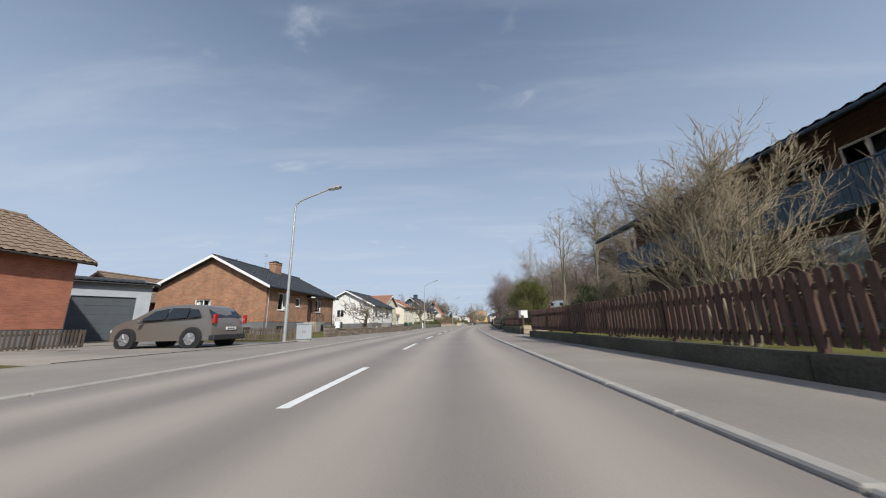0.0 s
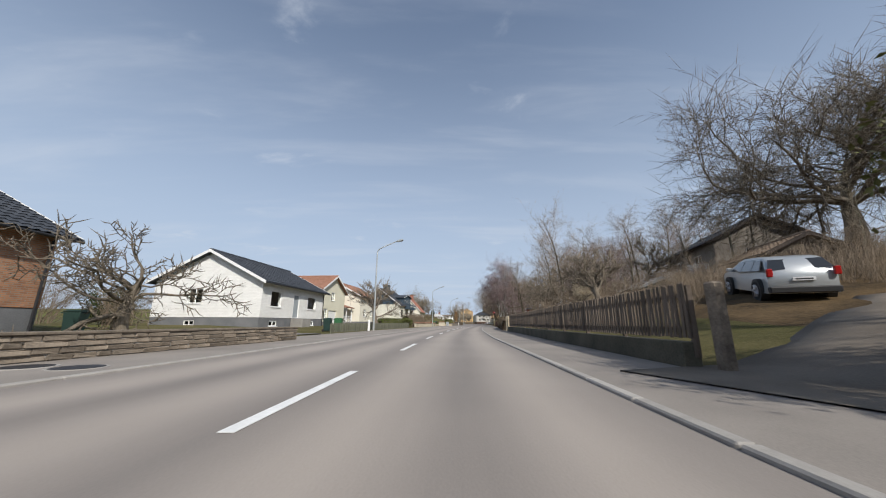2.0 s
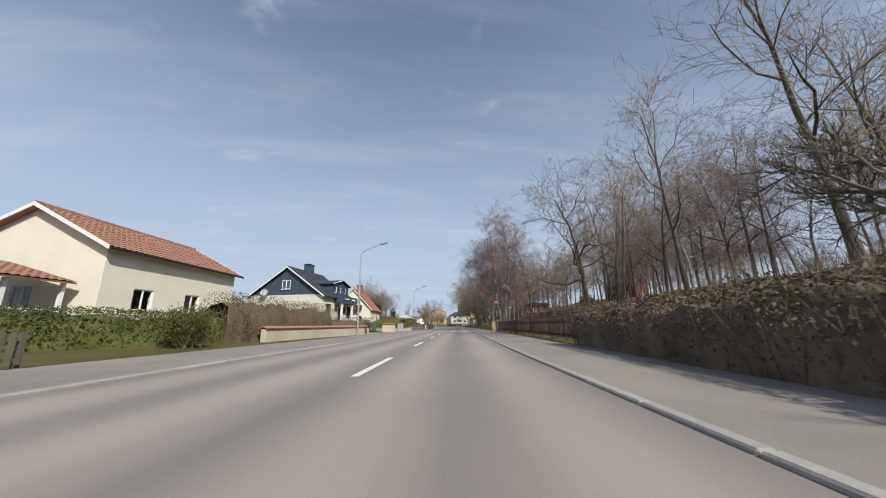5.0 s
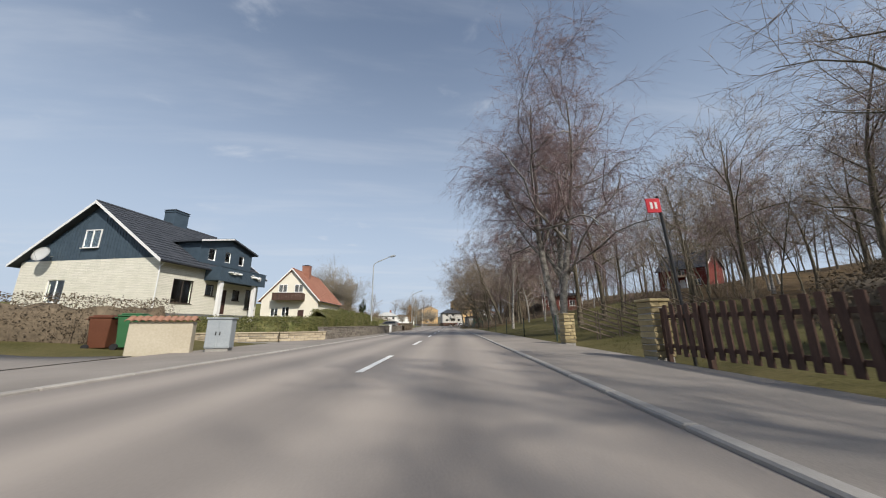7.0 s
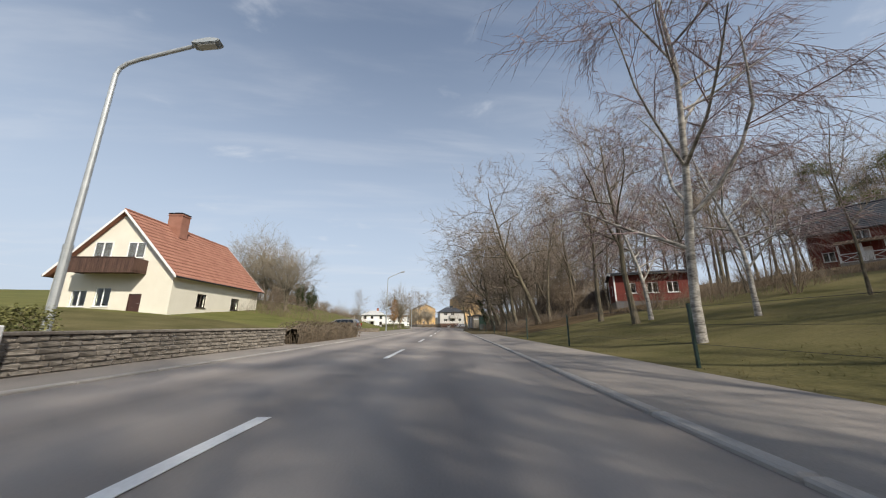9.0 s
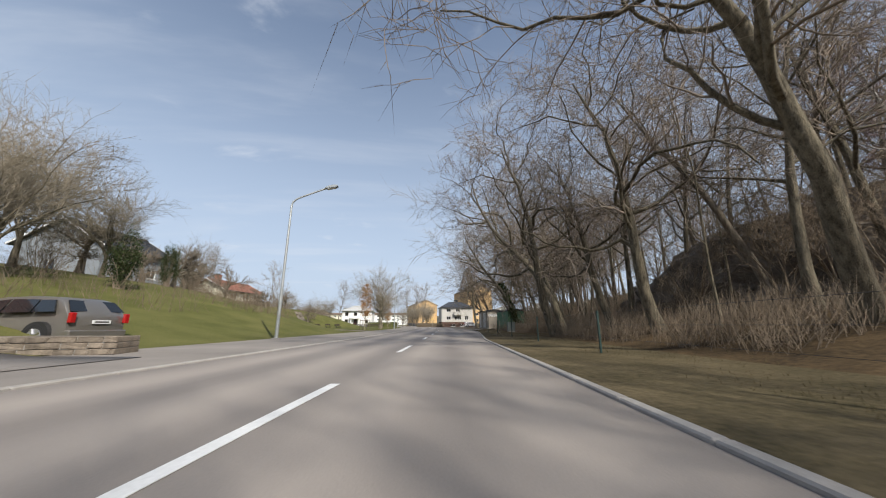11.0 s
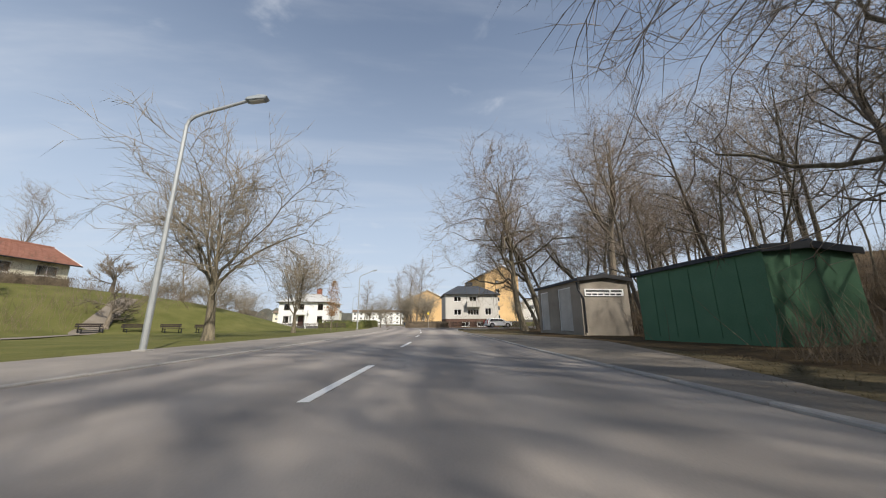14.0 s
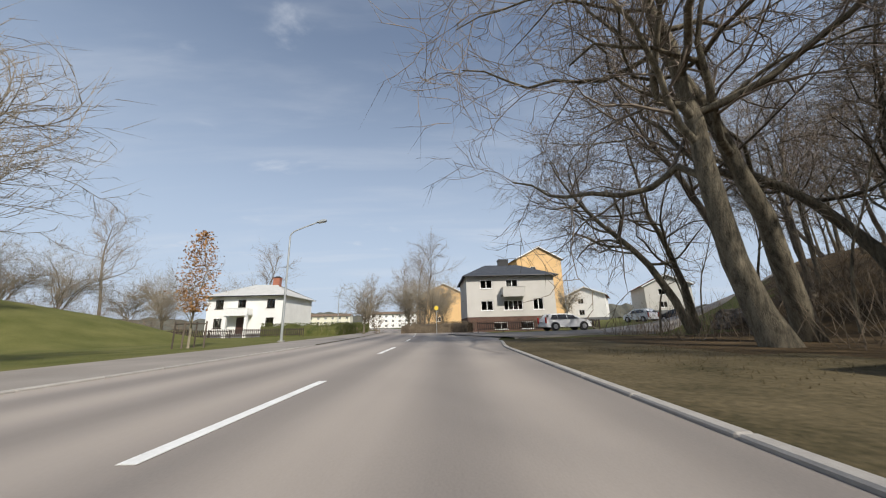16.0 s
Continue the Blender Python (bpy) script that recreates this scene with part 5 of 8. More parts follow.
def car(label, m, paint, profile, L, W, wheels, glass, r=0.34, group="parked cars", tail=(0.62, 1.15), roof_rails=False):
    """A parked car: nose at +x. profile: the body's outline (x, z) from the rear sill over the roof to the nose; glass: (x, z) outlines of the side windows."""
    e = empty("car", m, label, "car", group)
    b = bmesh.new()
    secs = []
    zmax = max(z for _, z in profile)
    belt = 0.95
    for k, t in enumerate((-1, -0.97, -0.8, -0.4, 0, 0.4, 0.8, 0.97, 1)):
        row = []
        for x, z in profile:
            tumble = 1.0 if z < belt else 1 - 0.27 * (z - belt) / (zmax - belt)
            endt = 1.0 - 0.1 * max(0, (abs(x - L / 2) - L * 0.36) / (L * 0.14)) ** 2
            drop = 0.02 if abs(t) > 0.9 and z > belt else 0.0
            xx = x
            if x < 0.1 * L:
                xx = x + 0.10 * abs(t) ** 3
            if x > 0.9 * L:
                xx = x - 0.22 * abs(t) ** 3
            row.append(b.verts.new((xx, t * W / 2 * tumble * endt, z - drop - (0.03 if abs(t) == 1 and z > 1.2 else 0))))
        secs.append(row)
    n = len(profile)
    for a, c in zip(secs, secs[1:]):
        for i in range(n):
            b.faces.new((a[i], a[(i + 1) % n], c[(i + 1) % n], c[i]))
    b.faces.new(secs[0][::-1]); b.faces.new(secs[-1])
    body = part("body", b, paint, e, smooth=False)
    body.data.shade_smooth()
    mod = body.modifiers.new("edges", "EDGE_SPLIT")
    mod.split_angle = radians(38)
    for s in (-1, 1):
        for out in glass["side"]:
            b = bmesh.new()
            def sidey(z):
                return s * (W / 2 * (1 - 0.27 * max(0, z - belt) / (zmax - belt)) + 0.004)
            a = [b.verts.new((x, sidey(z), z)) for x, z in out]
            c = [b.verts.new((x, sidey(z) - s * 0.03, z)) for x, z in out]
            b.faces.new(a); b.faces.new(c[::-1])
            for i in range(len(a)):
                b.faces.new((a[i], c[i], c[(i + 1) % len(a)], a[(i + 1) % len(a)]))
            part("side_window", b, CAR_GLASS, e)
        for x in wheels:
            wheel(e, x, s * (W / 2 - 0.1), r)
            b = cyl(bmesh.new(), r + 0.06, (x, s * (W / 2 - 0.22), r), (x, s * (W / 2 + 0.002), r), 24)
            part("wheel_arch", b, TRIM_BLACK, e)
        b = boxed(-0.02, 0.09, s * (W / 2 - 0.2), s * (W / 2 - 0.05), tail[0], tail[1], 0.02)
        part("tail_light", b, TAIL, e)
        b = boxed(L - 0.5, L - 0.14, s * (W / 2 - 0.42), s * (W / 2 - 0.12), 0.62, 0.76, 0.03)
        part("headlight", b, plain("headlight_lens", (0.6, 0.62, 0.64), 0.1), e)
        b = boxed(glass["mirror"] - 0.08, glass["mirror"] + 0.05, s * (W / 2 - 0.02), s * (W / 2 + 0.16), 0.98, 1.12, 0.03)
        part("mirror", b, paint, e)
        if roof_rails:
            b = cyl(bmesh.new(), 0.018, (L * 0.12, s * W * 0.36, zmax + 0.03), (L * 0.55, s * W * 0.36, zmax + 0.03), 8)
            part("roof_rail", b, METAL_GALV, e)
    for key in ("rear", "front"):
        (x0, z0), (x1, z1) = glass[key]
        b = bmesh.new()
        dx = -0.012 if key == "rear" else 0.012
        w0, w1 = W * 0.43, W * 0.36
        q = [(x0 + dx, -w0, z0), (x0 + dx, w0, z0), (x1 + dx, w1, z1), (x1 + dx, -w1, z1)]
        a = [b.verts.new(p) for p in q]
        c = [b.verts.new((p[0] - dx * 2, p[1], p[2])) for p in q]
        b.faces.new(a); b.faces.new(c[::-1])
        for i in range(4):
            b.faces.new((a[i], c[i], c[(i + 1) % 4], a[(i + 1) % 4]))
        part(key + "_window", b, CAR_GLASS, e)
    part("rear_bumper", boxed(-0.03, 0.2, -W / 2 + 0.08, W / 2 - 0.08, 0.3, 0.5, 0.03), TRIM_BLACK if tail[0] > 0.75 else paint, e)
    pl = part("number_plate", boxed(-0.035, 0.0, -0.26, 0.26, 0.68, 0.79, 0.004), PLATE, e)
    part("plate_bar", boxed(-0.038, -0.034, -0.2, 0.2, 0.715, 0.755), INK, pl)
    return e


WAGON = [(0.06, 0.28), (0.0, 0.45), (0.02, 0.85), (0.1, 1.02), (0.42, 1.38), (0.75, 1.45), (1.5, 1.48), (2.3, 1.45), (2.75, 1.36), (3.35, 1.0), (3.6, 0.95), (4.2, 0.86), (4.5, 0.72), (4.6, 0.5), (4.55, 0.28)]
WAGON_GLASS = {"side": [[(0.5, 1.02), (1.15, 1.0), (1.15, 1.36), (0.72, 1.36)], [(1.2, 1.0), (2.05, 0.98), (2.0, 1.38), (1.2, 1.37)], [(2.1, 0.98), (3.1, 0.96), (2.62, 1.3), (2.06, 1.37)]],
               "rear": [(0.14, 1.04), (0.42, 1.36)], "front": [(3.3, 1.02), (2.77, 1.34)], "mirror": 3.0}
SUV = [(0.06, 0.3), (0.0, 0.5), (0.03, 0.95), (0.12, 1.12), (0.5, 1.56), (0.85, 1.66), (1.6, 1.7), (2.4, 1.66), (2.85, 1.54), (3.45, 1.16), (3.75, 1.1), (4.25, 0.98), (4.5, 0.85), (4.62, 0.6), (4.58, 0.3)]
SUV_GLASS = {"side": [[(0.62, 1.2), (1.15, 1.16), (1.15, 1.5), (0.85, 1.48)], [(1.2, 1.16), (2.05, 1.12), (2.0, 1.55), (1.2, 1.54)], [(2.1, 1.12), (3.15, 1.08), (2.65, 1.45), (2.06, 1.54)]],
             "rear": [(0.16, 1.16), (0.5, 1.52)], "front": [(3.4, 1.18), (2.88, 1.5)], "mirror": 3.05}


def bin_on_wheels(x, y, turn, mat, label, s=1.0, z=0.05):
    e = empty("wheelie_bin", Matrix.Translation((x, y, z)) @ Matrix.Rotation(radians(turn), 4, "Z") @ Matrix.Diagonal((s, s, s, 1)), label, "bin", "bins")
    b = boxed(-0.24, 0.24, -0.28, 0.28, 0.06, 0.92)
    for v in b.verts:
        if v.co.z < 0.5:
            v.co.x *= 0.8; v.co.y *= 0.78
    bmesh.ops.bevel(b, geom=b.edges[:], offset=0.02, segments=1, affect="EDGES")
    part("body", b, mat, e)
    b = boxed(-0.26, 0.26, -0.31, 0.3, 0.925, 0.98, 0.02)
    box(b, -0.2, 0.2, -0.25, 0.25, 0.975, 1.02, 0.02)
    part("lid", b, mat, e)
    b = cyl(bmesh.new(), 0.02, (-0.22, 0.34, 0.9), (0.22, 0.34, 0.9), 8)
    part("handle", b, mat, e)
    for s2 in (-1, 1):
        part("wheel", cyl(bmesh.new(), 0.09, (s2 * 0.2, 0.24, 0.09), (s2 * 0.25, 0.24, 0.09), 14), TYRE, e)


# ---- kerbs ----
def kerb(name, label, y0, y1, d, z, h=0.13, w=0.13, l=1.2):
    k = empty(name, Matrix.Identity(4), label, "kerb", kind="structure")
    b = boxed(-w / 2, w / 2, 0.006, l - 0.006, -0.15, h, 0.015)
    me = bpy.data.meshes.new("kerb_stone")
    b.to_mesh(me); b.free()
    me.materials.append(GRANITE)
    y = y0
    while y < y1:
        o = new("kerb_stone", me)
        o.parent = k
        x0, x1 = xp(y) + d(y), xp(y + l) + d(y + l)
        o.matrix_world = Matrix.Translation((x0, y, z)) @ Matrix.Rotation(-math.atan2(x1 - x0, l), 4, "Z")
        y += l * math.cos(math.atan2(x1 - x0, l))
    return k


kerb("kerb_right", "raised grey granite kerb along the road", -8, 236, KERB_R, 0.0, 0.038)
kerb("kerb_left", "low grey granite kerb along the road", -8, 236, KERB_L, 0.0, 0.035)

# ---- left side ----
for lx, ly in ((-8.25, 15.9), (-5.15, 57.9), (-0.45, 95.7), (4.75, 131.0), (10.2, 169.6), (14.75, 206.3), (14.3, 243.0), (6.0, 283.0)):
    street_lamp(lx, ly, 8 - heading(ly), 0.97 if ly < 20 or 90 < ly < 100 else 1.0)

# red-brick house with its garage, and the red house behind
house("brick_house", "red-brick bungalow with a grey-brown tiled roof", (-20.2, 2.0, 0), H(10) - 4, 13.6, 9.5, 0.9, 4.4, 7.0, BRICK_RED, TILE_BROWN,
      [("street", 9.0, 11.0, 1.75, 3.4, "win", (None, 1))], barge=WOOD_DARK)
house("garage", "grey-painted garage with a dark sectional door", (-24.7, 19.7, 0), 58, 4.3, 7.0, -0.85, 4.0, 4.5, surface("grey_board", (0.33, 0.36, 0.4), (0.42, 0.45, 0.49), 2, 0.7, 0.2, 30), TILE_DARK,
      [("street", 0.35, 3.5, 0.0, 3.05, "gd", (GARAGE_GREY,))], over=0.3)
house("red_house", "dark red house with a brown tiled roof behind the garage", (-34, 33.5, 0.4), H(10) - 3, 14, 9, 0.7, 3.6, 6.6, WOOD_RED, TILE_BROWN,
      [("street", 3, 4.4, 1.6, 2.8, "win"), ("near", 5, 6.4, 1.6, 2.8, "win"), ("street", 8, 9.4, 1.6, 2.8, "win")], barge=WOOD_DARK)
fence("low weathered picket fence beside the driveway", [(-16.5, 8.0), (-16.8, 14.6)], 0.0, 0.85, WOOD_WEATHERED, slat=(0.085, 0.022), gap=0.16, seed=3)
fence("low weathered picket fence in front of the brick house", [(-16.2, 20.2), (-10.6, 18.6), (-8.9, 18.4)], 0.0, 0.75, WOOD_WEATHERED, slat=(0.085, 0.022), gap=0.17, seed=4)
car("taupe metallic sport utility vehicle parked nose-in on the driveway", Matrix.Translation((-9.1, 13.2, 0.02)) @ Matrix.Rotation(radians(176), 4, "Z"), CAR_TAUPE, SUV, 4.62, 1.89, (0.88, 3.65), SUV_GLASS, 0.37, tail=(0.92, 1.28))

bh = house("brick_house", "orange-brick bungalow with a black tiled roof and white bargeboards", (-16.1, 27.4, 0.0), H(34) + 2, 14.5, 10.0, 1.25, 4.4, 7.0, BRICK, TILE_DARK,
           [("near", 3.6, 5.1, 2.0, 3.25, "win", (None, 1, 1)), ("near", 2.2, 4.6, 0.1, 0.85, "win", (WOOD_DARK, 0, 0, False)), ("near", 8.0, 8.9, 0.3, 0.8, "win", (WOOD_DARK, 0, 0, False)), ("street", 1.9, 3.7, 2.3, 3.85, "win", (None, 1, 1)), ("street", 5.1, 6.0, 2.75, 3.6, "win", (None, 0)), ("street", 9.6, 11.0, 2.35, 3.7, "win", (None, 1, 1)),
            ("street", 7.7, 8.7, 1.3, 3.65, "door"), ("street", 2.0, 3.5, 0.3, 0.85, "win", (WOOD_DARK, 0, 0, False))], over=0.5)
chimney(bh, 8.6, 4.6, 5.6, 8.0, 1.25, 0.75, BRICK)
downpipe(bh, 0.25, -0.08, 0.1, 4.35, METAL_GALV)
downpipe(bh, 14.3, -0.08, 0.1, 4.35, METAL_BLACK)


def antenna(parent, x, y, z):
    b = cyl(bmesh.new(), 0.018, (x, y, z), (x, y, z + 2.3), 6)
    for k, l in ((2.2, 0.5), (2.0, 0.35), (1.2, 0.45)):
        cyl(b, 0.008, (x - l / 2, y, z + k), (x + l / 2, y, z + k), 5)
        for s in range(4):
            cyl(b, 0.006, (x - l / 2 + l * s / 3, y - 0.16, z + k), (x - l / 2 + l * s / 3, y + 0.16, z + k), 5)
    part("antenna", b, METAL_GALV, parent)


antenna(bh, 7.6, 5.2, 6.6)
part("vent_pipe", cyl(bmesh.new(), 0.06, (2.6, 5.0, 6.4), (2.6, 5.0, 7.3), 8), METAL_BLACK, bh)


def entrance_steps(parent):
    """Concrete stair along the wall up to the front door, with a landing and iron rails."""
    b = boxed(7.2, 9.2, -1.3, -0.03, -0.2, 1.25, 0.01)
    part("landing", b, CONCRETE, parent)
    for k in range(6):
        part("step", boxed(5.4 + 0.3 * k, 7.19, -1.25, -0.05, -0.2 if k == 0 else 0.2 * k, 0.2 * (k + 1), 0.01), STONE_TAN, parent)
    part("cellar_door", boxed(8.3, 9.0, -1.34, -1.305, 0.0, 0.95), METAL_BLACK, parent)
    b = bmesh.new()
    for x, z in ((5.5, 0.2), (6.4, 0.7), (7.25, 1.2), (9.15, 1.2)):
        cyl(b, 0.015, (x, -1.22, z), (x, -1.22, z + 0.9), 6)
    cyl(b, 0.018, (5.5, -1.22, 1.1), (7.25, -1.22, 2.1), 6)
    cyl(b, 0.018, (7.25, -1.22, 2.1), (9.15, -1.22, 2.1), 6)
    cyl(b, 0.018, (9.15, -1.22, 2.1), (9.15, -0.1, 2.1), 6)
    for i in range(9):
        cyl(b, 0.009, (7.4 + 0.2 * i, -1.22, 1.2), (7.4 + 0.2 * i, -1.22, 2.1), 5)
        if i < 6:
            cyl(b, 0.009, (9.15, -0.2 - 0.18 * i, 1.2), (9.15, -0.2 - 0.18 * i, 2.1), 5)
    part("railing", b, METAL_BLACK, parent, "black iron railing")
    part("door_canopy", boxed(7.2, 9.4, -0.9, -0.02, 3.86, 3.94, 0.01), METAL_BLACK, parent)
    part("wall_lamp", boxed(7.1, 7.4, -0.95, -0.6, 3.74, 3.86, 0.02), WOOD_WHITE, parent)


entrance_steps(bh)
stone_wall("low brown coursed stone wall along the pavement", [(-8.5, 23.0), (-6.9, 33.0), (-5.5, 42.3)], 0.04, 4, 0.115, 0.34, STONE, 5, cap=True)
stone_wall("squat brown stone gate pillar at the driveway", [(-8.7, 22.3), (-8.55, 22.95)], 0.04, 6, 0.115, 0.5, STONE, 6, cap=True)


def mailbox(x, y, z, turn, mat, label, s=1.0):
    e = empty("mailbox", Matrix.Translation((x, y, z)) @ Matrix.Rotation(radians(turn), 4, "Z") @ Matrix.Diagonal((s, s, s, 1)), label, "mailbox", "mailboxes")
    n = 8
    out = [(-0.22, 0), (0.22, 0)] + [(0.22 * math.cos(math.pi * i / n), 0.34 + 0.12 * math.sin(math.pi * i / n)) for i in range(n + 1)]
    part("body", prism(bmesh.new(), out, 0.32, Matrix.Translation((0, -0.16, 0))), mat, e)
    part("flap", boxed(-0.18, 0.18, -0.175, -0.16, 0.25, 0.32, 0.004), mat, e)
    part("bracket", boxed(-0.05, 0.05, -0.05, 0.05, -0.25, 0.0), METAL_BLACK, e)


mailbox(-8.35, 23.4, 0.6, 100, SIGN_WHITE, "white rounded mailbox above the stone wall")


def cabinet(x, y, turn, w, d, h, label, mat=METAL_BOX, name="utility_cabinet"):
    e = empty(name, Matrix.Translation((x, y, 0.04)) @ Matrix.Rotation(radians(turn), 4, "Z"), label, "utility box", "utility boxes")
    part("body", boxed(-w / 2, w / 2, -d / 2, d / 2, 0.08, h, 0.012), mat, e)
    part("top", boxed(-w / 2 - 0.03, w / 2 + 0.03, -d / 2 - 0.03, d / 2 + 0.03, h, h + 0.05, 0.015), mat, e)
    part("foot", boxed(-w / 2 + 0.03, w / 2 - 0.03, -d / 2 + 0.03, d / 2 - 0.03, -0.15, 0.08), CONCRETE, e)
    for s in (-1, 1):
        dr = part("door", boxed(s * w / 4 - w / 4 + 0.012, s * w / 4 + w / 4 - 0.012, -d / 2 - 0.012, -d / 2, 0.12, h - 0.04, 0.004), mat, e)
        part("handle", boxed(s * 0.05 - 0.012, s * 0.05 + 0.012, -d / 2 - 0.03, -d / 2 - 0.013, h * 0.5, h * 0.5 + 0.1), METAL_BLACK, dr)


cabinet(-7.65, 16.7, 20, 0.72, 0.4, 0.82, "pale grey steel utility cabinet beside the lamp post")
tree("pruned", -11.0, 40.6, 1.45, 20, 0)
for k, (x, y, s) in enumerate(((-24, 47, 1.0), (-20, 50.5, 0.9), (-17.0, 46.0, 0.6), (-28, 52, 1.1), (-33, 57, 1.2), (-25, 41, 0.8))):
    tree("thicket", x, y, s * 1.3, 50 * k, k, label="bare garden shrub between the houses")
bush("garden_bush", "dark green conifer bush in the garden", -22.6, 52.0, 0.2, 1.5, 1.5, 1.6, LEAF_IVY, 27, 8000, 0.06)
bin_on_wheels(-14.9, 42.6, 100, PLASTIC_DARK, "dark green wheeled bin by the house corner", 1.1, 0.1)
bush("flower_bush", "low green shrub under the window", -14.4, 38.6, 0.1, 1.0, 0.8, 0.35, LEAF_HEDGE, 7, 3000, 0.05)

wh = house("white_house", "white-painted brick bungalow with a black tiled roof and grey plinth", (-13.6, 54.6, 0.1), H(60) + 1, 11.2, 9.4, 1.0, 4.0, 6.4, BRICK_WHITE, TILE_DARK,
           [("near", 3.0, 4.3, 2.1, 3.3, "win"), ("near", 3.0, 3.9, 0.35, 0.75, "win"), ("street", 1.3, 2.8, 1.9, 3.25, "win", (None, 0)), ("street", 4.9, 5.9, 1.05, 3.2, "door", (METAL_BOX,)), ("street", 7.6, 9.4, 1.9, 3.2, "win", (None, 0)),
            ("street", 1.4, 2.5, 0.3, 0.75, "win"), ("street", 8.2, 9.2, 0.3, 0.75, "win")], over=0.45)
part("entrance_step", boxed(4.6, 6.2, -1.2, -0.03, -0.3, 0.95, 0.02), CONCRETE, wh)
downpipe(wh, 11.0, -0.08, 0.1, 4.0, METAL_BLACK)
fence("weathered green-grey picket fence along the pavement", [(-6.4, 50.2), (-5.6, 57.2)], 0.02, 0.68, WOOD_GREEN, slat=(0.08, 0.022), gap=0.15, seed=8)
fence("weathered green-grey picket fence past the white post", [(-5.5, 57.9), (-4.6, 66.0), (-3.4, 74.0)], 0.02, 0.68, WOOD_GREEN, slat=(0.08, 0.022), gap=0.15, seed=9)
part_post = empty("gate_post", Matrix.Translation((-5.5, 57.5, 0)), "white rounded gate post beside the lamp", "post")
part("shaft", cyl(bmesh.new(), 0.1, (0, 0, -0.1), (0, 0, 0.85), 12), SIGN_WHITE, part_post)
part("cap", cyl(bmesh.new(), 0.12, (0, 0, 0.85), (0, 0, 0.95), 12, 0.06), SIGN_WHITE, part_post)
bin_on_wheels(-7.9, 53.8, 90, PLASTIC_DARK, "dark wheeled bin on the forecourt", 1.0)
bin_on_wheels(-7.2, 54.2, 90, PLASTIC_GREEN, "green wheeled bin on the forecourt", 1.0)

yh = house("yellow_house", "pale yellow two-storey house with an orange tiled roof", (-15.2, 72.5, 0.2), H(75) + 2, 8.2, 10.0, 0.6, 5.1, 7.2, PLASTER_YELLOW, TILE_ORANGE,
           [("street", 3.2, 4.4, 3.6, 4.8, "win"), ("street", 1.0, 2.2, 0.9, 2.4, "win"), ("street", 2.6, 5.4, 0.0, 2.2, "gd", (WOOD_WHITE,)), ("near", 5.5, 6.6, 3.4, 4.6, "win"), ("near", 5.5, 6.6, 1.2, 2.4, "win")], across=True)


def veranda(parent, x0, x1, y0, y1, z0, z1, roofmat):
    """An open white porch with crossed railings and a tiled roof."""
    for x in (x0, (x0 + x1) / 2, x1):
        part("porch_post", boxed(x - 0.08, x + 0.08, y0, y0 + 0.16, z0, z1), WOOD_WHITE, parent)
    for a, c in ((x0, (x0 + x1) / 2), ((x0 + x1) / 2, x1)):
        b = bmesh.new()
        box(b, a, c, y0 + 0.03, y0 + 0.1, z0 + 0.95, z0 + 1.03)
        box(b, a, c, y0 + 0.03, y0 + 0.1, z0 + 0.1, z0 + 0.17)
        n = max(1, int((c - a) / 0.9))
        for i in range(n):
            u, v = a + (c - a) * i / n, a + (c - a) * (i + 1) / n
            cyl(b, 0.03, (u, y0 + 0.06, z0 + 0.15), (v, y0 + 0.06, z0 + 0.97), 4)
            cyl(b, 0.03, (v, y0 + 0.06, z0 + 0.15), (u, y0 + 0.06, z0 + 0.97), 4)
        part("porch_rail", b, WOOD_WHITE, parent)
    part("porch_floor", boxed(x0 - 0.1, x1 + 0.1, y0 - 0.05, y1, z0 - 0.6, z0 + 0.05), CONCRETE, parent)
    b = bmesh.new()
    m = Matrix.Translation((x0 - 0.3, y0 - 0.3, z1)) @ Matrix.Rotation(radians(16), 4, "X")
    box(b, 0, x1 - x0 + 0.6, 0, y1 - y0 + 0.4, -0.03, 0.05, 0, m)
    roof_sheet(b, x1 - x0 + 0.6, y1 - y0 + 0.4, m @ Matrix.Translation((0, 0, 0.08)))
    part("porch_roof", b, roofmat, parent)


veranda(yh, 8.7, 13.4, 0.6, 4.5, 0.5, 2.9, TILE_ORANGE)
tree("apple", -6.4, 66.0, 2.35, 40, 0)
hedge("hedge", "clipped green hedge beyond the picket fence", [(-8.0, 77), (-4.2, 84)], 1.4, 0.1, 1.3, LEAF_HEDGE, 12)
bush("garden_bush", "rounded olive-green garden bush", -4.2, 80.0, 0.0, 1.1, 1.1, 0.75, LEAF_HEDGE, 14, 6000, 0.04)
house("brown_roof_house", "house with an orange tiled roof behind a hedge", (-13.2, 86.5, 0.3), H(88) + 2, 11.2, 9.0, 0.6, 5.1, 7.5, PLASTER_CREAM, TILE_ORANGE,
      [("street", 2, 3.4, 1.5, 2.8, "win"), ("street", 6, 7.4, 1.5, 2.8, "win"), ("near", 4, 5.2, 1.5, 2.8, "win")])
hedge("hedge", "tall brown bare hedge behind the tiled wall", [(-4.7, 82.5), (-3.4, 89.0), (-2.5, 92.8)], 1.8, 0.0, 2.3, LEAF_BROWN, 13, 700, 0.03, BRUSH, 90)


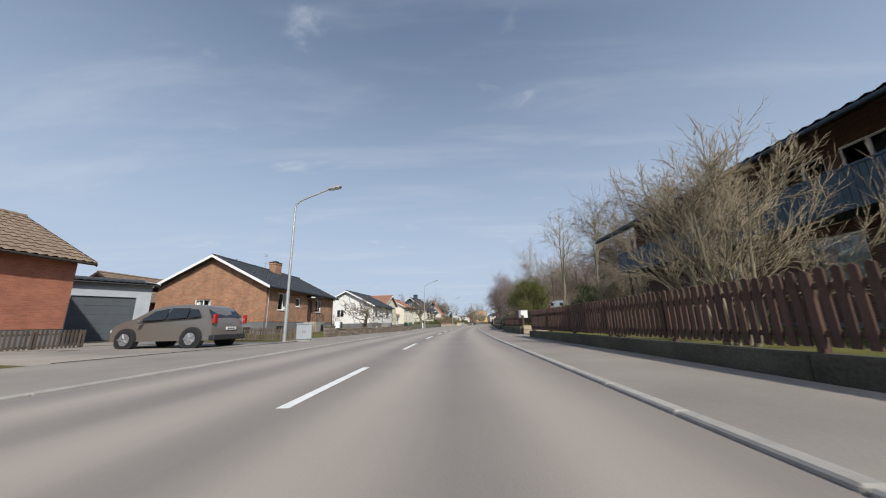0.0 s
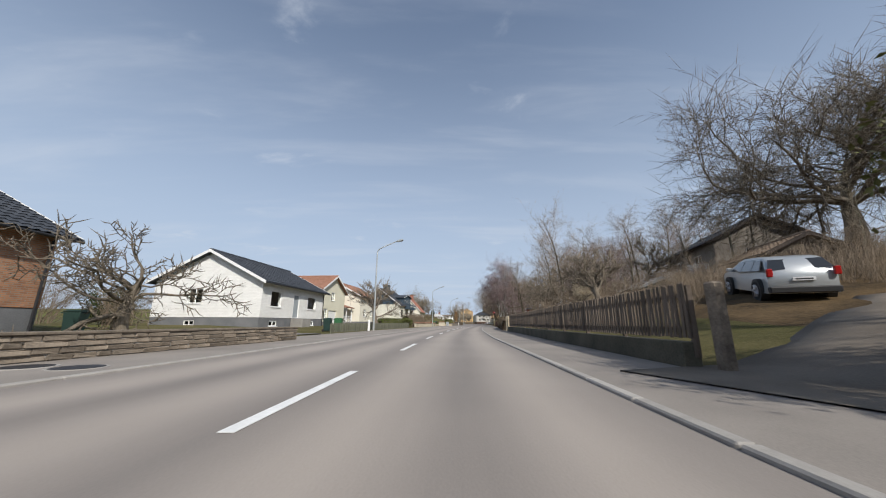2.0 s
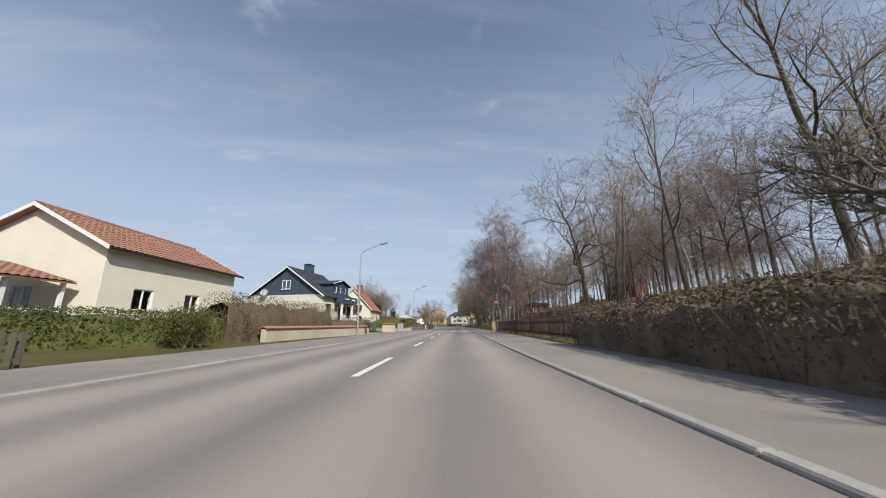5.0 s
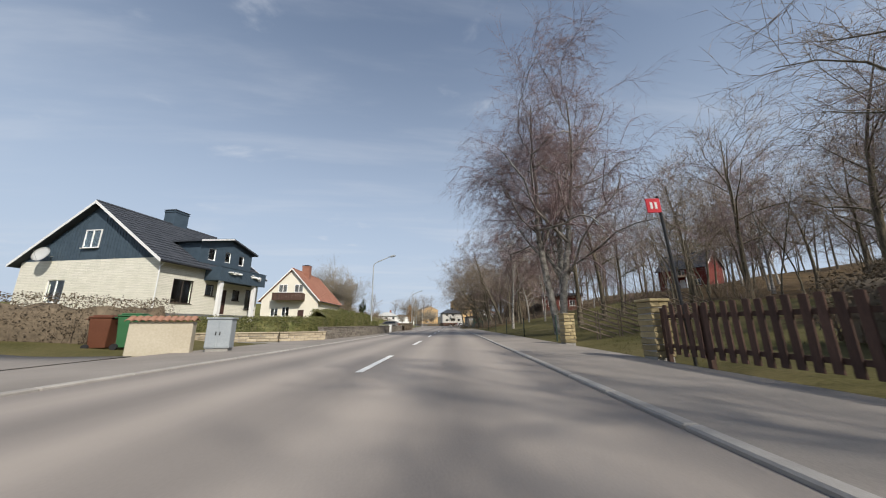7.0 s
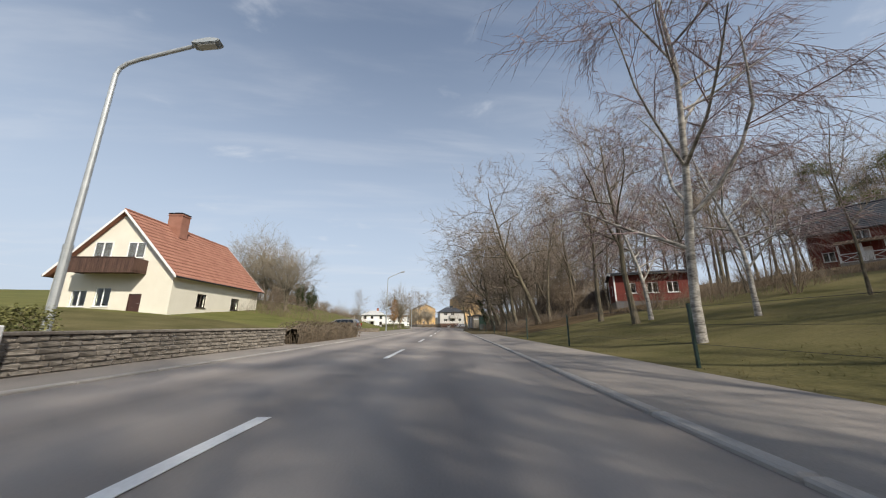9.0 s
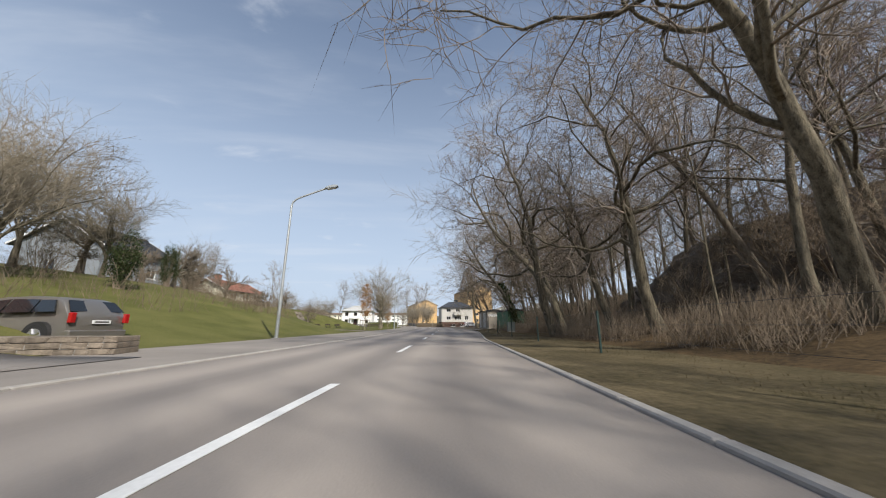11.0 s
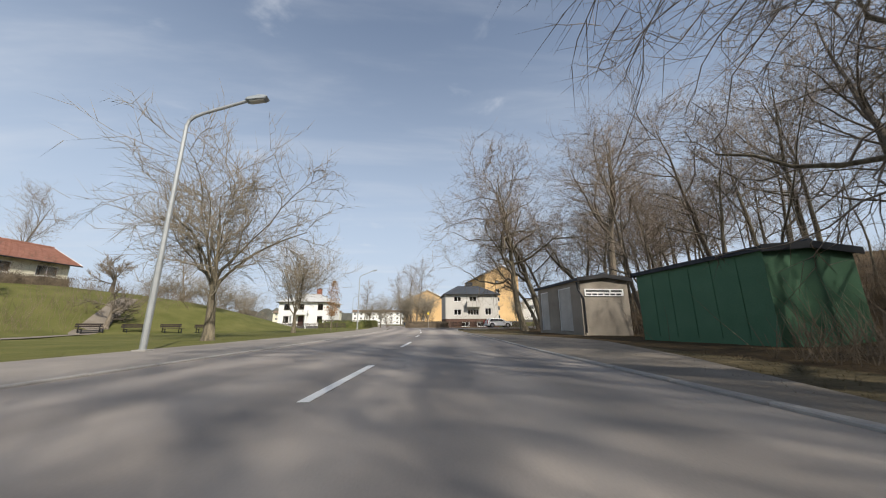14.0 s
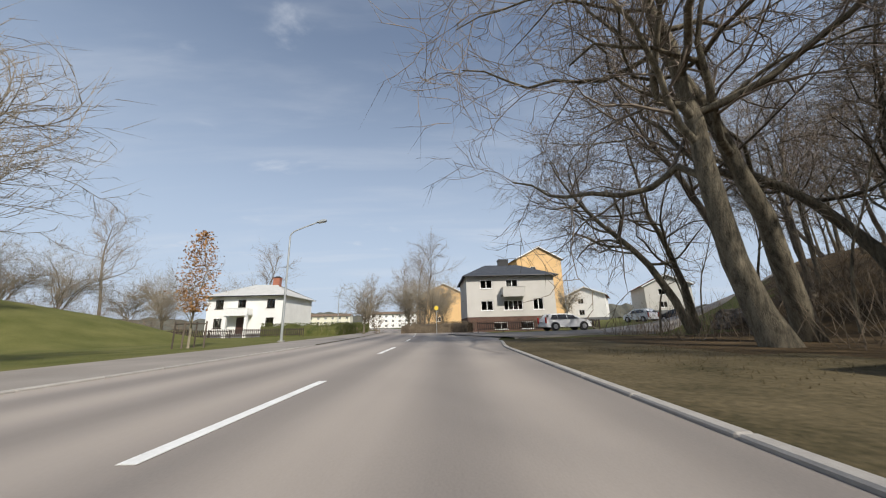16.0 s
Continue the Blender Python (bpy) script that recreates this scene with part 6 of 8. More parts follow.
def tiled_wall(pts, z1, label):
    e = low_wall("tiled_wall", label, pts, 0.28, -0.15, z1, PLASTER_BEIGE)
    b0 = bmesh.new()
    n = 8
    for s in (-1, 1):
        arc = [(0.075 * math.cos(math.pi * i / n), 0.055 * math.sin(math.pi * i / n)) for i in range(n + 1)] + [(0.058 * math.cos(math.pi * (n - i) / n), 0.04 * math.sin(math.pi * (n - i) / n)) for i in range(n + 1)]
        prism(b0, arc, 0.27, Matrix.Rotation(math.pi if s < 0 else 0, 4, "Z") @ Matrix.Translation((0, -0.02, 0.1)) @ Matrix.Rotation(radians(-24), 4, "X"))
    me = bpy.data.meshes.new("roof_tile")
    bmesh.ops.recalc_face_normals(b0, faces=b0.faces[:])
    b0.to_mesh(me); b0.free()
    me.materials.append(TILE_ORANGE)
    for x, y, a in line_points(pts, 0.155):
        o = new("roof_tile", me)
        o.parent = e
        o.matrix_world = Matrix.Translation((x, y, z1 + 0.02)) @ Matrix.Rotation(a, 4, "Z")


tiled_wall([(-3.2, 84.0), (-2.0, 91.0), (0.05, 98.6)], 0.62, "low beige rendered wall topped with terracotta tiles")
tiled_wall([(0.9, 104.6), (2.3, 104.9)], 0.85, "short beige rendered wall with a terracotta tile coping")
car("white estate car parked behind the tiled wall", Matrix.Translation((-4.9, 100.6, 0.2)) @ Matrix.Rotation(radians(200), 4, "Z"), CAR_WHITE, WAGON, 4.6, 1.85, (0.86, 3.6), WAGON_GLASS, tail=(0.75, 1.3))
house("beige_house", "beige brick bungalow behind the white car", (-20.5, 107.0, 0.8), H(100) + 4, 9.5, 9, 0.5, 3.2, 5.6, PLASTER_BEIGE, TILE_BROWN,
      [("near", 5.0, 7.8, 0.0, 2.3, "gd", (GARAGE_GREY,)), ("street", 3, 4.5, 1.2, 2.5, "win"), ("near", 1.5, 2.9, 1.2, 2.5, "win")], barge=WOOD_BROWN)
bin_on_wheels(-0.85, 106.0, 95, PLASTIC_BROWN, "brown wheeled bin at the drive", 1.0)
bin_on_wheels(-0.15, 106.1, 95, PLASTIC_GREEN, "green wheeled bin at the drive", 1.05)
mailbox(0.3, 97.2, 0.72, 100, METAL_BLACK, "black mailbox on the tiled wall", 0.8)
cabinet(2.9, 105.1, 8, 0.62, 0.4, 0.88, "grey steel letterbox cabinet at the end of the wall")
hedge("hedge", "long brown bare hedge in front of the white house", [(-9.6, 105.0), (-5.0, 105.9), (-2.2, 106.8), (-1.2, 108.8)], 1.3, 0.0, 1.7, LEAF_BROWN, 15, 700, 0.03, BRUSH, 90)

dh = house("gabled_house", "white brick house with slate-blue boarded gable and dormer", (-10.2, 121.2, 1.1), 75, 10.8, 13.0, 0.6, 4.75, 9.4, BRICK_CREAM, TILE_DARK,
           [("near", 3.0, 4.7, 1.4, 3.2, "win"), ("street", 1.3, 3.1, 1.4, 3.3, "win", (WOOD_DARK, 1)), ("street", 4.3, 5.2, 2.2, 3.2, "win", (WOOD_DARK, 0)), ("street", 5.7, 6.7, 0.65, 2.9, "door"), ("street", 7.4, 8.3, 2.0, 3.0, "win", (WOOD_DARK, 0)), ("street", 9.1, 10.5, 1.2, 3.2, "win", (WOOD_DARK, 1))],
           gable=WOOD_BLUE, over=0.5)
chimney(dh, 6.6, 6.9, 8.3, 11.0, 1.5, 1.2, WOOD_BLUE)
window_part(dh, Matrix.Translation((-0.13, 7.4, 5.7)) @ Matrix.Rotation(-math.pi / 2, 4, "Z"), 1.5, 1.5)


def gable_boards(parent, W, eave, ridge):
    """Upright cover strips on the boarded gable."""
    n = int(W / 0.3)
    for i in range(1, n):
        y = W * i / n
        if 5.8 < y < 7.5:
            continue
        top = eave + (ridge - eave) * (1 - abs(2 * y / W - 1)) - 0.1
        if top > eave + 0.1:
            part("cover_strip", boxed(-0.02, 0.012, y - 0.025, y + 0.025, eave, top), WOOD_BLUE, parent)


gable_boards(dh, 13.0, 4.75, 9.4)


def dish(parent):
    b = bmesh.new()
    c, n = Vector((-0.75, 10.1, 5.2)), Vector((-0.93, -0.2, 0.3)).normalized()
    m = Matrix.Translation(c) @ n.to_track_quat("Z", "Y").to_matrix().to_4x4()
    rings = []
    for k in range(5):
        r = 0.62 * k / 4
        rings.append([b.verts.new(m @ Vector((r * math.cos(2 * math.pi * i / 20), r * math.sin(2 * math.pi * i / 20), 0.28 * r * r - 0.1))) for i in range(20)] if k else [b.verts.new(m @ Vector((0, 0, -0.1)))])
    for i in range(20):
        b.faces.new((rings[0][0], rings[1][i], rings[1][(i + 1) % 20]))
        for k in range(1, 4):
            b.faces.new((rings[k][i], rings[k + 1][i], rings[k + 1][(i + 1) % 20], rings[k][(i + 1) % 20]))
    bmesh.ops.solidify(b, geom=b.faces[:], thickness=0.02)
    d = part("satellite_dish", b, SIGN_WHITE, parent, "white satellite dish", smooth=True)
    b = cyl(cyl(bmesh.new(), 0.025, m @ Vector((0, 0, -0.1)), (0.0, 10.1, 5.1), 8), 0.012, m @ Vector((0, -0.55, 0)), m @ Vector((0, 0, 0.55)), 6)
    part("dish_arm", b, METAL_GALV, d)


dish(dh)


def dormer(parent, x0, x1, y0, y1, z0, z1):
    """A wide boarded dormer with three small windows, a shallow gable and a balcony below."""
    th = 0.2
    b = bmesh.new()
    w = x1 - x0
    holes = [(w * 0.14, w * 0.14 + 0.8, z0 + 0.8, z0 + 1.9), (w * 0.44, w * 0.44 + 0.7, z0 + 0.9, z0 + 1.9), (w * 0.72, w * 0.72 + 0.7, z0 + 0.9, z0 + 1.9)]
    wall_mesh(b, w, z0, z1, holes, th, Matrix.Translation((x0, y0, 0)))
    prism(b, [(x0, z1), (x1, z1), ((x0 + x1) / 2, z1 + 0.8)], 0.2, Matrix.Translation((0, y0, 0)))
    d = part("dormer", b, WOOD_BLUE, parent, "slate-blue boarded dormer")
    for s in (x0, x1 - 0.15):
        part("dormer_cheek", boxed(s, s + 0.15, y0 + th, y1, z0, z1), WOOD_BLUE, d)
    for a, c, e, f in holes:
        window_part(parent, Matrix.Translation((x0 + a, y0, e)), c - a, f - e, None, 0, 0, False)
    mid = (x0 + x1) / 2
    for s in (0, 1):
        b = bmesh.new()
        p = [(x0 - 0.4, z1 - 0.1), (mid, z1 + 0.85), (mid, z1 + 0.98), (x0 - 0.4, z1 + 0.06)] if s == 0 else [(x1 + 0.4, z1 - 0.1), (mid, z1 + 0.85), (mid, z1 + 0.98), (x1 + 0.4, z1 + 0.06)]
        prism(b, p, y1 - y0 + 0.5, Matrix.Translation((0, y0 - 0.4, 0)))
        part("dormer_roof", b, TILE_DARK, d)
    part("fascia", prism(bmesh.new(), [(x0 - 0.42, z1 - 0.12), (mid, z1 + 0.83), (mid, z1 + 0.95), (x0 - 0.42, z1 + 0.02)], 0.04, Matrix.Translation((0, y0 - 0.44, 0))), WOOD_WHITE, d)


dormer(dh, 3.4, 9.6, 0.2, 5.0, 4.6, 6.9)


def balcony(parent, x0, x1, y0, y1, z0, z1, mat, slats=True, posts=()):
    b = boxed(x0, x1, y0, y1, z0 - 0.18, z0, 0.01)
    d = part("balcony", b, mat, parent)
    if slats:
        n = max(2, int((x1 - x0) / 0.16))
        for i in range(n):
            a = x0 + (x1 - x0) * i / n
            part("board", boxed(a + 0.008, a + (x1 - x0) / n - 0.008, y0 - 0.025, y0, z0 - 0.25, z1 - 0.06), mat, d)
        for xx in (x0, x1 - 0.03):
            part("side_panel", boxed(xx, xx + 0.03, y0, y1, z0 - 0.2, z1 - 0.06), mat, d)
    part("handrail", boxed(x0 - 0.03, x1 + 0.03, y0 - 0.06, y0 + 0.03, z1 - 0.06, z1), mat, d)
    for x in posts:
        part("balcony_post", boxed(x - 0.15, x + 0.15, y0 + 0.1, y0 + 0.4, -0.8, z0 - 0.18), WOOD_WHITE, d)
    return d


bal = balcony(dh, 4.0, 9.8, -1.5, -0.02, 3.7, 4.75, WOOD_BLUE, True, (4.5, 8.6))
for k, cx in enumerate((5.6, 8.3)):
    rr = random.Random(k)
    b = bmesh.new()
    cyl(b, 0.07, (cx - 0.55, -1.54, 4.2), (cx + 0.65, -1.54, 4.3), 6)
    for i in range(7):
        cyl(b, 0.17 + 0.1 * rr.random(), (cx + 0.18 * i - 0.5, -1.535, 4.15 + 0.2 * rr.random()), (cx + 0.18 * i - 0.5, -1.55, 4.15 + 0.2 * rr.random()), 7)
    part("ornament", b, SIGN_WHITE, bal, "white cut-out ornament on the balcony front")
downpipe(dh, -0.05, -0.1, 0.1, 4.4, WOOD_WHITE)
stone_wall("low pale stone wall under the green hedge", [(-9.0, 109.7), (-1.0, 110.1), (2.5, 110.8), (4.2, 112.2)], 0.04, 3, 0.12, 0.3, STONE_TAN, 21, cap=True)
stone_wall("long low grey-brown stone wall under the green hedge", [(4.0, 112.3), (6.2, 123.0), (7.0, 130.6), (7.9, 136.0)], 0.04, 6, 0.095, 0.3, STONE_GREY, 22, lmin=0.17, lmax=0.36, cap=True)
hedge("hedge", "loose green evergreen hedge behind the stone wall", [(3.2, 115.0), (4.0, 121.0), (4.5, 125.6)], 1.5, 0.3, 1.4, LEAF, 23, 2400, 0.026)
hedge("hedge", "low ragged end of the evergreen hedge behind the stone wall", [(4.55, 125.9), (5.0, 130.0)], 1.2, 0.3, 0.8, LEAF, 27, 2000, 0.026)
hedge("hedge", "low green evergreen hedge in front of the white house", [(-7.5, 111.0), (-1.0, 111.4), (2.0, 112.3), (3.3, 114.6)], 1.2, 0.1, 1.05, LEAF, 25, 2200, 0.026)
for k, (px, py) in enumerate(((6.9, 127.9),)):
    e = empty("gate_post", Matrix.Translation((px, py, 0)), "white square post in front of the stone wall", "post")
    part("shaft", boxed(-0.14, 0.14, -0.14, 0.14, -0.1, 0.75, 0.02), SIGN_WHITE, e)
ch = house("cream_house", "cream rendered house with a steep red tiled roof and brown balcony", (-5.9, 151.0, 0.9), H(155) + 3, 13.0, 9.2, 0.5, 4.1, 9.1, PLASTER_CREAM, TILE_RED,
           [("near", 1.6, 2.8, 1.3, 2.6, "win"), ("near", 3.4, 4.6, 1.3, 2.8, "win"), ("near", 6.0, 7.0, 0.55, 2.3, "door", (DOOR_BROWN,)), ("street", 3, 4.2, 1.4, 2.6, "win", (WOOD_DARK,)), ("street", 8, 9.4, 1.4, 2.6, "win", (WOOD_DARK,))], over=0.4)
chimney(ch, 4.5, 4.0, 8.0, 10.4, 1.0, 1.3, TILE_RED)
b = boxed(-1.3, -0.02, 2.2, 7.0, 3.9, 4.05, 0.01)
for yy in (6.6, 4.0):
    window_part(ch, Matrix.Translation((-0.13, yy, 5.2)) @ Matrix.Rotation(-math.pi / 2, 4, "Z"), 1.4, 1.3)
    # dark sheet on the solid gable, imitating an unlit room behind the pane
    part("dark_backing", boxed(-0.02, 0.02, yy - 1.36, yy - 0.04, 5.24, 6.46), INSIDE, ch)
cb = part("balcony", b, WOOD_BROWN, ch, "dark brown wooden balcony")
for i in range(30):
    part("board", boxed(-1.33, -1.3, 2.2 + 0.16 * i, 2.2 + 0.16 * i + 0.145, 3.8, 4.95), WOOD_BROWN, cb)
part("handrail", boxed(-1.36, -1.27, 2.15, 7.05, 4.95, 5.02), WOOD_BROWN, cb)
for yy in (2.2, 6.95):
    part("side_panel", boxed(-1.3, -0.02, yy, yy + 0.03, 3.85, 4.95), WOOD_BROWN, cb)
tree("park", -9.0, 170.0, 0.8, 50, 0, label="bare garden tree behind the cream house")
hedge("hedge", "low brown hedge on a stone edge by the pavement", [(8.0, 136.5), (9.2, 145.0)], 1.0, 0.0, 0.9, LEAF_BROWN, 24, 500, 0.03, BRUSH, 80)

# slope with the school, parked estate car, park
stone_wall("low dark stone planter at the end of the lay-by", [(6.2, 160.6), (9.8, 161.2)], 0.03, 3, 0.14, 0.9, STONE, 31, cap=False)
car("taupe-brown estate car parked beside the slope", Matrix.Translation((7.4, 163.2, 0.05)) @ Matrix.Rotation(radians(172), 4, "Z"), CAR_TAUPE, WAGON, 4.6, 1.8, (0.86, 3.6), WAGON_GLASS, tail=(0.7, 1.0))
house("slope_house", "grey-blue boarded house half hidden by bare trees on the slope", (-16.0, 189.6, 5.0), H(170) + 4, 10, 9, 0.5, 4.2, 6.9, surface("blue_grey_board", (0.2, 0.22, 0.24), (0.28, 0.3, 0.32), 2, 0.8, 0.2, 30), TILE_DARK,
      [("street", 2, 3.4, 1.2, 2.4, "win"), ("street", 6, 7.4, 1.2, 2.4, "win"), ("near", 3, 4.4, 1.2, 2.4, "win")])
sch = house("school", "long low yellow-brick building with a red roof above the lawn", (-22.2, 226.0, 5.3), 80, 13.0, 8, 0.3, 2.9, 5.0, PLASTER_YELLOW, TILE_RED,
      [("street", 2 + 4 * k, 4 + 4 * k, 1.0, 2.2, "win") for k in range(3)] + [("near", 3, 5, 1.0, 2.2, "win")], over=0.7)
chimney(sch, 2.5, 4.0, 4.5, 6.2, 1.0, 0.9, TILE_RED)
for k, (x, y, s) in enumerate(((-7.6, 188.5, 1.9), (-10.0, 181.0, 1.9), (-9.5, 187.0, 1.5), (-13.5, 199.0, 1.6), (-16.0, 206.0, 1.5), (-5.0, 228.0, 1.4), (-14.0, 238.0, 1.7))):
    tree("apple", x, y, s, 37 * k, k)
for k, (x, y, h) in enumerate(((-1.5, 174.5, 1.9), (-6.6, 186.0, 2.3))):
    bush("ivy_bush", "ivy-covered stump tree on the slope", x, y, ground_z(x, y), 0.8, 0.8, h, LEAF_IVY, 40 + k, 5000, 0.06)
for k, (x, y, s) in enumerate(((-3.4, 169.5, 1.05), (-7.5, 173.0, 1.1), (-6.4, 179.0, 0.95), (-11.0, 177.5, 1.2))):
    tree("park", x, y, s, 77 * k, k, label="tall bare tree at the top of the slope")
tree("park", -18.0, 209.0, 0.95, 20, 1, label="bare tree beside an ivy-covered stump on the slope")
tree("apple", -15.5, 213.5, 2.2, 20, 1)
tree("apple", -12.3, 223.8, 2.3, 120, 0)
bush("ivy_bush", "dark ivy-covered stump tree at the top of the lawn", -18.8, 208.0, ground_z(-18.8, 208), 1.5, 1.5, 2.3, LEAF_IVY, 46, 9000, 0.08)
for k in range(26):
    x, y = -9.5 - 0.55 * k + 3.0 * math.sin(k * 2.3), 163 + 3.2 * k
    if k < 10:
        x += 4
    tree("thicket", x, y, 0.9 + 0.35 * math.sin(k * 1.7), 61 * k, k, label="dry brown shrub along the top of the lawn")
brush("brushwood", "brown dry thicket on the slope", (160, 185, -26, -15), 1500, 1.6, 41)
brush("brushwood", "brown dry thicket below the red-roofed building", (205, 262, -46, -30), 2500, 2.2, 42)
hedge("hedge", "dark clipped hedge along the top of the lawn", [(-20, 195), (-19.5, 212), (-17, 236)], 1.2, 0.0, 1.0, LEAF_BROWN, 43, 400, 0.035, BRUSH, 50, follow=True)


def path_strip():
    """A gravel path that leaves the pavement and runs across the lawn."""
    pts = [(12.4, 191.0), (8.3, 197.0), (4.6, 204.8), (0.5, 214.5), (-3.6, 223.5), (-10, 236)]
    V, F = [], []
    ps = line_points(pts, 1.0)
    for x, y, a in ps:
        for s in (-0.8, -0.3, 0.3, 0.8):
            q = (x - math.sin(a) * s, y + math.cos(a) * s)
            V.append((*q, ground_z(*q) + 0.045))
    for i in range(len(ps) - 1):
        for k in range(3):
            F.append((i * 4 + k, (i + 1) * 4 + k, (i + 1) * 4 + k + 1, i * 4 + k + 1))
    o = raw("gravel_path", V, F, GRAVEL, smooth=True)
    tagged(o, "pale gravel footpath across the lawn", "path", kind="structure")


path_strip()


def bench(x, y, turn):
    e = empty("bench", Matrix.Translation((x, y, ground_z(x, y))) @ Matrix.Rotation(radians(turn), 4, "Z"), "dark wooden park bench on the lawn", "bench", "park benches")
    for k in range(3):
        part("seat_slat", boxed(-0.9, 0.9, -0.25 + 0.16 * k, -0.12 + 0.16 * k, 0.42, 0.46, 0.006), WOOD_DARK, e)
    for k in range(2):
        part("back_slat", boxed(-0.9, 0.9, 0.26, 0.3, 0.56 + 0.17 * k, 0.7 + 0.17 * k, 0.006), WOOD_DARK, e)
    for s in (-0.7, 0.7):
        b = boxed(s - 0.03, s + 0.03, -0.22, -0.16, 0, 0.42)
        box(b, s - 0.03, s + 0.03, 0.24, 0.28, 0, 0.86)
        box(b, s - 0.03, s + 0.03, -0.22, 0.26, 0.37, 0.42)
        part("leg", b, METAL_BLACK, e)


for x, y, a in ((-4.6, 226.2, 70), (-2.9, 228.4, 66), (-1.1, 230.4, 62), (0.6, 232.6, 60)):
    bench(x, y, a)
tree("park", 11.9, 214.0, 1.4, 10, 0)
tree("park", 11.2, 227.7, 1.0, 60, 1, label="small bare park tree on the lawn")
tree("park", -3.0, 240.0, 0.6, 90, 0)


def staked_tree(x, y, s, seed):
    t = tree("young", x, y, s, 30 * seed, 0, label="young tree holding dry orange leaves, tied to stakes")
    rng = np.random.default_rng(seed)
    hgt = 1.5 + 3.6 * rng.uniform(0, 1, 1700) ** 1.25
    wide = 0.1 + 0.85 * np.sin(np.clip((hgt - 1.35) / 3.9, 0, 1) * math.pi) ** 0.7 * (1.15 - 0.12 * hgt) + 0.14 * rng.normal(size=1700)
    clump = rng.uniform(0, 2 * math.pi, 60)[rng.integers(0, 60, 1700)] + rng.normal(0, 0.25, 1700)
    rad = wide * np.sqrt(rng.uniform(0.02, 1, 1700))
    c = np.stack([rad * np.cos(clump + hgt * 3), rad * np.sin(clump + hgt * 3), hgt], 1)
    o = new("leaves", leaf_cloud(rng, c, 0.065, LEAF_ORANGE, "leaves"))
    o.parent = t
    for a in ((-0.4, -0.4), (0.4, -0.4), (0.4, 0.4), (-0.4, 0.4)):
        part("stake", cyl(bmesh.new(), 0.03, (*a, -0.2), (*a, 1.1), 6), WOOD_WEATHERED, t)
    for p, q in (((-0.4, -0.4), (0.4, -0.4)), ((0.4, -0.4), (0.4, 0.4)), ((0.4, 0.4), (-0.4, 0.4)), ((-0.4, 0.4), (-0.4, -0.4))):
        part("crossbar", cyl(bmesh.new(), 0.02, (*p, 1.0), (*q, 1.0), 6), WOOD_WEATHERED, t)


staked_tree(10.5, 202.6, 1.35, 1)
staked_tree(12.0, 238.0, 1.2, 2)

whh = house("white_villa", "white two-storey villa with a pale hipped roof", (-4.3, 262.5, 0.1), 0, 9.6, 9.0, 0.3, 5.1, 6.9, PLASTER_WHITE, surface("pale_roof", (0.4, 0.4, 0.38), (0.5, 0.5, 0.48), 1.5, 0.8, 0.3, 20),
            [("street", 1.0, 2.0, 1.0, 2.2, "win", (WOOD_DARK, 1)), ("street", 1.0, 2.0, 3.4, 4.5, "win", (WOOD_DARK, 1)), ("street", 3.8, 4.9, 0.3, 2.3, "door"), ("street", 3.8, 4.8, 3.4, 4.5, "win", (WOOD_DARK, 1)), ("street", 7.4, 8.4, 1.0, 2.2, "win", (WOOD_DARK, 1)), ("street", 7.4, 8.4, 3.4, 4.5, "win", (WOOD_DARK, 1))], hip=3.5)
chimney(whh, 6.2, 4.6, 6.2, 7.9, 0.9, 0.7, BRICK_RED)
balcony(whh, 2.9, 5.8, -1.3, -0.02, 2.7, 3.4, WOOD_WHITE, True, (3.1, 5.6))
fence("dark low picket fence in front of the white villa", [(-7.5, 258.0), (3.5, 257.2), (9.5, 258.5)], 0.05, 0.9, WOOD_DARK, gap=0.2, seed=17)

# ---- right side ----
def right(y):
    return -90 - heading(y)


fence("dark brown slatted fence on a low concrete wall", [(4.6, -8.0), (4.15, 4.0), (3.75, 16.2)], 0.32, 0.95, WOOD_BROWN, slat=(0.092, 0.024), gap=0.155, seed=51, top=0.35, side=-1)
low_wall("retaining_wall", "low dark concrete wall below the slatted fence", [(4.6, -8.0), (4.15, 4.0), (3.75, 16.2)], 0.26, -0.2, 0.32, WALL_DARK)
tree("shrub", 6.5, 7.8, 1.2, 15, 0, z=0.3)
tree("shrub", 5.4, 11.0, 0.5, 75, 1, z=0.3)
dk = house("brown_house", "dark brick house with a long slate-blue balcony under a wide eave", (11.9, 20.6, 1.0), right(8) + 2, 24, 10, -0.5, 5.75, 7.9, BRICK_DARK, TILE_DARK,
           [("street", 9.5, 11.0, 0.7, 2.2, "win", (None, 0, 2)), ("street", 6.0, 6.8, 0.7, 2.2, "win", (WOOD_DARK, 0)), ("street", 9.2, 10.6, 3.75, 4.85, "win", (None, 1)), ("street", 11.0, 12.4, 3.75, 4.85, "win", (None, 1)), ("street", 13.6, 15.0, 3.75, 4.85, "win", (None, 1)), ("street", 4, 6.2, 3.3, 4.8, "win", (WOOD_DARK, 1)), ("far", 3, 4.5, 3.3, 4.6, "win")], over=1.7, barge=WOOD_BLUE, gable=WOOD_DARK)
db = balcony(dk, 0.2, 22.0, -1.4, -0.02, 2.75, 3.7, WOOD_BLUE, True, ())
for x in (1.0, 7.5, 14.0, 21.0):
    part("balcony_strut", boxed(x - 0.06, x + 0.06, -1.35, -1.23, -0.6, 2.57), WOOD_DARK, db)
bush("evergreen_bush", "dark evergreen shrub beside the brown house", 8.4, 19.5, ground_z(8.4, 19.5), 1.3, 1.6, 1.1, LEAF_IVY, 52, 6000, 0.06)
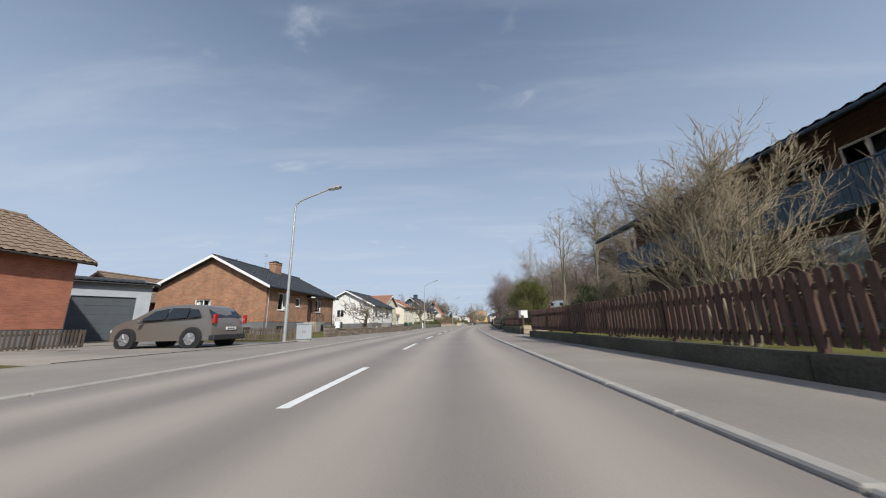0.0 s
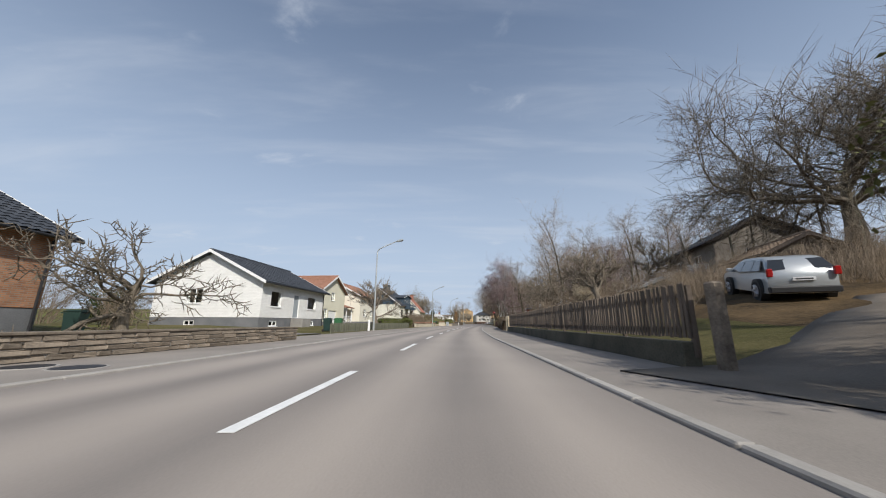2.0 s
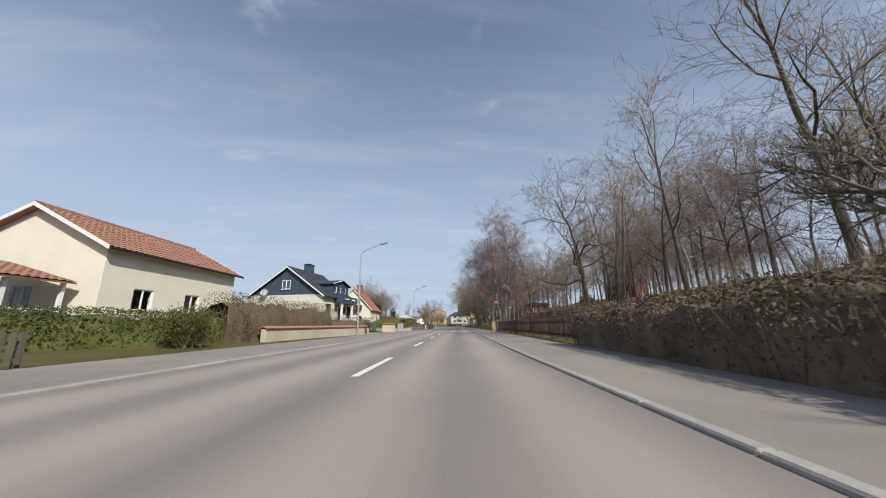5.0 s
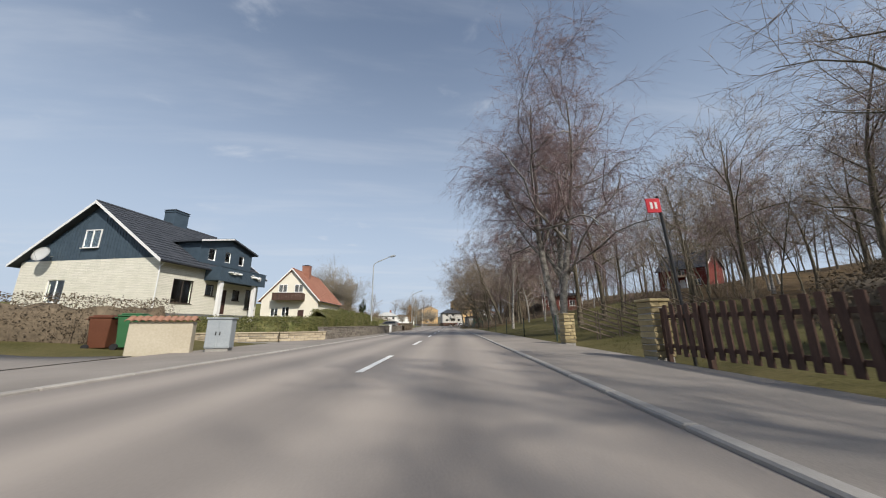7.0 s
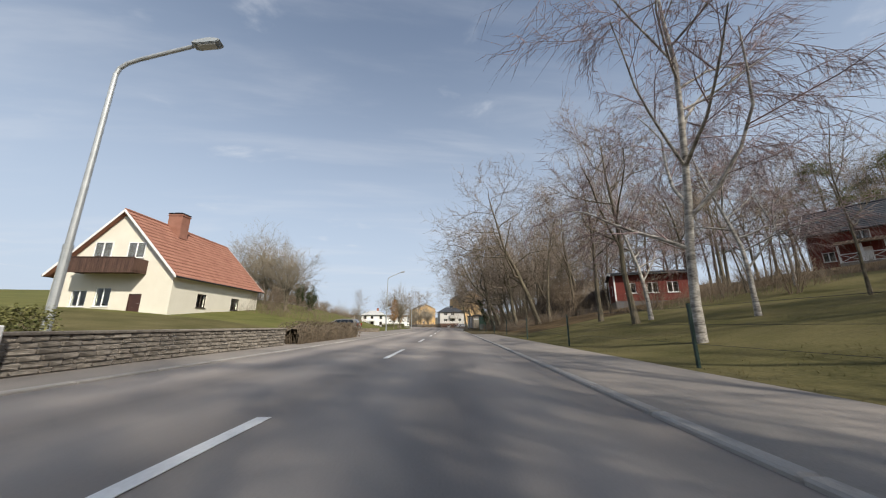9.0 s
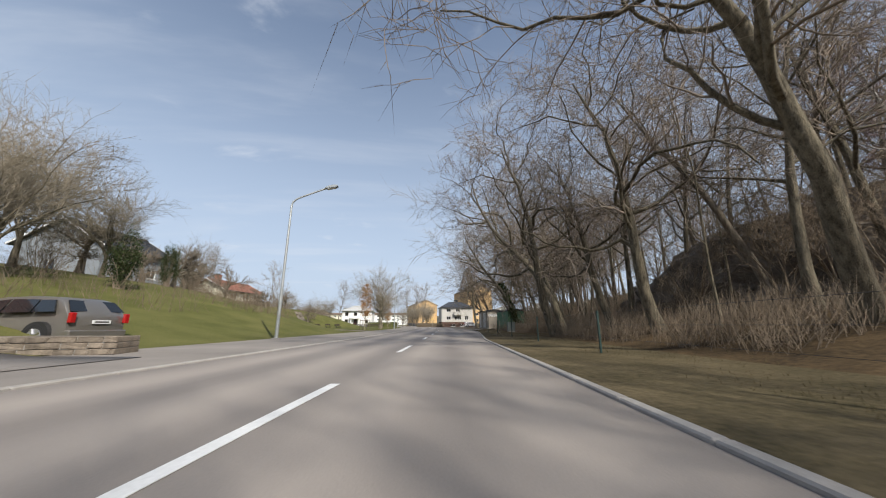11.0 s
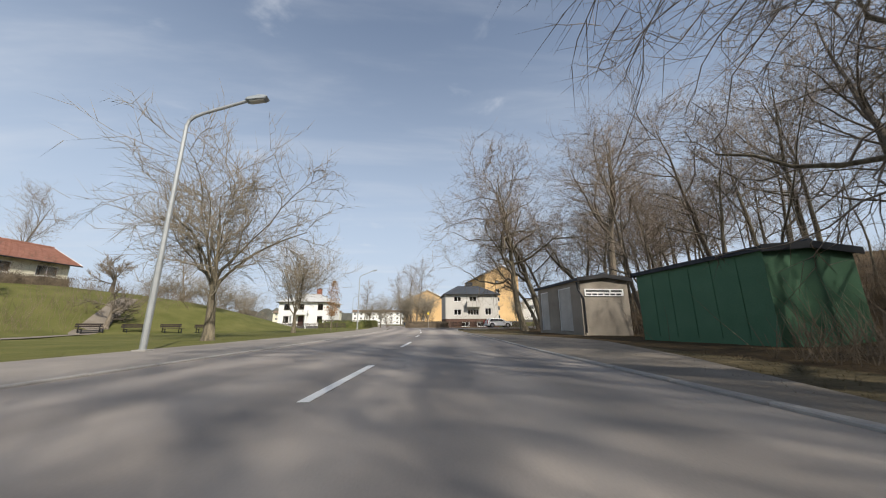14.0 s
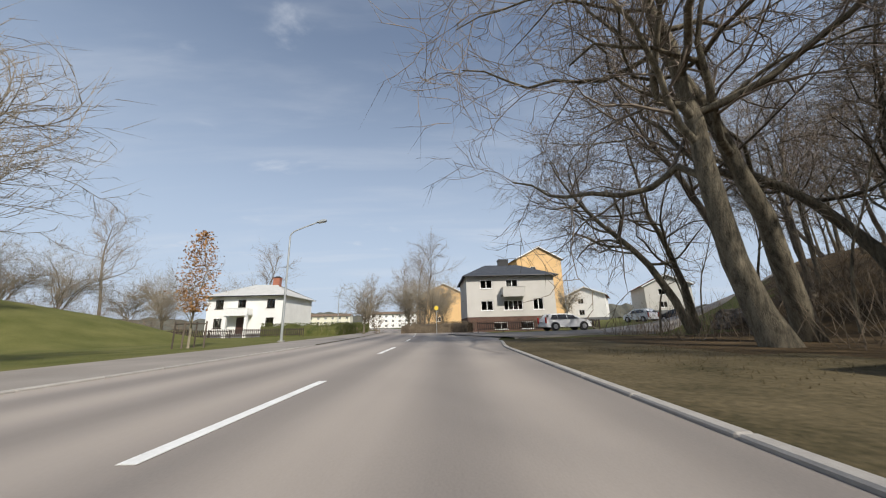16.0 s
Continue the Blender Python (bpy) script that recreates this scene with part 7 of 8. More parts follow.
stone_wall("tan stone retaining wall curving into the drive", [(4.15, 20.1), (7.2, 19.6), (11.5, 20.6)], 0.05, 2, 0.24, 0.35, STONE_TAN, 53, lmin=0.3, lmax=0.65)
low_wall("retaining_wall", "dark concrete wall below the short fence", [(4.1, 20.2), (4.15, 27.6)], 0.26, -0.2, 0.42, WALL_DARK)
fence("short dark brown slatted fence on the concrete wall", [(4.15, 20.3), (4.2, 27.6)], 0.42, 0.75, WOOD_BROWN, slat=(0.085, 0.022), gap=0.135, seed=54, top=0.3, side=-1)
e = empty("mailbox", Matrix.Translation((4.3, 20.6, 0.98)) @ Matrix.Rotation(radians(20), 4, "Z"), "white square metal mailbox hung on the fence", "mailbox", "mailboxes")
part("body", boxed(-0.24, 0.24, -0.14, 0.14, 0, 0.44, 0.015), SIGN_WHITE, e)
part("lid", boxed(-0.25, 0.25, -0.17, 0.14, 0.44, 0.47, 0.01), SIGN_WHITE, e)
fence("grey weathered rail fence along the top of the bank", [(10.5, 23.0), (11.5, 30.0)], 0, 0.9, WOOD_WEATHERED, gap=2.2, seed=55, follow=True, rail_z=(0.4, 0.85))
rng_p = np.random.default_rng(77)
c = np.stack([rng_p.uniform(4.8, 9.5, 5000), rng_p.uniform(20.6, 28, 5000), np.zeros(5000)], 1)
c[:, 2] = [ground_z(a, b_) + abs(rng_p.normal(0, 0.16)) for a, b_ in c[:, :2]]
tagged(new("ground_cover", leaf_cloud(rng_p, c, 0.08, LEAF_HEDGE, "ground_cover")), "green ground-cover plants on the bank", "plants", kind="stuff")
bush("rhododendron", "large glossy evergreen bush beside the drive", 6.7, 29.6, 0.3, 1.9, 1.9, 2.1, LEAF, 56, 28000, 0.055)
bush("dead_hedge", "dark ivy hedge over the old fence", 5.0, 29.2, 0.1, 0.7, 1.6, 0.6, LEAF_IVY, 57, 6000, 0.05)
fence("leaning weathered slatted fence overgrown with ivy", [(5.2, 27.8), (6.2, 25.6), (8.8, 24.9)], 0.7, 0.95, WOOD_WEATHERED, gap=0.14, seed=58, wonky=0.05)


def stone_post(x, y, h, mat, label, s=0.32):
    p = empty("gate_post", Matrix.Translation((x, y, 0)), label, "post", "gate posts")
    part("shaft", boxed(-s / 2, s / 2, -s / 2, s / 2, -0.2, h, 0.03), mat, p)
    return p


stone_post(4.95, 33.4, 1.4, STONE, "rough tan stone gate post at the drive", 0.2)


def sheet(name, label, pts, width, mat, lift=0.05):
    V, F = [], []
    ps = line_points(pts, 0.8)
    n = 7
    for i, (x, y, a) in enumerate(ps):
        w = width[0] + (width[1] - width[0]) * i / (len(ps) - 1)
        for k in range(n):
            s = w * (min(max(k - 1, 0), 4) / 4 - 0.5)
            q = (x - math.sin(a) * s, y + math.cos(a) * s)
            V.append((*q, max(ground_z(*q), 0.04) + lift - (0.2 if k in (0, n - 1) else 0.0)))
    for i in range(len(ps) - 1):
        for k in range(n - 1):
            F.append((i * n + k, (i + 1) * n + k, (i + 1) * n + k + 1, i * n + k + 1))
    tagged(raw(name, V, F, mat, smooth=True), label, "drive", kind="structure")


sheet("drive", "gravelly drive climbing to the parked car", [(4.0, 31.4), (8, 32.9), (14, 36.5)], (4.2, 3.2), DIRT, 0.012)
sheet("drive_left", "asphalt driveway in front of the garage", [(-8.6, 12.0), (-17, 13.5), (-24, 20)], (9, 8), PAVING, 0.006)
sheet("forecourt", "asphalt forecourt of the white house", [(-8.0, 46.5), (-13.2, 48.5)], (6.5, 6.5), PAVING, 0.004)
sheet("drive_entry", "asphalt drive beside the tiled wall", [(1.5, 101.2), (-6.0, 101.8)], (5.0, 5.0), PAVING, 0.004)
sheet("lay_by", "asphalt lay-by at the foot of the slope", [(10.5, 156.0), (3.0, 157.0)], (8, 8), PAVING, 0.004)
car("silver estate car parked on the sloping drive", Matrix.Translation((11.9, 38.1, ground_z(11.9, 38.1))) @ Matrix.Rotation(radians(62), 4, "Z") @ Matrix.Rotation(-math.atan2(ground_z(13.5, 41.1) - ground_z(12.3, 38.9), 3.4), 4, "Y"), CAR_SILVER, WAGON, 4.6, 1.78, (0.86, 3.6), WAGON_GLASS, tail=(0.82, 1.08))
FENCE_R = [(4.75, 33.8), (5.5, 43.0), (6.4, 51.0), (6.9, 57.4)]
fence("weathered brown slatted fence on a dark concrete wall", FENCE_R, 0.44, 1.0, WOOD_WEATHERED, slat=(0.078, 0.022), gap=0.122, seed=61, top=0.5, wonky=0.025, missing=0.04, side=-1)
low_wall("retaining_wall", "dark mossy concrete wall below the slatted fence", FENCE_R, 0.28, -0.2, 0.44, WALL_DARK)
stone_post(6.95, 57.9, 1.35, STONE_TAN, "mossy stone gate post", 0.3)
stone_post(7.2, 59.6, 1.3, STONE_TAN, "mossy stone gate post", 0.3)
hedge("hedge", "brown clipped hedge behind the pavement", [(7.3, 60.4), (9.0, 71.0), (10.2, 78.0)], 1.1, 0.1, 1.25, LEAF_BROWN, 62, 800, 0.03, BRUSH, 90)
FENCE_D = [(10.4, 78.5), (12.0, 88.0), (13.3, 100.9)]
fence("dark slatted fence with wide gaps beside the pavement", FENCE_D, 0.1, 1.0, WOOD_BROWN, slat=(0.1, 0.024), gap=0.19, seed=63, top=0.1, side=-1)
hedge("hedge", "low brown clipped hedge behind the dark fence", [(13.2, 79.0), (15.0, 90.0), (16.5, 100.0)], 1.2, 0.5, 1.2, LEAF_BROWN, 64, 700, 0.03, BRUSH, 90)


def brick_pillar(x, y, h, label):
    stone_wall(label, [(x - 0.21, y), (x + 0.21, y)], 0.08, int(h / 0.125), 0.125, 0.42, surface("pillar_brick", (0.25, 0.2, 0.105), (0.38, 0.31, 0.175), 3, 0.9, 0.5, 25, vary=0.2), int(x * 10), lmin=0.21, lmax=0.42, cap=True)


brick_pillar(14.2, 106.5, 1.12, "square yellow-brick gate pillar")
brick_pillar(13.4, 101.2, 1.2, "square yellow-brick gate pillar with a coping")


def zigzag_fence(pts, label):
    e = empty("pole_fence", Matrix.Identity(4), label, "fence", "fences")
    for x, y, a in line_points(pts, 1.1):
        z = ground_z(x, y)
        for s in (-0.06, 0.06):
            b = cyl(bmesh.new(), 0.025, (x + s, y, z - 0.2), (x + s, y, z + 1.15), 6)
            part("upright", b, WOOD_WEATHERED, e)
        for k in range(5):
            c0 = Vector((x, y, z + 0.25 + 0.2 * k))
            d = Vector((math.cos(a), math.sin(a), -0.28))
            part("pole", cyl(bmesh.new(), 0.03, c0 - d * 0.9, c0 + d * 0.9, 6), WOOD_WEATHERED, e)


zigzag_fence([(16.0, 107.4), (18.8, 107.8), (21.8, 108.2)], "traditional split-pole fence of slanting grey poles")
sp = empty("sign_pole", Matrix.Translation((13.35, 100.3, 0.05)) @ Matrix.Rotation(radians(-4), 4, "Y"), "thin leaning pole with a small red sign", "sign")
part("pole", cyl(bmesh.new(), 0.03, (0, 0, -0.2), (0, 0, 3.2), 10), METAL_BLACK, sp)
sg = part("sign_panel", boxed(-0.3, 0.02, -0.03, -0.01, 2.85, 3.15, 0.01), SIGN_RED, sp, "red sign panel")
for k in range(2):
    part("sign_bar", boxed(-0.22 + 0.1 * k, -0.17 + 0.1 * k, -0.036, -0.03, 2.93, 3.07), SIGN_WHITE, sg)

# hillside houses and huts
hb = house("hill_house", "grey-brown timber house with a pale balcony on the hillside", (34.0, 73.5, ground_z(34, 70) - 0.3), right(66) - 6, 11, 9, 0.4, 3.8, 6.2, BOARD_GREY, TILE_DARK,
           [("street", 2, 3.6, 1.2, 2.6, "win"), ("street", 6.5, 8.1, 1.2, 2.6, "win"), ("far", 3, 4.4, 1.2, 2.6, "win")], over=0.7, barge=WOOD_DARK)
balcony(hb, 1.0, 9.5, -1.4, -0.02, 0.5, 1.4, WOOD_WHITE, True, ())
house("shed", "brown weathered wooden shed on the bank", (23.0, 52.5, ground_z(23.0, 50) - 0.9), right(44) - 10, 4.5, 4, 0.1, 2.0, 3.0, WOOD_WEATHERED, TILE_BROWN, [("street", 2, 3, 1.0, 1.8, "win")], over=0.4, barge=WOOD_DARK, category="shed")
house("shed", "dark green low shed by the drive", (19.0, 60.0, ground_z(19, 59) - 1.0), right(50) - 4, 4.5, 3, 0.1, 1.7, 2.3, PLASTIC_DARK, PLASTER_GREY, [], over=0.4, barge=METAL_BOX, category="shed")


def red_cottage(x, y, turn, L, W, hgt, ridge, label, up=-0.1, porch=False):
    holes = [("street", 1.0, 2.0, 1.1, 2.2, "win"), ("street", L - 2.2, L - 1.2, 1.1, 2.2, "win"), ("far", W / 2 - 0.5, W / 2 + 0.5, 1.1, 2.2, "win"), ("near", W / 2 - 0.5, W / 2 + 0.5, 1.1, 2.2, "win")]
    holes += [("street", L / 2 - 0.45, L / 2 + 0.45, 0.35, 2.3, "door", (WOOD_WHITE,)), ("street", L / 2 - 0.6, L / 2 + 0.6, 3.1, 4.2, "win")] if porch else [("street", L / 2 - 0.5, L / 2 + 0.5, 1.1, 2.2, "win")]
    h = house("red_cottage", label, (x, y, ground_z(x, y) + up), turn, L, W, 0.3, hgt, ridge, WOOD_RED, TILE_DARK, holes, over=0.35)
    for sx in (0, L):
        for sy in (0, W):
            part("corner_board", boxed(sx - 0.07, sx + 0.07, sy - 0.07, sy + 0.07, 0.3, hgt), WOOD_WHITE, h)
    if porch:
        veranda(h, L / 2 - 1.6, L / 2 + 1.6, -2.0, 0.0, 0.5, 2.5, TILE_BROWN)
    return h


red_cottage(35.0, 155.0, right(150) + 70, 7.0, 5, 3.1, 3.5, "low falu-red park pavilion among the trees", 0.5)
red_cottage(60.0, 154.5, right(140) + 30, 8.4, 6.4, 4.6, 7.6, "falu-red cottage with a white porch on the lawn", 0.4, True)


def pine(x, y, z, height, spread, seed):
    """A pine: a bare tapered trunk and clumps of needles on short limbs near the top."""
    rng = np.random.default_rng(seed)
    e = empty("pine_tree", Matrix.Translation((x, y, z)), "dark green pine among the bare trees", "tree")
    lines = [(np.array([(0, 0, -0.3), (0.1, 0.05, height * 0.5), (0.0, 0.15, height * 0.97)]), np.array([0.2, 0.14, 0.03]))]
    V, F = tubes(lines, 7)
    o = new("trunk", array_mesh("trunk", V, F, BARK, True))
    o.parent = e
    limbs, c = [], []
    for k in range(26):
        u = rng.uniform(0.45, 0.98)
        a = rng.uniform(0, 2 * math.pi)
        r = spread * (1.15 - u) * 1.6 * rng.uniform(0.5, 1.0)
        q = np.array((r * math.cos(a), r * math.sin(a), height * u + 0.12 * r))
        limbs.append((np.array([(0.05, 0.1, height * u - 0.3), q * (0.5, 0.5, 1), q]), np.array([0.05, 0.035, 0.012])))
        c.append(q + rng.normal(size=(240, 3)) * (0.55, 0.55, 0.26))
    V, F = tubes(limbs, 4)
    o = new("limbs", array_mesh("limbs", V, F, BARK))
    o.parent = e
    o = new("needles", leaf_cloud(rng, np.concatenate(c), 0.09, LEAF, "needles"))
    o.parent = e
    return e


pine(70.0, 158.0, ground_z(70.0, 158.0), 15.0, 4.2, 301)
pine(76.0, 155.0, ground_z(76.0, 155.0), 14.0, 4.2, 303)
pine(34.5, 49.0, ground_z(34.5, 49.0), 10.0, 3.0, 302)

# wire fence posts along the park
for y in np.arange(109, 188, 6.5):
    x = xp(y) + 4.5 + 0.3 * math.sin(y)
    p = empty("fence_post", Matrix.Translation((x, y, 0)), "thin green steel post of a wire fence", "post", "wire fence posts")
    part("shaft", boxed(-0.025, 0.025, -0.025, 0.025, -0.2, 1.15), PLASTIC_DARK, p)
part_w = empty("wire_fence", Matrix.Identity(4), "low wire fence between green posts", "fence", "fences")
for z in (0.4, 0.75, 1.08):
    pts = [(xp(y) + 4.5 + 0.3 * math.sin(y), y, z) for y in np.arange(109, 188, 6.5)]
    V, F = tubes([(np.array(pts), np.full(len(pts), 0.003))], 4)
    o = new("wire", array_mesh("wire", V, F, METAL_BLACK))
    o.parent = part_w

# trees on the right
for k, (kind, x, y, s, w, a) in enumerate((("snag", 9.3, 28.0, 0.85, 0, 0), ("snag", 10.8, 31.5, 0.95, 1, 50), ("snag", 12.0, 27.0, 1.0, 0, 100), ("snag", 13.5, 24.0, 0.8, 1, 200), ("great_oak", 31.5, 51.0, 1.5, 0, 20),
                                           ("apple", 10.5, 47.8, 1.75, 0, 10), ("apple", 19.5, 57.5, 1.9, 1, 80), ("shrub", 11.5, 52.5, 0.5, 1, 0), ("shrub", 13.5, 57.0, 0.6, 0, 70), ("apple", 12.2, 64.0, 1.8, 1, 0), ("apple", 16.0, 61.5, 1.5, 0, 150), ("apple", 15.0, 72.0, 1.8, 0, 0),
                                           ("gnarled", 17.0, 88.6, 0.68, 1, 8), ("old_birch", 17.5, 113.4, 0.95, 0, 15), ("birch", 19.6, 117.0, 0.9, 1, 0), ("wood", 21.2, 117.8, 0.9, 1, 60), ("wood", 24.0, 119.0, 0.9, 2, 30), ("birch", 20.6, 131.2, 0.95, 1, 90), ("wood", 24.6, 138.8, 0.85, 0, 40),
                                           ("gnarled", 27.9, 158.8, 1.0, 0, 20), ("gnarled", 27.3, 174.4, 1.1, 1, 5), ("gnarled", 28.7, 175.6, 1.0, 2, -15), ("gnarled", 32.3, 182.4, 0.95, 0, -20), ("gnarled", 34.2, 189.5, 1.0, 1, 10), ("gnarled", 32.1, 195.7, 1.0, 2, 20), ("gnarled", 35.2, 199.3, 1.0, 1, -15), ("gnarled", 37.6, 201.5, 1.05, 0, 20),
                                           ("elm", 39.6, 223.4, 1.0, 0, 0), ("gnarled", 33.7, 229.5, 1.22, 1, -10), ("gnarled", 36.3, 231.2, 1.1, 0, 25), ("gnarled", 38.8, 239.0, 0.85, 2, 0), ("gnarled", 40.2, 240.5, 0.8, 0, 30), ("gnarled", 43.5, 233.0, 1.0, 2, -40), ("wood", 45.0, 228.5, 1.0, 0, 0))):
    tree(kind, x, y, s, a, w, tilt=(4, -6) if y == 158.8 else (0, 5) if y == 229.5 else (0, 0) if kind == "old_birch" else (0, 0))
rt = random.Random(5)


def scatter(n, ys, ds, gap, kinds, sizes, keep=lambda x, y, d: True, label=""):
    """Trees strewn over a stretch beside the driving line, no two nearer than gap."""
    tries = 0
    while n and tries < 3000:
        tries += 1
        y = rt.uniform(*ys)
        d = ds[0] + (ds[1] - ds[0]) * rt.random() ** 1.15
        x = xp(y) + d
        if any((x - a) ** 2 + (y - b_) ** 2 < gap * gap for a, b_ in spots) or not keep(x, y, d) or on_drive(x, y):
            continue
        if (55 < x < 72 and 138 < y < 160) or (33 < x < 44 and 146 < y < 160) or (31 < x < 38 and 203 < y < 223):
            continue
        spots.append((x, y))
        kind = rt.choice(kinds)
        how = rt.uniform(*sizes), rt.uniform(-35, 40) if kind in ("gnarled", "lean") else rt.uniform(0, 360), rt.randrange(4)
        if not on_lawn(x, y) and math.hypot(x - 13.0, y - 40.0) > 3.2:
            tree(kind, x, y, *how, label=label)
        n -= 1


def on_lawn(x, y):
    """True on the open lawn below the red cottage."""
    return 28 < math.degrees(math.atan2(y - 115.7, x - 11.3)) < 43 and math.hypot(x - 11.3, y - 115.7) < 56


spots = [(27.3, 174.4), (28.7, 175.6), (32.1, 195.7), (32.3, 182.4), (34.2, 189.5), (34.6, 199.3), (37.6, 201.5), (39.6, 223.4), (33.7, 229.5), (35.6, 230.4), (38.8, 239.0), (17.5, 113.4), (27.6, 158.8)]
# the wood behind the lawn, then the wood on the bank, its edge, and the trees above the hill gardens
scatter(40, (108, 172), (22, 48), 3.0, ("wood", "wood", "wood", "birch"), (0.75, 1.1))
scatter(12, (150, 164), (12, 24), 2.6, ("wood", "lean", "wood"), (0.8, 1.05), lambda x, y, d: y > 160 or d > 18)
scatter(10, (118, 150), (9, 22), 4.0, ("wood", "birch", "wood"), (0.6, 0.9))
scatter(52, (164, 240), (10, 40), 2.9, ("wood", "wood", "wood", "forest", "lean"), (0.75, 1.15), lambda x, y, d: d > (8 if y < 198 else 14))
scatter(3, (163, 176), (9, 12), 4.0, ("gnarled", "gnarled", "lean"), (0.8, 1.0))
scatter(7, (176, 200), (14, 24), 2.6, ("wood",), (0.8, 1.0))
scatter(34, (76, 112), (13, 44), 2.8, ("wood", "wood", "birch"), (0.6, 1.0), lambda x, y, d: d > 16 or y < 100)
scatter(26, (36, 80), (20, 48), 3.0, ("wood", "apple", "wood", "snag"), (0.45, 0.75))
scatter(50, (34, 80), (5.5, 24), 1.6, ("thicket",), (0.5, 0.95), lambda x, y, d: y > 42 or d > 10)
scatter(14, (22, 34), (9, 20), 1.6, ("thicket",), (0.7, 1.2), lambda x, y, d: y < 29 or d > 14)
scatter(36, (164, 240), (8.5, 26), 2.0, ("thicket",), (0.8, 1.5), lambda x, y, d: d > (8 if y < 198 else 13))
scatter(24, (236, 266), (18, 52), 2.6, ("wood", "wood", "lean"), (0.75, 1.0), lambda x, y, d: y - 0.85 * (d - 14) < 234)
scatter(60, (162, 246), (9, 30), 1.5, ("sapling",), (0.6, 1.1), lambda x, y, d: d > (8.5 if y < 198 else 14))
scatter(24, (112, 160), (14, 36), 1.8, ("sapling",), (0.6, 1.0))
scatter(26, (112, 160), (16, 40), 2.2, ("thicket",), (0.7, 1.3))
for k in range(36):
    # the wood behind the red cottage
    a, r = radians(15 + 29 * (k * 0.618 % 1)), 68 + 26 * (k * 0.381 % 1)
    tree("wood", 11.3 + r * math.cos(a), 115.7 + r * math.sin(a), 0.82 + 0.22 * math.sin(k * 1.7), 53 * k, k)
for k in range(22):
    a = 2.4 * k
    x, y = 35.5 + 3.8 * math.sin(a) * (0.4 + 0.03 * k), 164.5 + 6.5 * math.cos(a) * (0.4 + 0.03 * k)
    tree("thicket", x, y, 1.2 + 0.3 * math.sin(k), 40 * k, k, z=max(ground_z(x, y), 5.6 - 0.55 * math.hypot(x - 37, (y - 166) * 0.7)) - 0.3, label="dead brown branches lying over the rock")
bush("juniper", "upright olive-green juniper on the bank", 27.5, 101.0, ground_z(27.5, 101.0), 1.0, 1.0, 1.5, LEAF_HEDGE, 66, 5000, 0.06)
hedge("hedge", "brown clipped hedge on the bank above the pole fence", [(20.5, 96.0), (25.0, 103.0), (31.0, 107.5), (40.0, 110.0)], 1.2, 1.0, 2.4, LEAF_BROWN, 65, 700, 0.035, BRUSH, 80)


def ivy_on(x, y, z, tops, seed):
    """Ivy leaves climbing a leaning trunk."""
    rng = np.random.default_rng(seed)
    n = 5200
    t = rng.uniform(0, 1, n) ** 0.9
    a = rng.uniform(0, 2 * math.pi, n)
    r = np.abs(rng.normal(0.42, 0.16, n)) * (1 - 0.35 * t) * (1 + 0.35 * np.sin(t * 17 + a))
    c = np.stack([t * tops[0] + r * np.cos(a), t * tops[1] + r * np.sin(a), t * tops[2]], 1)
    o = new("ivy", leaf_cloud(rng, c, 0.09, LEAF_IVY, "ivy"))
    o.matrix_world = Matrix.Translation((x, y, z))
    tagged(o, "dark green ivy climbing a leaning tree trunk", "ivy")


ivy_on(32.1, 195.7, ground_z(32.1, 195.7), (-2.6, -0.6, 6.4), 101)
brush("brushwood", "dry brown brushwood covering the bank", (24, 45, 7, 20), 3500, 1.6, 71)
brush("brushwood", "dry brown brushwood covering the hillside", (44, 80, 6, 26), 8000, 1.3, 72)
brush("brushwood", "thin brown undergrowth between the park trees", (138, 168, 13, 36), 3000, 1.6, 73)
brush("brushwood", "thin brown undergrowth in the wood", (166, 240, 9, 34), 9000, 2.2, 74)
brush("brushwood", "dense brown brushwood along the edge of the wood", (158, 203, 7.0, 13.0), 6500, 1.3, 75)


def boulder(x, y, z, rx, ry, rz, seed, label):
    b = bmesh.new()
    bmesh.ops.create_icosphere(b, subdivisions=4, radius=1)
    for v in b.verts:
        n = noise.fractal(v.co * 1.3 + Vector((seed, 0, 0)), 0.7, 2.0, 4)
        v.co = Vector((v.co.x * rx, v.co.y * ry, v.co.z * rz)) * (1 + 0.28 * n)
    o = part("rock_outcrop", b, ROCK, None)
    o.matrix_world = Matrix.Translation((x, y, z))
    tagged(o, label, "rock")


boulder(37.0, 166.5, 1.4, 4.6, 8.0, 5.2, 3, "large dark rock outcrop covered with dead leaves")
boulder(37.5, 177.0, 1.2, 3.4, 3.2, 2.6, 8, "mossy brown rock outcrop at the foot of the wood")
boulder(42.5, 240.0, 0.4, 1.6, 1.2, 0.9, 5, "grey boulder under the leaning trees")
cabinet(28.1, 187.2, -5, 0.8, 0.45, 0.95, "grey-green steel cabinet at the edge of the wood", CABINET_GREEN)


def green_shed():
    h = house("green_shed", "green panelled kiosk shed with a flat dark roof", (33.3, 211.3, 0.15), -88, 5.8, 3.5, -0.85, 2.9, 3.05, SHED_GREEN, TILE_DARK, [], over=0.15, gutter=False, barge=METAL_BLACK, category="shed")
    for i in range(1, 6):
        part("batten", boxed(i * 0.98 - 0.02, i * 0.98 + 0.02, -0.02, 0.0, 0, 2.9), SHED_GREEN, h)
    return h


green_shed()


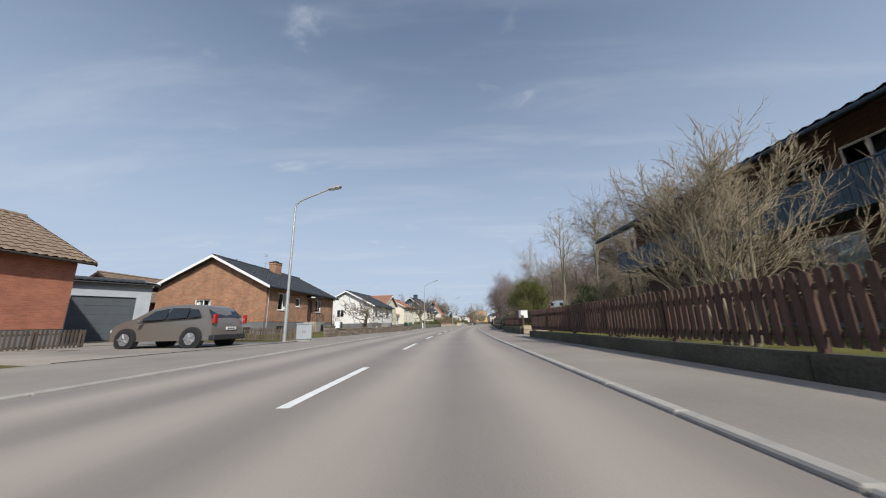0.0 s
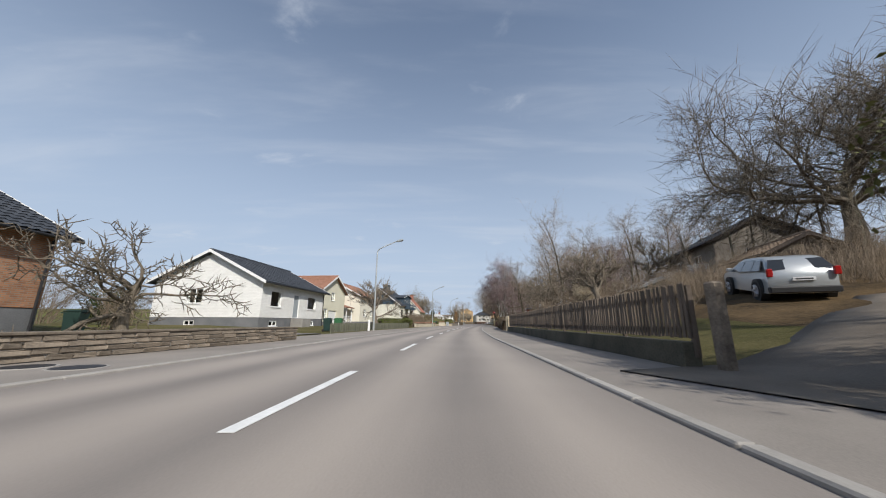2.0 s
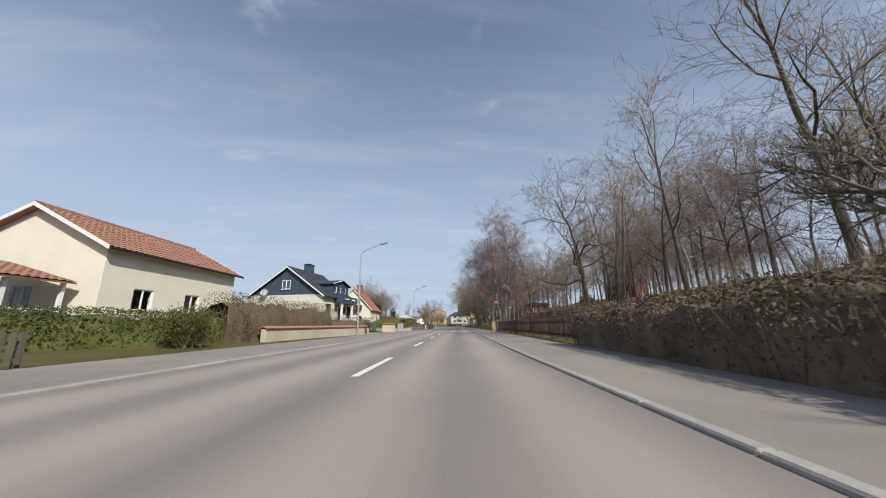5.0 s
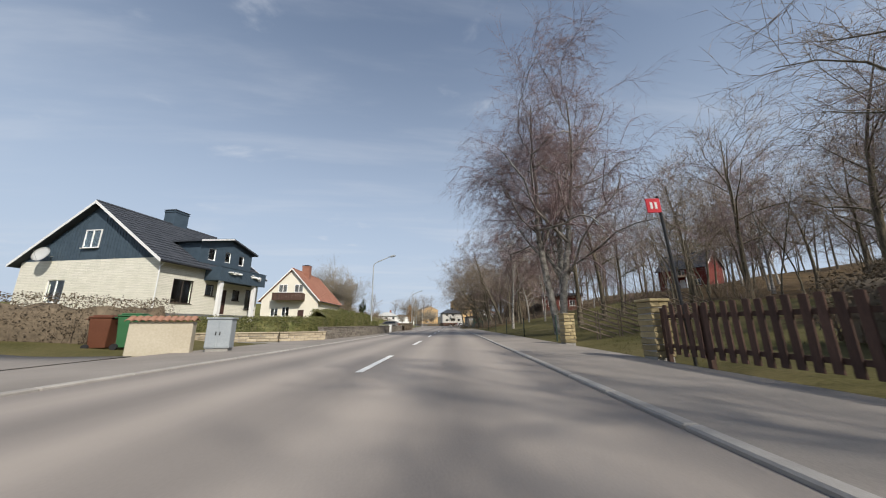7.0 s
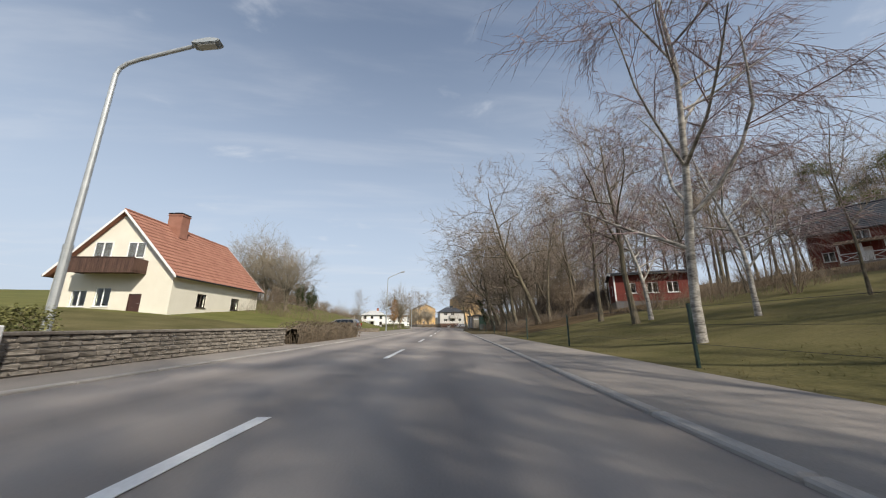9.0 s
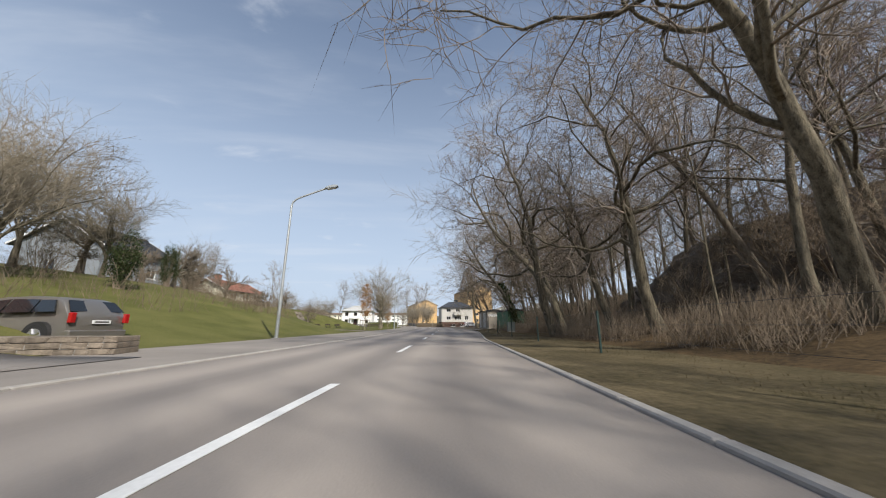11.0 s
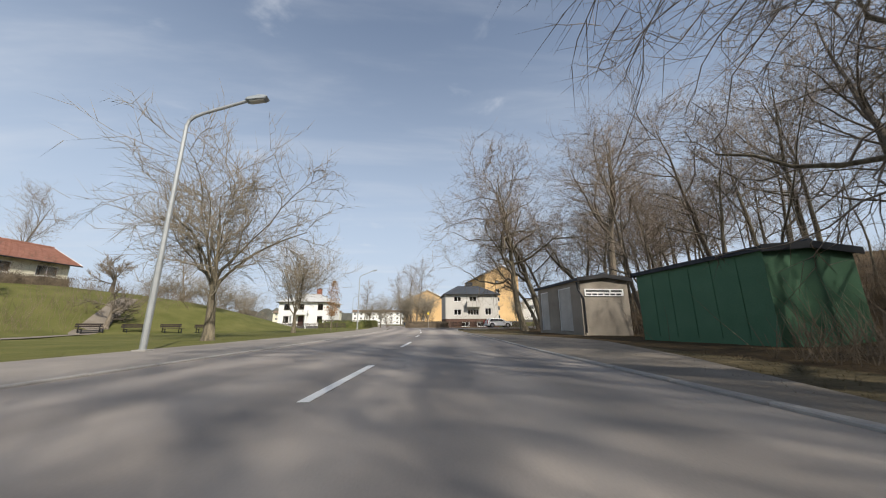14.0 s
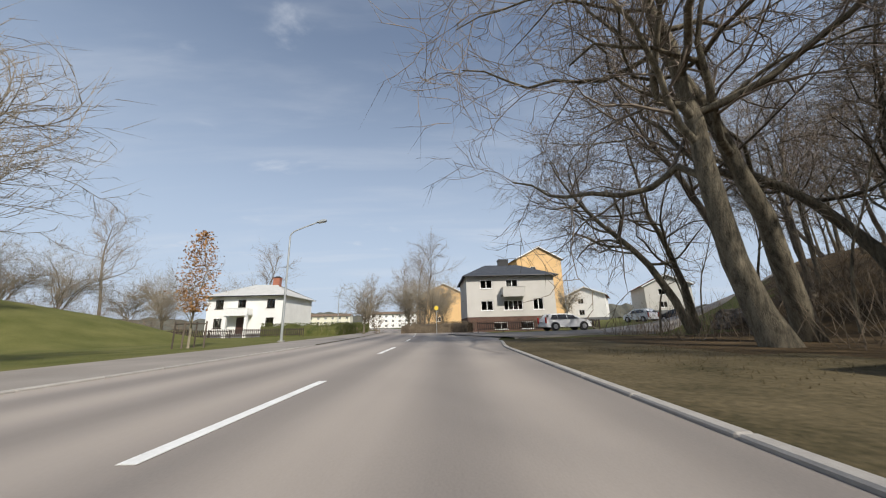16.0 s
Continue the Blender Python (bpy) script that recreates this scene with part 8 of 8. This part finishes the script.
def substation():
    h = house("transformer_station", "small grey rendered transformer station with metal doors and a flat roof", (32.3, 221.9, 0.15), -88, 6.4, 3.2, -0.85, 3.25, 3.45, STATION_RENDER, TILE_DARK,
              [("street", 0.4, 1.8, 0.05, 2.9, "door", (DOOR_GREY,)), ("street", 3.4, 5.2, 0.05, 2.9, "door", (DOOR_GREY,))], over=0.2, gutter=False, barge=METAL_BLACK, category="building")
    s = part("notice_board", boxed(6.42, 6.46, 0.25, 2.85, 2.2, 2.65), SIGN_WHITE, h, "white notice board with rows of illegible print")
    for k, (a, c) in enumerate(((0.35, 1.9), (2.0, 2.75))):
        part("print_bar", boxed(6.46, 6.464, a, c, 2.46, 2.58), INK, s)
    for k in range(6):
        part("print_bar", boxed(6.46, 6.464, 0.35 + 0.4 * k, 0.66 + 0.4 * k, 2.26, 2.36), INK, s)
    b = cyl(bmesh.new(), 0.05, (6.47, 0.15, 0), (6.47, 0.15, 2.1), 8)
    cyl(b, 0.05, (6.47, 0.15, 2.1), (6.35, -0.12, 2.6), 8)
    cyl(b, 0.05, (6.35, -0.12, 2.6), (6.3, -0.14, 3.1), 8)
    part("downpipe", b, METAL_BLACK, h)
    w = part("warning_sign", boxed(4.1, 4.5, 0.085, 0.095, 2.15, 2.45), SIGN_YELLOW, h, "yellow warning sign")
    part("print_bar", boxed(4.15, 4.45, 0.08, 0.085, 2.26, 2.32), INK, w)


substation()

brush("grass", "short ragged grass along the verge below the wood", (150, 238, 3.6, 7.0), 9000, 0.13, 91, VERGE, 0.5, 0.008, "grass")
brush("grass", "short ragged grass along the edge of the lawn", (165, 250, -14.0, -9.4), 9000, 0.1, 92, GRASS, 0.5, 0.008, "grass")
brush("grass", "dry grass tufts along the foot of the fence and wire", (100, 150, 3.8, 9.0), 7000, 0.14, 93, DRYGRASS, 0.5, 0.008, "grass")


def manhole(x, y):
    e = empty("manhole_cover", Matrix.Translation((x, y, 0.032)), "round dark iron manhole cover in the pavement", "manhole cover", "manhole covers")
    part("rim", cyl(bmesh.new(), 0.36, (0, 0, -0.05), (0, 0, 0.006), 28), GRANITE, e)
    part("lid", cyl(bmesh.new(), 0.31, (0, 0, -0.05), (0, 0, 0.012), 28), METAL_BLACK, e)


manhole(-5.9, 33.7)
manhole(-5.05, 33.65)

# ---- the far end ----
gh = house("grey_villa", "grey two-storey house with a dark hipped roof above a brick basement", (28.0, 258.0, 0.4), 0, 10.2, 9.5, 1.2, 6.0, 7.9, PLASTER_PINK, TILE_DARK,
           [("street", 1.6 + 0, 3.0, 4.4, 5.4, "win"), ("street", 4.6, 6.0, 4.4, 5.4, "win"), ("street", 4.2, 6.4, 1.9, 3.0, "win", (None, 3)), ("street", 7.6, 8.8, 1.9, 3.2, "win"), ("street", 1.6, 3.0, 1.9, 3.0, "win"), ("street", 3.0, 4.5, -0.2, 0.6, "win"), ("street", 6, 7.5, -0.2, 0.6, "win")], base=BRICK_DARK, hip=3.2)
chimney(gh, 5.4, 4.8, 7.0, 8.7, 1.3, 0.8, METAL_BLACK, False)
balcony(gh, 4.0, 6.6, -1.0, -0.02, 3.6, 4.5, PLASTER_PINK, True, ())
fence("dark slatted fence in front of the grey house", [(28.5, 253.0), (36.0, 252.4), (41.0, 254.0)], 0.15, 0.9, WOOD_DARK, gap=0.2, seed=81)
car("white hatchback parked by the grey house", Matrix.Translation((34.0, 250.6, 0.1)) @ Matrix.Rotation(radians(8), 4, "Z"), CAR_WHITE, WAGON, 4.6, 1.8, (0.86, 3.6), WAGON_GLASS)
car("white van-like car parked on the side street", Matrix.Translation((52.0, 262.0, 0.6)) @ Matrix.Rotation(radians(100), 4, "Z"), CAR_WHITE, SUV, 4.6, 1.8, (0.86, 3.6), SUV_GLASS)
car("dark car parked on the side street", Matrix.Translation((55.0, 259.0, 0.6)) @ Matrix.Rotation(radians(100), 4, "Z"), plain("black_car_paint", (0.02, 0.02, 0.025), 0.3, 0.2, 0.5), WAGON, 4.6, 1.8, (0.86, 3.6), WAGON_GLASS)


def apartment(label, x, y, turn, L, W, z, eave, ridge, mat, floors, cols, roof=TILE_BROWN):
    op = []
    for f in range(floors):
        for c in range(cols):
            a = L * (c + 0.5) / cols - 0.7
            op.append(("street", a, a + 1.4, 1.0 + 2.8 * f, 2.3 + 2.8 * f, "win", (None, 1)))
    for f in range(floors):
        op.append(("near", W * 0.3, W * 0.3 + 1.3, 1.0 + 2.8 * f, 2.3 + 2.8 * f, "win"))
    return house("apartment_building", label, (x, y, z), turn, L, W, 0.4, eave, ridge, mat, roof, op, over=0.5, category="building")


apartment("orange rendered apartment block with a pale gable", 56.0, 300.0, 96, 26, 11.5, 1.0, 15.5, 18.5, PLASTER_ORANGE, 5, 6)
apartment("orange rendered apartment block beyond the bare trees", 32.0, 318.0, 100, 22, 11, 1.0, 9.5, 12.0, PLASTER_ORANGE, 3, 5)
apartment("white rendered apartment house up the side street", 66.0, 300.0, 60, 16, 9, 1.5, 6.0, 8.0, PLASTER_WHITE, 2, 4, TILE_RED)
apartment("pale grey apartment house up the side street", 80.0, 290.0, 70, 14, 9, 2.5, 6.0, 8.2, PLASTER_PINK, 2, 4, TILE_RED)
apartment("long white apartment row in the distance", -20.0, 420.0, 5, 40, 10, 0, 8.6, 10.0, PLASTER_WHITE, 3, 10, TILE_BROWN)
apartment("pale yellow apartment row in the distance", -75.0, 430.0, 5, 44, 10, 0, 8.6, 10.0, PLASTER_YELLOW, 3, 10, TILE_BROWN)
for x, y, col, name in ((24.5, 252.0, SIGN_YELLOW, "round yellow sign"),):
    e = empty("road_sign", Matrix.Translation((x, y, 0.05)), name + " on a thin grey pole at the junction", "sign", "road signs")
    part("pole", cyl(bmesh.new(), 0.03, (0, 0, -0.1), (0, 0, 2.6), 10), METAL_GALV, e)
    part("sign_panel", cyl(bmesh.new(), 0.2, (0, -0.05, 2.35), (0, -0.03, 2.35), 20), col, e)
sheet("side_street", "asphalt side street climbing away from the junction", [(27.0, 243.0), (36.0, 246.0), (48.0, 253.0), (60.0, 262.0), (80, 272)], (10, 6), PAVING, 0.02)
for k, (x, y, s) in enumerate(((22.5, 275.0, 0.9), (24.5, 283.0, 1.0), (21.0, 292.0, 1.0), (26.0, 300.0, 1.0), (17.5, 306.0, 1.0), (-14.0, 268.0, 0.9), (-10, 285, 1.0), (-22, 262, 1.0), (-30, 275, 1.2), (8.0, 300.0, 0.8), (2, 330, 1.0), (50, 285, 0.8), (-40, 250, 1.1))):
    tree("park" if k % 2 else "forest", x, y, s * 1.1, 71 * k, k)
for k, (x, y, s) in enumerate(((-10.0, 263.0, 0.8), (-3.0, 266.0, 0.8), (-17.0, 266.0, 0.9), (-24.0, 258.0, 0.9), (15.5, 262.0, 0.8), (20.5, 268.0, 0.9), (19.0, 285.0, 1.1), (23.5, 262.5, 0.8))):
    tree("park", x, y, s, 49 * k, k, label="bare garden tree near the junction")
    tree("thicket", x + 1.5, y + 1.0, 1.2, 90 * k, k, label="dry brown shrub near the junction")
hedge("hedge", "brown bare hedge along the side street", [(20.5, 259.5), (26.5, 258.0), (28.0, 255.5)], 1.2, 0.0, 1.2, LEAF_BROWN, 82, 400, 0.04, BRUSH, 50)
hedge("hedge", "dark green hedge beside the white villa", [(4.5, 259.0), (12.0, 262.0), (13.0, 275.0)], 1.2, 0.0, 1.5, LEAF_HEDGE, 83, 500, 0.045)
for k, (x, y) in enumerate(((-1.5, 90), (-12, 110), (-26, 78), (-34, 62), (-30, 48), (-22, 95), (-20, 140), (-24, 160), (-45, 70), (-52, 45), (-36, 24))):
    tree("park", x - 14, y, 0.6, 40 * k, 0, label="bare garden tree behind the houses")


def far_ridge(name, label, pts, base, height, seed):
    """A wooded ridge on the skyline."""
    rr = random.Random(seed)
    V, F = [], []
    ps = line_points(pts, 6.0)
    for i, (x, y, a) in enumerate(ps):
        h = height * (0.75 + 0.35 * noise.noise((x * 0.01, y * 0.01, seed))) + rr.uniform(-1, 1) * height * 0.08
        for dy, k in ((0, 0.0), (4, 0.5), (14, 0.9), (40, 1.0), (90, 0.2)):
            V.append((x - math.sin(a) * dy, y + math.cos(a) * dy, base + h * k + (rr.uniform(-1, 1) * height * 0.06 if k else -2)))
    for i in range(len(ps) - 1):
        for k in range(4):
            F.append((i * 5 + k, (i + 1) * 5 + k, (i + 1) * 5 + k + 1, i * 5 + k + 1))
    tagged(raw(name, V, F, FAR_GREEN), label, "woods", kind="structure")


far_ridge("backdrop", "bluish wooded ridge on the horizon", [(700, 300), (420, 620), (0, 760), (-420, 700), (-800, 420), (-900, 0)], 0, 26, 4)
